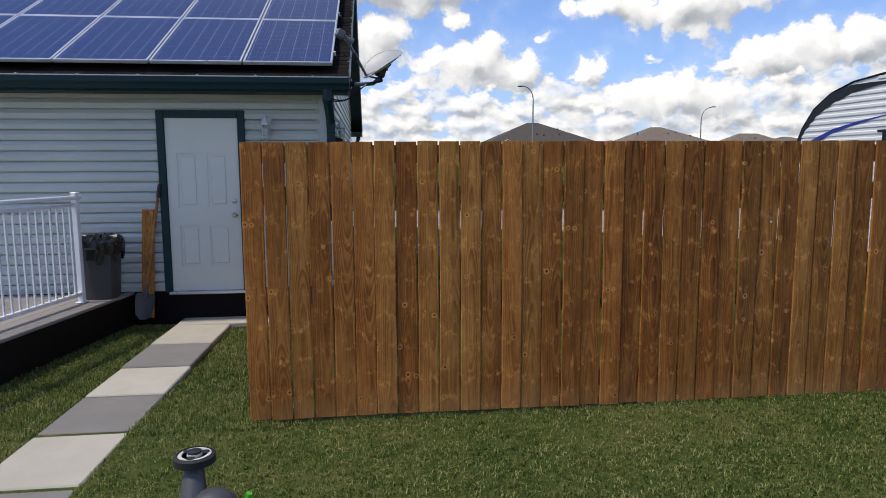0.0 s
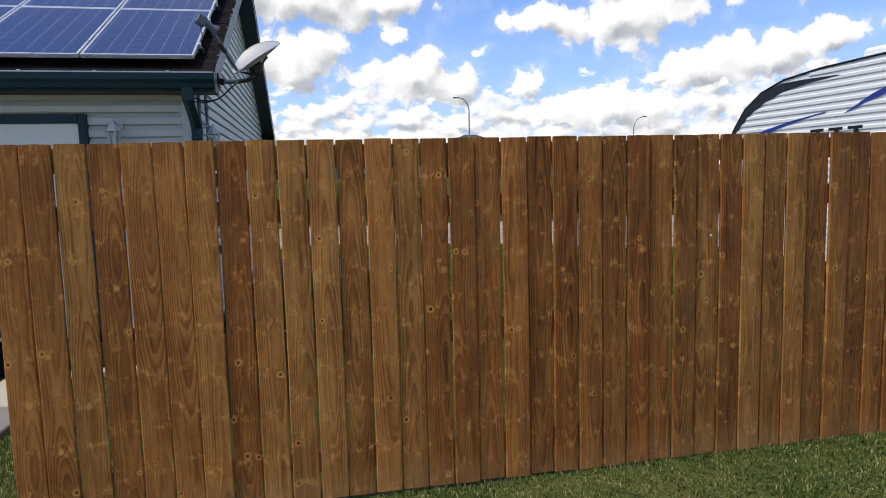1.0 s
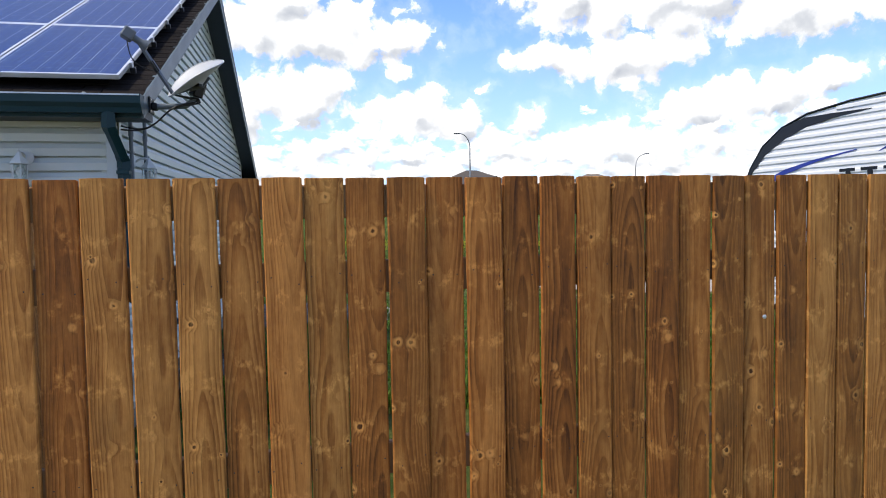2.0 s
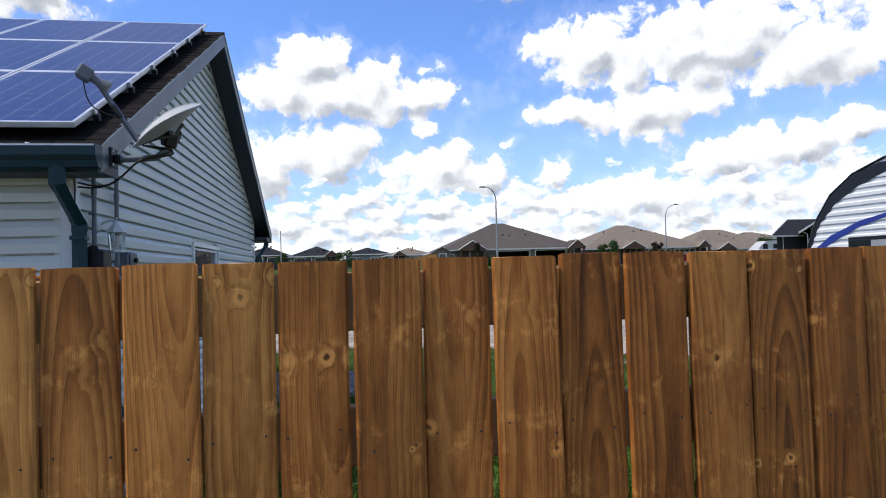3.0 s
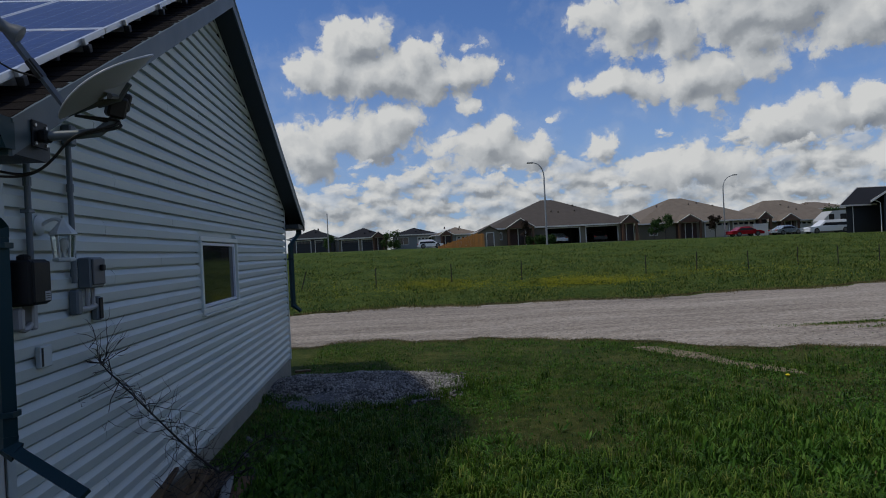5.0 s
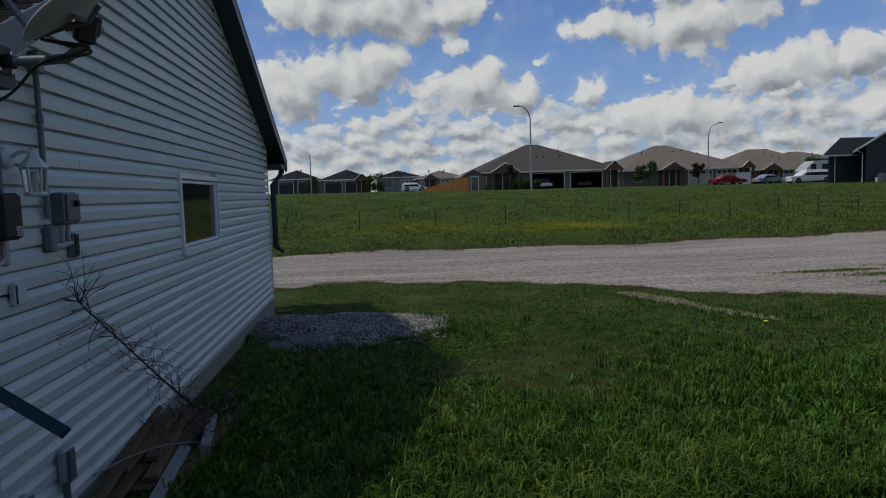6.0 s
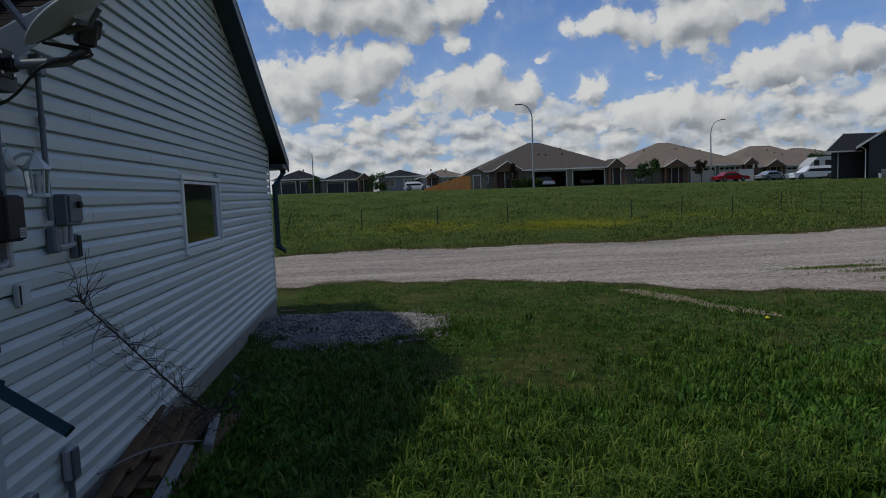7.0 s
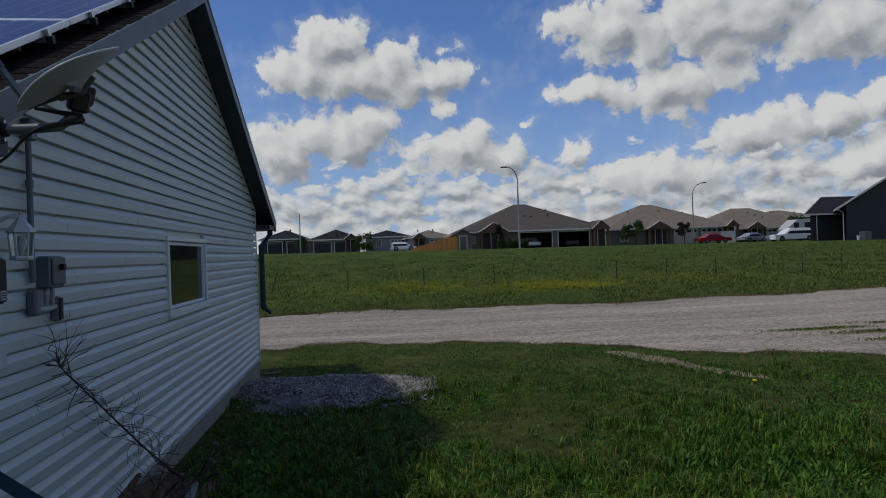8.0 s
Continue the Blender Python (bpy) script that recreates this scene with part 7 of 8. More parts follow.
# ---- the trailer behind the fence ----
def trailer():
    t = thing("travel_trailer", (7.83, 11.2, -0.28), "white ribbed travel trailer with black and blue swooshes", "travel trailer", turn=8.0)
    # local: the nose at y = 0, the side wall at x = 0 facing -x, the body runs to -y
    H = 3.36
    side = [(-6.6, 0.55), (0.0, 0.55), (0.06, 0.9), (0.06, 1.9), (0.0, 2.25), (-0.14, 2.58), (-0.38, 2.90), (-0.72, 3.13), (-1.15, 3.27), (-1.8, 3.34), (-3.0, H + 0.02), (-6.6, H + 0.02)]
    part("body", Shape().prism(side, lambda u, v, w_: (w_, u, v), 0.0, 2.4), RV_WHITE, t)

    def front_y(z):
        for (y0, z0), (y1, z1) in zip(side[1:], side[2:]):
            if z0 <= z <= z1:
                return y0 + (y1 - y0) * (z - z0) / max(z1 - z0, 1e-6)
        return -6.6
    z = 0.62
    while z < H - 0.02:
        y = front_y(z + 0.07) - 0.035
        part("skin_rib", Shape().prism([(0.0, z), (-0.012, z + 0.012), (-0.012, z + 0.050), (0.0, z + 0.066)], lambda u, v, w_: (u, w_, v), -6.55, y), RV_WHITE, t)
        z += 0.105
    edge = [(u, v) for u, v in side[1:]]
    part("edge_moulding", Shape().tube([(-0.006, u, v) for u, v in edge], 0.016, 6), RV_BLACK, t, "black corner moulding")

    def swoosh(name, upper, lower, mat, label):
        n = len(upper)
        v = [(o, u, w_) for o in (-0.0155, -0.004) for row in (upper, lower) for u, w_ in row]
        f = []
        for i in range(n - 1):
            f += [(i, i + 1, n + i + 1, n + i), (2 * n + i, 3 * n + i, 3 * n + i + 1, 2 * n + i + 1), (i, 2 * n + i, 2 * n + i + 1, i + 1), (n + i, n + i + 1, 3 * n + i + 1, 3 * n + i)]
        s = Shape().put(v, f)
        part(name, s, mat, t, label)

    swoosh("nose_cap", [(-0.005, 2.20), (-0.14, 2.56), (-0.38, 2.88), (-0.72, 3.12), (-1.10, 3.22), (-1.5, 3.22), (-2.1, 3.20)], [(-0.02, 2.17), (-0.18, 2.51), (-0.45, 2.78), (-0.80, 2.97), (-1.15, 3.09), (-1.55, 3.15), (-2.1, 3.19)], RV_BLACK, "black nose graphic")
    swoosh("lower_stripe", [(0.0, 2.12), (-0.35, 2.36), (-0.8, 2.53), (-1.3, 2.63), (-1.9, 2.71)], [(0.0, 2.00), (-0.35, 2.26), (-0.8, 2.46), (-1.3, 2.59), (-1.9, 2.70)], RV_BLUE, "dark blue swoosh")
    swoosh("upper_stripe", [(-2.2, 2.66), (-2.6, 2.87), (-3.0, 3.02), (-3.5, 3.14), (-4.4, 3.26)], [(-2.2, 2.65), (-2.6, 2.80), (-3.0, 2.91), (-3.5, 3.03), (-4.4, 3.17)], RV_BLUE, "dark blue swoosh")
    swoosh("accent_stripe", [(-2.9, 2.84), (-3.4, 3.02), (-3.9, 3.14), (-4.6, 3.25)], [(-2.9, 2.83), (-3.4, 2.97), (-3.9, 3.08), (-4.6, 3.20)], RV_BLACK, "black pin stripe")
    # the maker's lettering as plain strokes
    for i in range(3):
        y = -1.62 - 0.30 * i
        part("lettering_bar", Shape().box(-0.0158, -0.006, y - 0.20, y - 0.13, 2.24, 2.47).box(-0.0156, -0.0061, y - 0.26, y - 0.04, 2.43, 2.47), RV_BLACK, t, "dark block lettering, shown as plain bars")
    part("vent_cover", Shape().box(-0.05, -0.004, -3.46, -3.10, 2.61, 2.77, 0.012), BLACK, t, "black vent cover")

    def win(y0, y1, z0, z1):
        w_ = part("window", Shape().box(-0.022, -0.002, y0, y1, z0, z1, 0.01), RV_BLACK, t, "black-framed window")
        part("pane", Shape().box(-0.028, -0.020, y0 + 0.04, y1 - 0.04, z0 + 0.04, z1 - 0.04, 0.004), WINDOW_DARK, w_)
        part("blind", Shape().box(-0.031, -0.0285, y0 + 0.05, y0 + (y1 - y0) * 0.55, z0 + 0.05, z1 - 0.05), LIGHT_PLASTIC, w_)
    win(-1.35, -0.62, 1.64, 2.33)
    win(-4.7, -3.5, 1.75, 2.42)
    part("roof_vent", Shape().box(0.2, 0.9, -3.15, -2.25, H - 0.06, H + 0.17, 0.05), RV_WHITE, t)
    part("roof_unit", Shape().box(0.7, 1.7, -4.6, -3.7, H, H + 0.28, 0.06), RV_WHITE, t)
    for y in (-3.4, -4.3):
        wl = part("wheel", Shape().lathe([(0.20, 0.0), (0.34, 0.01), (0.35, 0.10), (0.34, 0.20), (0.2, 0.21)], (0.05, y, 0.35), 24, pose(0, 0, 0, 0, 90, 0).to_3x3()), TYRE, t, "", True)
        part("rim", Shape().lathe([(0.20, -0.004), (0.19, 0.008), (0.05, 0.02)], (0.05, y, 0.35), 16, pose(0, 0, 0, 0, 90, 0).to_3x3()), ALU, wl)
    part("frame_rail", Shape().box(0.3, 0.4, -6.5, 0.0, 0.42, 0.549).box(2.0, 2.1, -6.5, 0.0, 0.42, 0.549), BLACK, t)
    part("jack", Shape().tube([(1.2, -0.1, 0.0), (1.2, -0.1, 0.549)], 0.03, 8), BLACK, t)
    part("leg", Shape().box(0.3, 0.38, -6.3, -6.22, 0.0, 0.55).box(2.0, 2.08, -6.3, -6.22, 0.0, 0.55), BLACK, t)


trailer()


# ---- the far street: lamps, houses, cars, trees ----
def street_lamp(x, y, h, reach, turn, base_z=None):
    z = float(lie(x, y)) if base_z is None else base_z
    ob = thing("street_lamp", (x, y, z), "tall grey street lamp with a curved arm", "street lamp", "street lamps", turn=turn)
    part("pole", Shape().tube([(0, 0, -0.3), (0, 0, h * 0.5), (0, 0, h - 1.9)], [0.10, 0.085, 0.07], 10), POLE, ob, "", True)
    part("arm", Shape().tube(bezier([(0, 0, h - 1.9), (0.05, 0, h - 1.1), (-reach * 0.25, 0, h - 0.35), (-reach * 0.65, 0, h - 0.05), (-reach, 0, h)], 16), [0.07 - 0.002 * i for i in range(17)], 8), POLE, ob, "", True)
    part("lamp_head", Shape().box(-reach - 0.55, -reach + 0.1, -0.14, 0.14, h - 0.07, h + 0.05, 0.05), GREY_PLASTIC, ob)
    part("base_plate", Shape().box(-0.2, 0.2, -0.2, 0.2, -0.1, 0.05), POLE, ob)
    return ob


street_lamp(16.9, 67.0, 8.1, 1.1, 0)
street_lamp(44.7, 85.0, 8.0, -1.9, 0)
pole = thing("light_pole", (-7.0, 95.0, float(lie(-7.0, 95.0))), "slim bare light pole", "pole")
part("pole", Shape().tube([(0, 0, -0.2), (0, 0, 5.2)], [0.09, 0.06], 8), POLE, pole)
part("tip", Shape().tube([(0, 0, 5.2), (0, 0, 5.4)], [0.08, 0.05], 8), POLE, pole)


def hip_roof(s, x0, x1, y0, y1, z, rise, over=0.5):
    """A hipped roof with its ridge along the longer way."""
    x0, x1, y0, y1 = x0 - over, x1 + over, y0 - over, y1 + over
    if x1 - x0 > y1 - y0:
        h, my = (y1 - y0) / 2, (y0 + y1) / 2
        r0, r1 = (x0 + h, my, z + rise), (x1 - h, my, z + rise)
        p = [(x0, y0, z), (x1, y0, z), (x1, y1, z), (x0, y1, z), r0, r1]
        f = [(0, 1, 5, 4), (2, 3, 4, 5), (3, 0, 4), (1, 2, 5), (0, 3, 2, 1)]
    else:
        h, mx = (x1 - x0) / 2, (x0 + x1) / 2
        r0, r1 = (mx, y0 + h, z + rise), (mx, y1 - h, z + rise)
        p = [(x0, y0, z), (x1, y0, z), (x1, y1, z), (x0, y1, z), r0, r1]
        f = [(0, 1, 4), (1, 2, 5, 4), (2, 3, 5), (3, 0, 4, 5), (0, 3, 2, 1)]
    return s.put(p, f)


def house(name, x, y, wdt, dep, wall_h, rise, wall_mat, roof_mat, label, bays=(), porches=(), windows=(), turn=0.0, door_mat=None):
    """A bungalow seen from the street side: hipped roof, garage bays, gabled porches, windows; all by local x from its left end."""
    z = float(lie(x + wdt / 2, y))
    door_mat = door_mat or HOUSE_TRIM
    ob = thing(name, (x, y, z), label, "house", turn=turn)
    # the front wall stands round its openings
    cuts = sorted([(a, b, 0.0, h) for a, b, h, o in bays] + [(a, b, c, d) for a, b, c, d in windows])
    u, T = 0.0, 0.25
    pieces = []
    for a, b, c, d in cuts:
        if a > u:
            pieces.append((u, a, -0.6, wall_h))
        pieces.append((a, b, d, wall_h))
        if c > 0:
            pieces.append((a, b, -0.6, c))
        u = b
    pieces.append((u, wdt, -0.6, wall_h))
    for a, b, c, d in pieces:
        part("wall_section", Shape().box(a, b, 0, T, c, d), wall_mat, ob)
    part("side_wall", Shape().box(0, T, T, dep, -0.6, wall_h), wall_mat, ob)
    part("side_wall", Shape().box(wdt - T, wdt, T, dep, -0.6, wall_h), wall_mat, ob)
    part("back_wall", Shape().box(T, wdt - T, dep - T, dep, -0.6, wall_h), wall_mat, ob)
    part("floor_slab", Shape().box(T, wdt - T, T, dep - T, -0.5, 0.0), CONCRETE, ob)
    rf = part("roof", hip_roof(Shape(), 0, wdt, 0, dep, wall_h, rise), roof_mat, ob)
    part("fascia", Shape().box(-0.5, wdt + 0.5, -0.53, -0.501, wall_h - 0.12, wall_h + 0.06).box(-0.53, -0.501, -0.5, dep + 0.5, wall_h - 0.12, wall_h + 0.06).box(wdt + 0.501, wdt + 0.53, -0.5, dep + 0.5, wall_h - 0.12, wall_h + 0.06), HOUSE_TRIM, ob)
    rr = random.Random(int(wdt * 100))
    for k in range(4):
        vx, vy = wdt * rr.uniform(0.25, 0.75), dep * rr.uniform(0.12, 0.4)
        vz = wall_h + rise * min((vy + 0.5) / (min(dep, wdt) / 2 + 0.5), 1)
        part("vent", Shape().box(vx - 0.11, vx + 0.11, vy - 0.11, vy + 0.11, vz - 0.15, vz + 0.20, 0.03), roof_mat, rf)
    for a, b, h, opened in bays:
        part("bay_trim", Shape().box(a - 0.12, a, -0.06, T, 0, h + 0.12).box(b, b + 0.12, -0.06, T, 0, h + 0.12).box(a, b, -0.06, T, h, h + 0.12), HOUSE_TRIM, ob)
        if not opened:
            n = 4
            gd = part("garage_door", Shape().box(a + 0.01, b - 0.01, 0.10, 0.14, 0.0, h - 0.01), door_mat, ob, "closed sectional garage door")
            for k in range(n):
                part("door_section", Shape().box(a + 0.03, b - 0.03, 0.07, 0.099, k * h / n + 0.02, (k + 1) * h / n - 0.02, 0.01), door_mat, gd)
            for k in range(4):
                q = (b - a) / 4
                part("door_pane", Shape().box(a + k * q + 0.12, a + (k + 1) * q - 0.12, 0.055, 0.068, h * 0.75 + 0.10, h - 0.12), WINDOW_DARK, gd)
        else:
            part("bay_back", Shape().box(a - 0.4, b + 0.4, 5.6, 5.7, 0, wall_h), DARK_ROOM, ob, "dark back wall of an open garage")
            part("stored_shelf", Shape().box(a + 0.2, a + 0.7, 4.6, 5.5, 0.0, 1.5, 0.02), DARK_ROOM, ob)
            part("stored_box", Shape().box(b - 1.2, b - 0.3, 5.0, 5.5, 0.0, 1.1, 0.02), DARK_ROOM, ob)
    for a, b, c, d in windows:
        wn = part("window", Shape().box(a - 0.09, a, -0.04, T, c - 0.09, d + 0.09).box(b, b + 0.09, -0.04, T, c - 0.09, d + 0.09).box(a, b, -0.04, T, d, d + 0.09).box(a, b, -0.04, T, c - 0.09, c), HOUSE_TRIM, ob)
        part("pane", Shape().box(a, b, 0.10, 0.12, c, d), WINDOW_DARK, wn)
        part("mullion", Shape().box((a + b) / 2 - 0.03, (a + b) / 2 + 0.03, 0.07, 0.099, c, d), HOUSE_TRIM, wn)
    for a, b, out_, gh in porches:
        # a gabled porch on timber posts
        mid = (a + b) / 2
        gz = wall_h - 0.05
        pr = Shape().put([(a - 0.3, -out_, gz), (b + 0.3, -out_, gz), (mid, -out_, gz + gh), (a - 0.3, 2.5, gz), (b + 0.3, 2.5, gz), (mid, 2.5, gz + gh)], [(0, 2, 5, 3), (1, 4, 5, 2), (0, 3, 4, 1), (3, 5, 4), (0, 1, 2)])
        pc = part("porch_roof", pr, roof_mat, ob)
        part("gable_face", Shape().put([(a, -out_ - 0.03, gz), (b, -out_ - 0.03, gz), (mid, -out_ - 0.03, gz + gh * 0.78), (a, -out_ - 0.002, gz), (b, -out_ - 0.002, gz), (mid, -out_ - 0.002, gz + gh * 0.78)], [(0, 1, 2), (5, 4, 3), (0, 3, 4, 1), (1, 4, 5, 2), (2, 5, 3, 0)]), TIMBER, pc)
        part("verge", Shape().tube([(a - 0.3, -out_ - 0.03, gz), (mid, -out_ - 0.03, gz + gh), (b + 0.3, -out_ - 0.03, gz)], 0.05, 4), HOUSE_TRIM, pc)
        part("porch_cladding", Shape().box(a + 0.1, b - 0.1, -0.05, -0.004, 0.0, gz - 0.02), PORCH_WALL, ob, "dark red-brown boarding under the porch")
        door = part("front_door", Shape().box(mid - 0.1, mid + 0.8, -0.10, -0.051, 0.0, min(2.05, gz - 0.1), 0.01), DOOR_DARK, ob, "dark panelled front door")
        part("door_casing", Shape().box(mid - 0.2, mid - 0.1, -0.11, -0.051, 0.0, min(2.13, gz - 0.03)).box(mid + 0.8, mid + 0.9, -0.11, -0.051, 0.0, min(2.13, gz - 0.03)), HOUSE_TRIM, door)
        for q in (a + 0.1, b - 0.1):
            part("porch_post", Shape().box(q - 0.13, q + 0.13, -out_ + 0.05, -out_ + 0.31, -0.6, gz), TIMBER, pc)
    return ob


house("tan_bungalow", 14.4, 86, 18.6, 17, 2.25, 4.0, WALL_TAN, ROOF_BROWN, "tan bungalow with a brown hipped roof and two open garage bays",
      [(7.1, 11.4, 1.95, True), (12.3, 16.4, 1.95, True)], [(1.9, 5.2, 1.4, 1.2), (16.7, 18.7, 1.2, 1.1)], [(0.5, 1.3, 0.9, 1.7), (3.0, 4.2, 0.3, 1.6)])
house("tan_bungalow", 36.0, 92, 18.4, 16.6, 2.3, 3.9, WALL_TAN, ROOF_TAN, "tan bungalow with a brown hipped roof and pale garage doors",
      [(9.6, 13.0, 2.05, False), (13.7, 16.8, 2.05, False)], [(5.2, 8.4, 1.4, 1.1), (16.9, 18.6, 1.3, 1.0)], [(1.6, 2.6, 0.7, 1.7)], door_mat=DOOR_TAN)
house("tan_bungalow", 55.2, 98, 16.3, 13, 2.1, 3.5, WALL_TAN, ROOF_TAN, "tan bungalow with a hipped roof behind parked cars",
      [(7.8, 11.0, 1.9, False)], [(4.6, 7.4, 1.4, 1.1)], [(1.5, 2.6, 0.7, 1.6)])
house("tan_bungalow", 84.5, 130, 12.0, 10, 4.9, 1.7, WALL_TAN, ROOF_TAN, "distant tan house behind the bungalows", windows=[(2, 3.5, 3, 4.2)])
house("dark_bungalow", -14.5, 110, 7.0, 9, 2.3, 1.6, WALL_DARK, ROOF_DARK, "dark bungalow with a low hipped roof", [(1.0, 3.2, 1.9, False), (4.0, 6.0, 1.9, False)], door_mat=WALL_DARK)
house("brown_bungalow", -6.4, 105, 7.4, 9, 2.0, 1.7, WALL_TAN, ROOF_DARK, "brown bungalow with a gabled entry and two garage doors", [(0.5, 3.0, 1.7, False), (3.6, 5.2, 1.7, False)], [(5.3, 7.0, 1.0, 0.9)], door_mat=WALL_DARK)
house("grey_bungalow", 2.0, 115, 7.4, 9, 2.4, 1.3, WALL_GREY, ROOF_DARK, "grey bungalow with white trim", [(4.2, 6.6, 1.9, False)], windows=[(0.8, 2.6, 0.8, 1.9)])
house("grey_bungalow", 8.6, 106, 7.0, 9, 2.0, 1.3, WALL_GREY, ROOF_TAN, "grey bungalow partly hidden by a shed", [(3.4, 6.0, 1.7, False)], [(0.8, 2.6, 0.8, 0.8)])


def dark_house():
    x, y = 50.0, 70.0
    z = 1.66
    ob = thing("charcoal_house", (x, y, z), "charcoal-sided house with a black roof and white rakes", "house")
    ez, rz = 2.94, 5.05
    part("wing_wall", Shape().prism([(0.2, 0.0), (9.0, 0.0), (12.0, 8.2), (9.6, 8.2)], lambda u, v, w_: (u, v, w_), -0.8, ez), WALL_DARK, ob)
    p = [(-0.75, -0.4, ez), (9.6, -0.4, ez), (13.0, 8.8, ez), (10.2, 8.8, ez), (4.75, 4.2, rz), (9.6, 4.2, rz)]
    part("wing_roof", Shape().put(p, [(0, 1, 5, 4), (2, 3, 4, 5), (3, 0, 4), (1, 2, 5), (0, 3, 2, 1)]), ROOF_DARK, ob)
    part("wing_fascia", Shape().box(-0.78, 3.4, -0.44, -0.401, ez - 0.12, ez + 0.05), HOUSE_TRIM, ob, "white eave board")
    part("hip_cap", Shape().tube([(-0.75, -0.4, ez + 0.05), (4.75, 4.2, rz + 0.03), (9.6, 4.2, rz + 0.03)], 0.05, 5), HOUSE_TRIM, ob, "pale hip and ridge line")
    k, px_, pz_ = 0.54, 8.0, 7.35                       # the front gable: slope, half span, peak
    foot = pz_ - k * px_
    main = [(1.35, -0.9), (1.35, foot + 0.62), (px_, pz_ - 0.12), (14.7, foot + 0.62), (14.7, -0.9)]
    along = lambda u, v, w_: (u + 0.76 * (w_ + 4.0), w_, v)        # the gable wing runs back at a slant
    part("gable_wall", Shape().prism(main, along, -3.5, 3.5), WALL_DARK, ob)
    for a, b in (((-0.1, foot - 0.05), (px_, pz_)), ((px_, pz_), (16.1, foot - 0.05))):
        part("roof_slope", Shape().prism([a, b, (b[0], b[1] + 0.2), (a[0], a[1] + 0.2)], along, -4.0, 3.9), ROOF_DARK, ob)
        part("rake_board", Shape().prism([(a[0], a[1] - 0.02), (b[0], b[1] - 0.02), (b[0], b[1] + 0.2), (a[0], a[1] + 0.2)], lambda u, v, w_: (u, w_, v), -4.05, -4.001), HOUSE_TRIM, ob, "white rake board")
    part("downspout", Shape().tube([(0.55, -3.65, foot + 0.2), (1.28, -3.58, foot - 0.1), (1.28, -3.58, -0.3)], 0.06, 4), HOUSE_TRIM, ob)
    part("downspout", Shape().tube([(0.9, -0.1, ez - 0.1), (0.9, -0.1, 0.0)], 0.05, 4), HOUSE_TRIM, ob)
    part("base_course", Shape().box(1.3, 14.75, -3.56, -3.501, -0.9, -0.1), CONCRETE, ob)
    u = thing("heat_pump", (52.7, 65.2, float(lie(52.7, 65.2))), "grey outdoor cooling unit beside a house", "cooling unit")
    part("case", Shape().box(-0.4, 0.4, -0.4, 0.4, 0.0, 0.85, 0.05), GREY_PLASTIC, u)
    part("fan_guard", Shape().lathe([(0.33, 0.85), (0.33, 0.88), (0.05, 0.89)], (0, 0, 0), 16), BLACK, u)
    for i, xx in enumerate((51.9,)):
        b = thing("white_tub", (xx, 65.2, float(lie(xx, 65.2))), "white tub beside the charcoal house", "tub")
        part("body", Shape().lathe([(0.12, 0.0), (0.15, 0.38), (0.17, 0.40), (0.16, 0.43)], (0, 0, 0), 14), HOUSE_TRIM, b, "", True)
        part("lid", Shape().lathe([(0.17, 0.431), (0.17, 0.45), (0.05, 0.46)], (0, 0, 0), 14), HOUSE_TRIM, b)


dark_house()


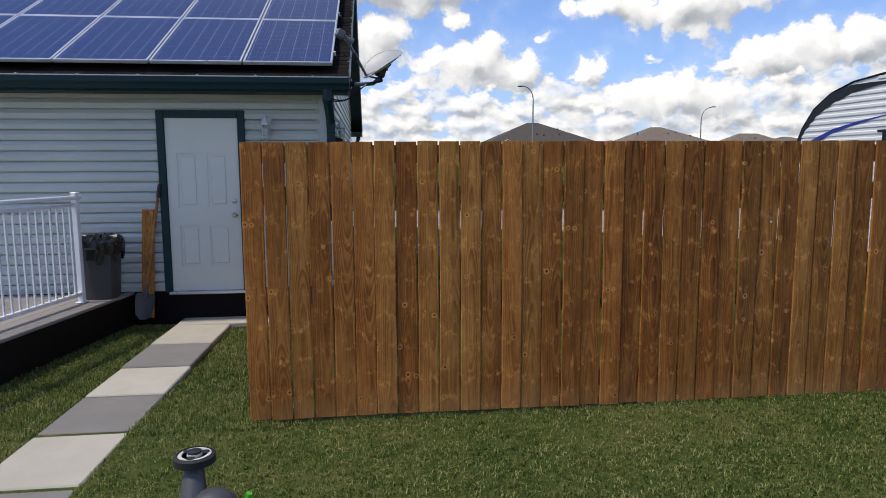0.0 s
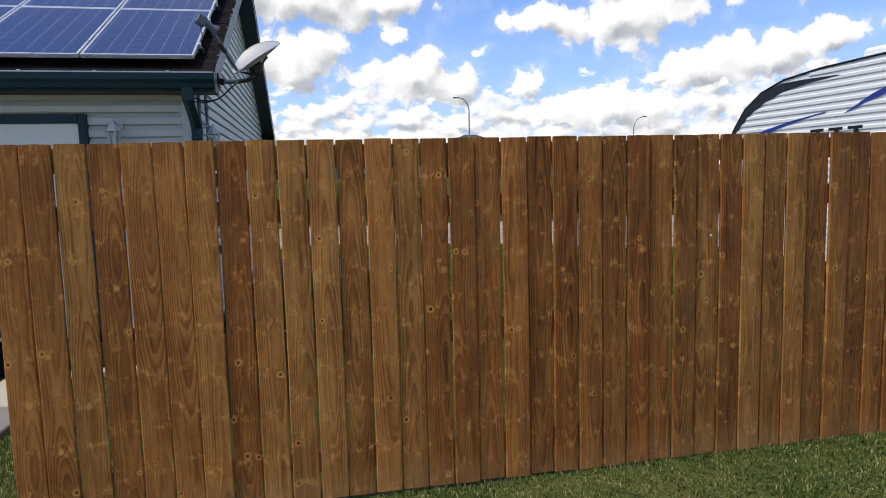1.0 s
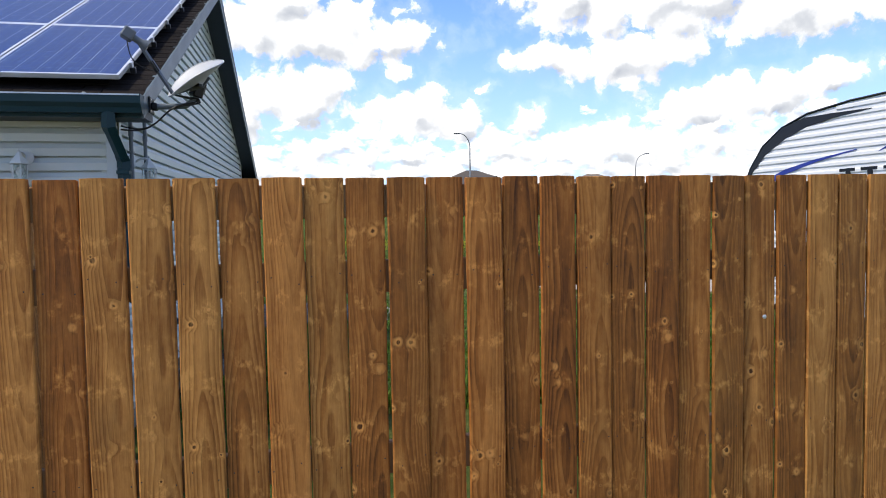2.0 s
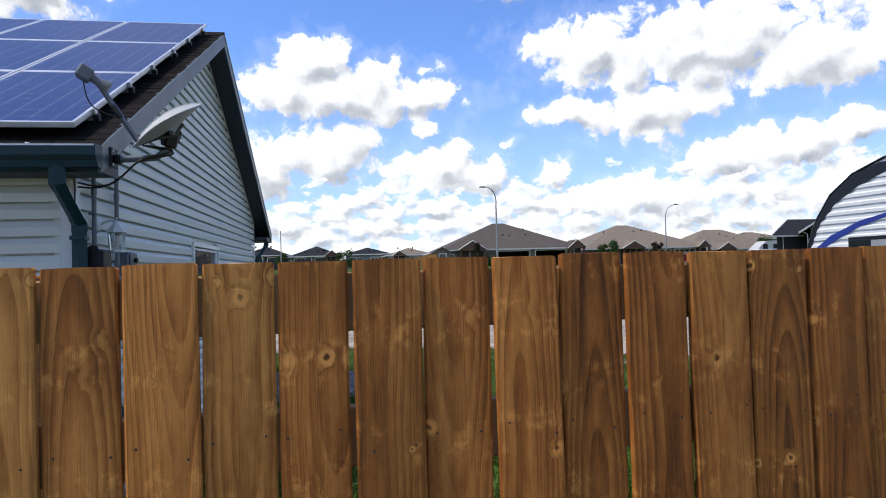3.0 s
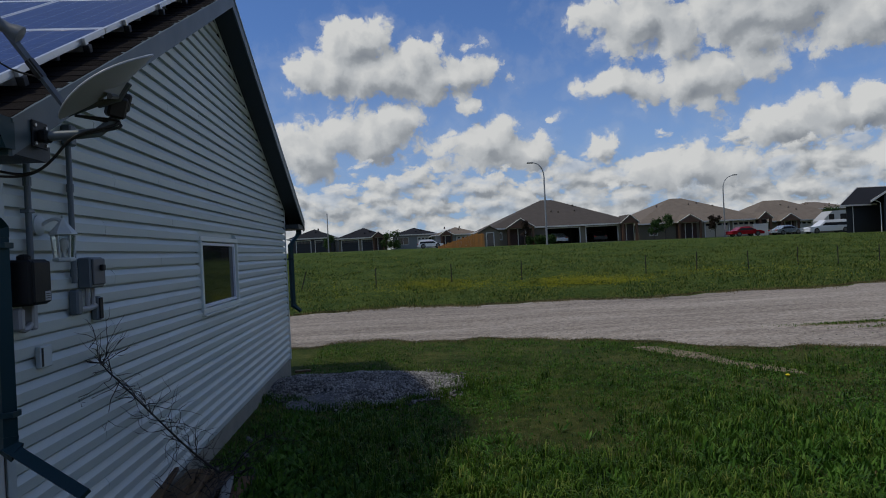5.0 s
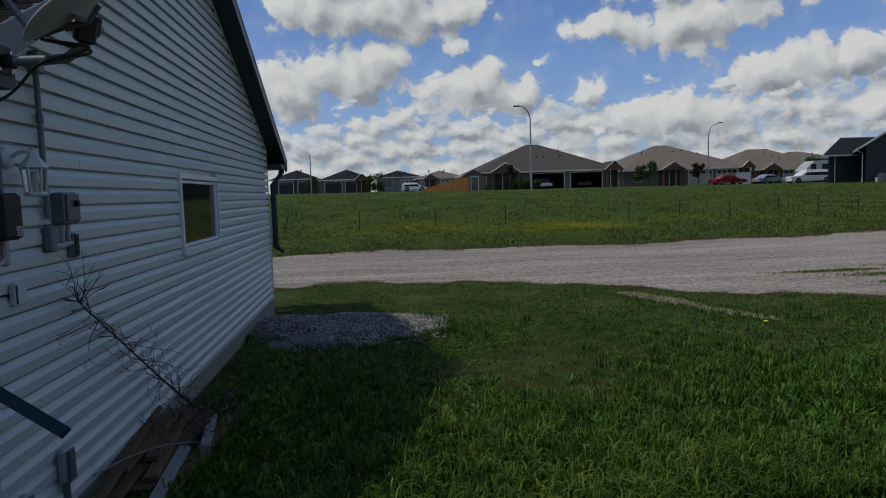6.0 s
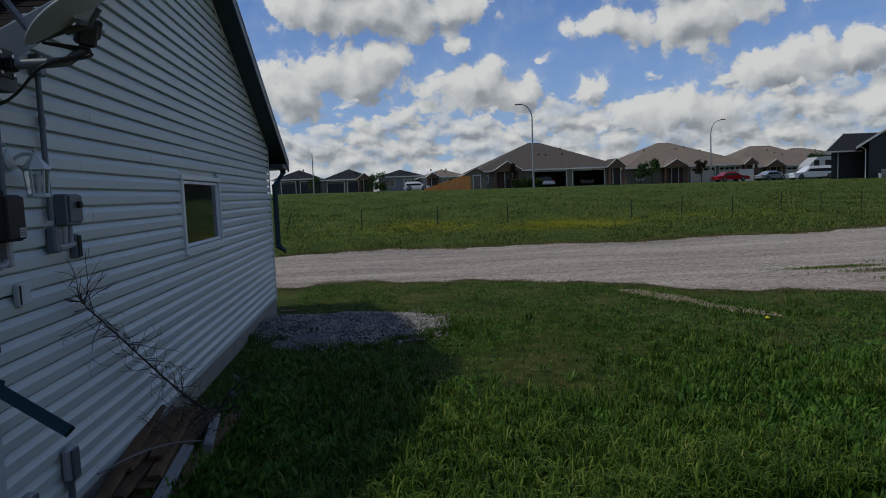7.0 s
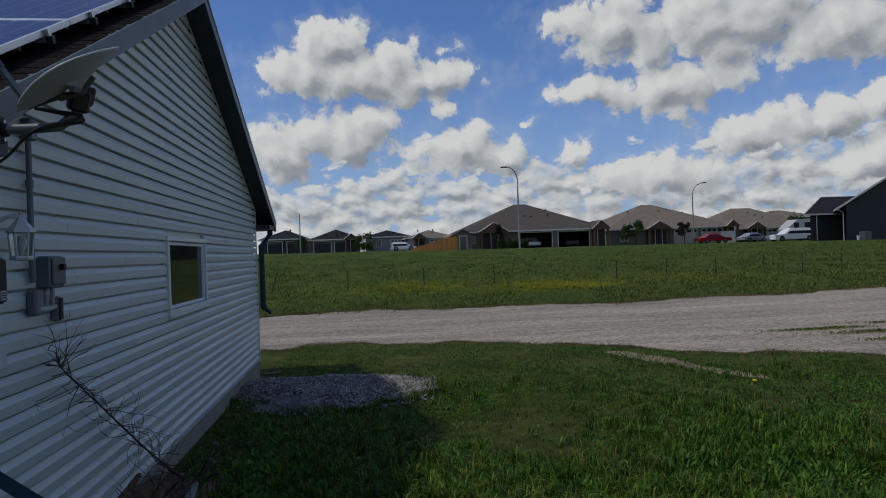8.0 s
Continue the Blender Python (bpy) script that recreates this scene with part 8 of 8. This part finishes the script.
def car(name, x, y, turn, length, height, paint, label, kind="sedan"):
    z = float(lie(x, y))
    ob = thing(name, (x, y, z), label, "car", turn=turn)
    L, H, W = length, height, 1.8
    hood = 0.52 if kind == "suv" else 0.56
    B = 0.53 if kind == "suv" else 0.60
    low = [(-L / 2, 0.30), (-L / 2 + 0.02, H * B * 0.88), (-L / 2 + 0.12, H * B), (L * 0.5 - 1.1, H * (B + 0.02)), (L / 2 - 0.25, H * hood * 0.96), (L / 2, H * 0.42), (L / 2, 0.28)]
    part("body", Shape().prism(low, lambda u, v, w_: (u, w_, v), -W / 2, W / 2), paint, ob)
    if kind == "suv":
        cab = [(-L / 2 + 0.10, H * B), (-L / 2 + 0.38, H * 0.96), (-L / 2 + 0.9, H), (L * 0.08, H * 0.99), (L * 0.27, H * (B + 0.02))]
    else:
        cab = [(-L / 2 + 0.55, H * 0.60), (-L / 2 + 1.25, H * 0.96), (-L / 2 + 1.7, H), (L * 0.06, H), (L * 0.26, H * 0.62)]
    s = Shape()
    n = len(cab)
    p = []
    for sg in (-1, 1):
        p += [(u, sg * (W / 2 - 0.04 - 0.22 * (v - H * B) / (H * (1 - B))), v) for u, v in cab]
    s.put(p, [tuple(range(n)), tuple(range(2 * n - 1, n - 1, -1))] + [(i, (i + 1) % n, n + (i + 1) % n, n + i) for i in range(n)])
    part("cabin", s, paint, ob)
    cx = sum(u for u, v in cab) / n
    for sg in (-1, 1):
        q = [(cx + (u - cx) * 0.86, sg * (W / 2 - 0.030 - 0.22 * (v - H * B) / (H * (1 - B))), H * (B + 0.03) + (v - H * B) * 0.82) for u, v in cab]
        q2 = [(u, w_ - sg * 0.02, v) for u, w_, v in q]
        part("side_window", Shape().put(q + q2, [tuple(range(n)), tuple(range(2 * n - 1, n - 1, -1))] + [(i, (i + 1) % n, n + (i + 1) % n, n + i) for i in range(n)]), CAR_GLASS, ob)
        part("tail_lamp", Shape().box(-L / 2 - 0.01, -L / 2 + 0.14, sg * 0.72 - 0.15, sg * 0.72 + 0.15, H * 0.48, H * 0.58, 0.01), RED_LIGHT, ob)
        part("head_lamp", Shape().box(L / 2 - 0.20, L / 2 - 0.02, sg * 0.70 - 0.18, sg * 0.70 + 0.18, H * 0.43, H * 0.50, 0.01), LIGHT_PLASTIC, ob)
    part("rear_bumper", Shape().box(-L / 2 - 0.05, -L / 2 + 0.1, -W / 2 + 0.05, W / 2 - 0.05, 0.30, 0.48, 0.03), paint, ob)
    part("front_bumper", Shape().box(L / 2 - 0.1, L / 2 + 0.04, -W / 2 + 0.05, W / 2 - 0.05, 0.26, 0.46, 0.03), paint, ob)
    r = 0.36 if kind == "suv" else 0.31
    for u in (-L / 2 + 0.85, L / 2 - 0.9):
        for sg in (-1, 1):
            wl = part("wheel", Shape().lathe([(r * 0.6, -0.1), (r, -0.1), (r, 0.1), (r * 0.6, 0.1)], (u, sg * (W / 2 - 0.09), r), 18, pose(0, 0, 0, 90, 0, 0).to_3x3()), TYRE, ob)
            part("rim", Shape().lathe([(r * 0.62, -0.112), (r * 0.62, 0.112), (0.05, 0.114)], (u, sg * (W / 2 - 0.09), r), 12, pose(0, 0, 0, 90, 0, 0).to_3x3()), DARK_RIM, wl)
    return ob


car("red_sedan", 46.8, 84.0, 0, 4.2, 1.25, CAR_RED, "red sedan parked on the far street")
car("silver_sedan", 52.7, 84.6, 5, 3.9, 1.25, CAR_SILVER, "silver sedan parked on the far street")
car("white_suv", 57.5, 83.6, 180, 5.6, 1.72, CAR_WHITE, "white sport utility car parked on the far street", "suv")
car("white_suv", 7.7, 105.0, 0, 4.0, 1.35, CAR_WHITE, "white pickup-sized car far down the street", "suv")
car("dark_sedan", 23.6, 89.0, 90, 4.4, 1.4, CAR_SILVER, "silver car standing in an open garage bay")
car("dark_sedan", 28.9, 89.2, 90, 4.4, 1.4, RV_BLACK, "black car standing in an open garage bay")


def camper():
    x, y = 63.0, 92.0
    ob = thing("white_camper", (x, y, float(lie(x, y))), "white camper trailer parked beside a house", "camper")
    prof = [(0.0, 0.7), (0.0, 1.75), (0.45, 2.25), (1.5, 3.1), (5.6, 3.25), (5.6, 0.7)]
    part("body", Shape().prism(prof, lambda u, v, w_: (u, w_, v), 0, 2.3), CAMPER, ob)
    for a, b in ((0.9, 1.7), (2.6, 4.6)):
        part("window", Shape().box(a, b, -0.02, 0.01, 1.75, 2.65, 0.01), CAR_GLASS, ob)
    part("stripe", Shape().box(0.0, 5.6, -0.012, -0.001, 1.25, 1.4), GREY_PLASTIC, ob)
    for u in (2.8, 3.6):
        part("wheel", Shape().lathe([(0.2, 0), (0.34, 0.0), (0.34, 0.2), (0.2, 0.2)], (u, 0.0, 0.34), 16, pose(0, 0, 0, -90, 0, 0).to_3x3()), TYRE, ob)
    part("chassis", Shape().box(0.2, 5.4, 0.3, 2.0, 0.45, 0.72), BLACK, ob)


camper()


def shed_and_fences():
    x, y = 12.3, 82.0
    z = float(lie(x, y))
    s = thing("garden_shed", (x, y, z), "small dark shed with a pale door frame", "shed")
    part("wall_shell", Shape().prism([(0, -0.2), (0, 1.7), (1.25, 2.35), (2.5, 1.7), (2.5, -0.2)], lambda u, v, w_: (u, w_, v), 0, 2.4), WALL_TAN, s)
    for a, b in (((-0.15, 1.62), (1.25, 2.38)), ((1.25, 2.38), (2.65, 1.62))):
        part("roof_slope", Shape().prism([a, b, (b[0], b[1] + 0.1), (a[0], a[1] + 0.1)], lambda u, v, w_: (u, w_, v), -0.2, 2.6), ROOF_BROWN, s)
    part("door", Shape().box(0.9, 1.7, -0.04, -0.001, 0, 1.6), WINDOW_DARK, s)
    part("door_trim", Shape().box(0.8, 0.899, -0.05, -0.001, 0, 1.7).box(1.701, 1.8, -0.05, -0.001, 0, 1.7).box(0.9, 1.7, -0.05, -0.001, 1.601, 1.7), HOUSE_TRIM, s)
    f = thing("cedar_fence", (7.0, 78.0, 0), "bright orange cedar fence that steps down the slope", "fence")
    board = Shape().box(0, 0.13, 0, 0.02, 0, 1.0).mesh("fence_board", ORANGE_WOOD)
    for i in range(38):
        xx = 0.14 * i
        h = 0.25 + 1.25 * min(i / 30, 1.0)
        ob = part("fence_board", board, ORANGE_WOOD, f)
        ob.location, ob.scale = (xx, 0, float(lie(7 + xx, 78)) - 0.1), (1, 1, h + 0.1)
    for i in range(0, 39, 4):
        xx, h = 0.14 * i, 0.3 + 1.3 * min(i / 30, 1.0)
        part("post", Shape().box(xx - 0.06, xx + 0.06, -0.08, -0.001, float(lie(7 + xx, 78)) - 0.2, float(lie(7 + xx, 78)) + h), ORANGE_WOOD, f)
    g = thing("white_gate", (50.9, 89.0, float(lie(51, 89))), "white vinyl fence panel between two houses", "fence")
    for i in range(7):
        part("panel_board", Shape().box(0.3 * i, 0.3 * i + 0.28, 0, 0.04, 0, 1.55), HOUSE_TRIM, g)
    part("top_rail", Shape().box(0, 2.1, -0.02, 0.06, 1.551, 1.62), HOUSE_TRIM, g)
    # wire-less steel posts across the bank
    proto = thing("steel_post", (0, 0, 0), "thin dark steel fence post on the bank", "fence post", "posts across the bank")
    part("shaft", Shape().box(-0.025, 0.025, -0.006, 0.006, -0.3, 1.0).box(-0.006, 0.006, 0.006, 0.03, -0.3, 1.0), POST_IRON, proto)
    part("anchor", Shape().box(-0.06, 0.06, -0.012, -0.0065, -0.28, -0.10), POST_IRON, proto)
    spots = [(-3.0, 8, 0.75), (0.8, 0, 1.0), (4.7, 0, 0.9), (8.4, 0, 1.05), (15.1, 0, 0.6), (17.9, 1, 1.0), (20.8, -1, 0.95), (23.6, 0, 1.05), (25.9, 0, 0.85), (28.3, 0, 0.9), (31.6, 0, 0.9)]
    for i, (x, lean, h) in enumerate(spots):
        m = pose(x, 38.0, float(lie(x, 38.0)), 0, lean * 2, 0)
        if i == 0:
            proto.matrix_world = m
        else:
            copy_thing(proto, m)


shed_and_fences()


def tree(x, y, h, crown_r, mat, label, seed, bush=False):
    """A trunk with limbs and a crown of many small leaves in uneven clumps."""
    rng = random.Random(seed)
    z = float(lie(x, y))
    ob = thing("bush" if bush else "young_tree", (x, y, z), label, "bush" if bush else "tree")
    trunk = Shape().tube([(0, 0, -0.2), (0.03, 0, h * 0.4), (0, 0.04, h * 0.85)], [0.07, 0.05, 0.015], 7)
    clumps = []
    for k in range(9):
        a, t = rng.uniform(0, 6.28), rng.uniform(0.35 if not bush else 0.1, 0.95)
        tip = Vector((crown_r * math.cos(a) * rng.uniform(0.4, 0.95), crown_r * math.sin(a) * rng.uniform(0.4, 0.95), h * min(1.0, t + 0.12)))
        trunk.tube([(0, 0, h * t * 0.75), tip * 0.6 + Vector((0, 0, h * t * 0.28)), tip], [0.03, 0.02, 0.006], 5)
        clumps.append((tip, crown_r * rng.uniform(0.28, 0.5)))
    part("trunk", trunk, BARK, ob)
    v, f = [], []
    for c, r in clumps + [(Vector((0, 0, h * 0.9)), crown_r * 0.4)]:
        for _ in range(170):
            d = Vector((rng.gauss(0, 1), rng.gauss(0, 1), rng.gauss(0, 1))) * r * 0.55
            p, s = c + d, rng.uniform(0.07, 0.15)
            a, b = Vector((rng.uniform(-1, 1), rng.uniform(-1, 1), rng.uniform(-1, 1))).normalized() * s, Vector((rng.uniform(-1, 1), rng.uniform(-1, 1), rng.uniform(-1, 1))).normalized() * s * 0.6
            n = len(v)
            v += [p - a, p + b, p + a, p - b]
            f.append((n, n + 1, n + 2, n + 3))
    me = bpy.data.meshes.new("crown")
    me.from_pydata([tuple(p) for p in v], [], f)
    me.materials.append(mat)
    part("crown", me, mat, ob)


tree(38.3, 88.5, 3.0, 0.9, LEAF, "young green tree before a bungalow", 1)
tree(36.8, 88.8, 2.3, 0.7, LEAF, "young green tree before a bungalow", 2)
tree(17.4, 80.0, 2.6, 0.45, LEAF_RED, "young reddish tree by the street lamp", 3)
tree(43.2, 84.6, 2.6, 0.6, LEAF_RED, "young reddish tree beside the far street", 4)
tree(2.0, 103.0, 2.6, 1.1, LEAF, "green bush between far houses", 5, True)
tree(-7.6, 104.0, 2.2, 1.0, LEAF, "green bush between far houses", 6, True)
tree(0.9, 104.0, 2.4, 0.9, LEAF, "green bush between far houses", 7, True)
tree(66.5, 95.0, 3.4, 1.2, LEAF, "green tree behind the camper", 8)
for i in range(5):
    tree(19.0 + 0.7 * i, 84.8, 0.9, 0.5, LEAF, "low shrub along a bungalow front", 20 + i, True)
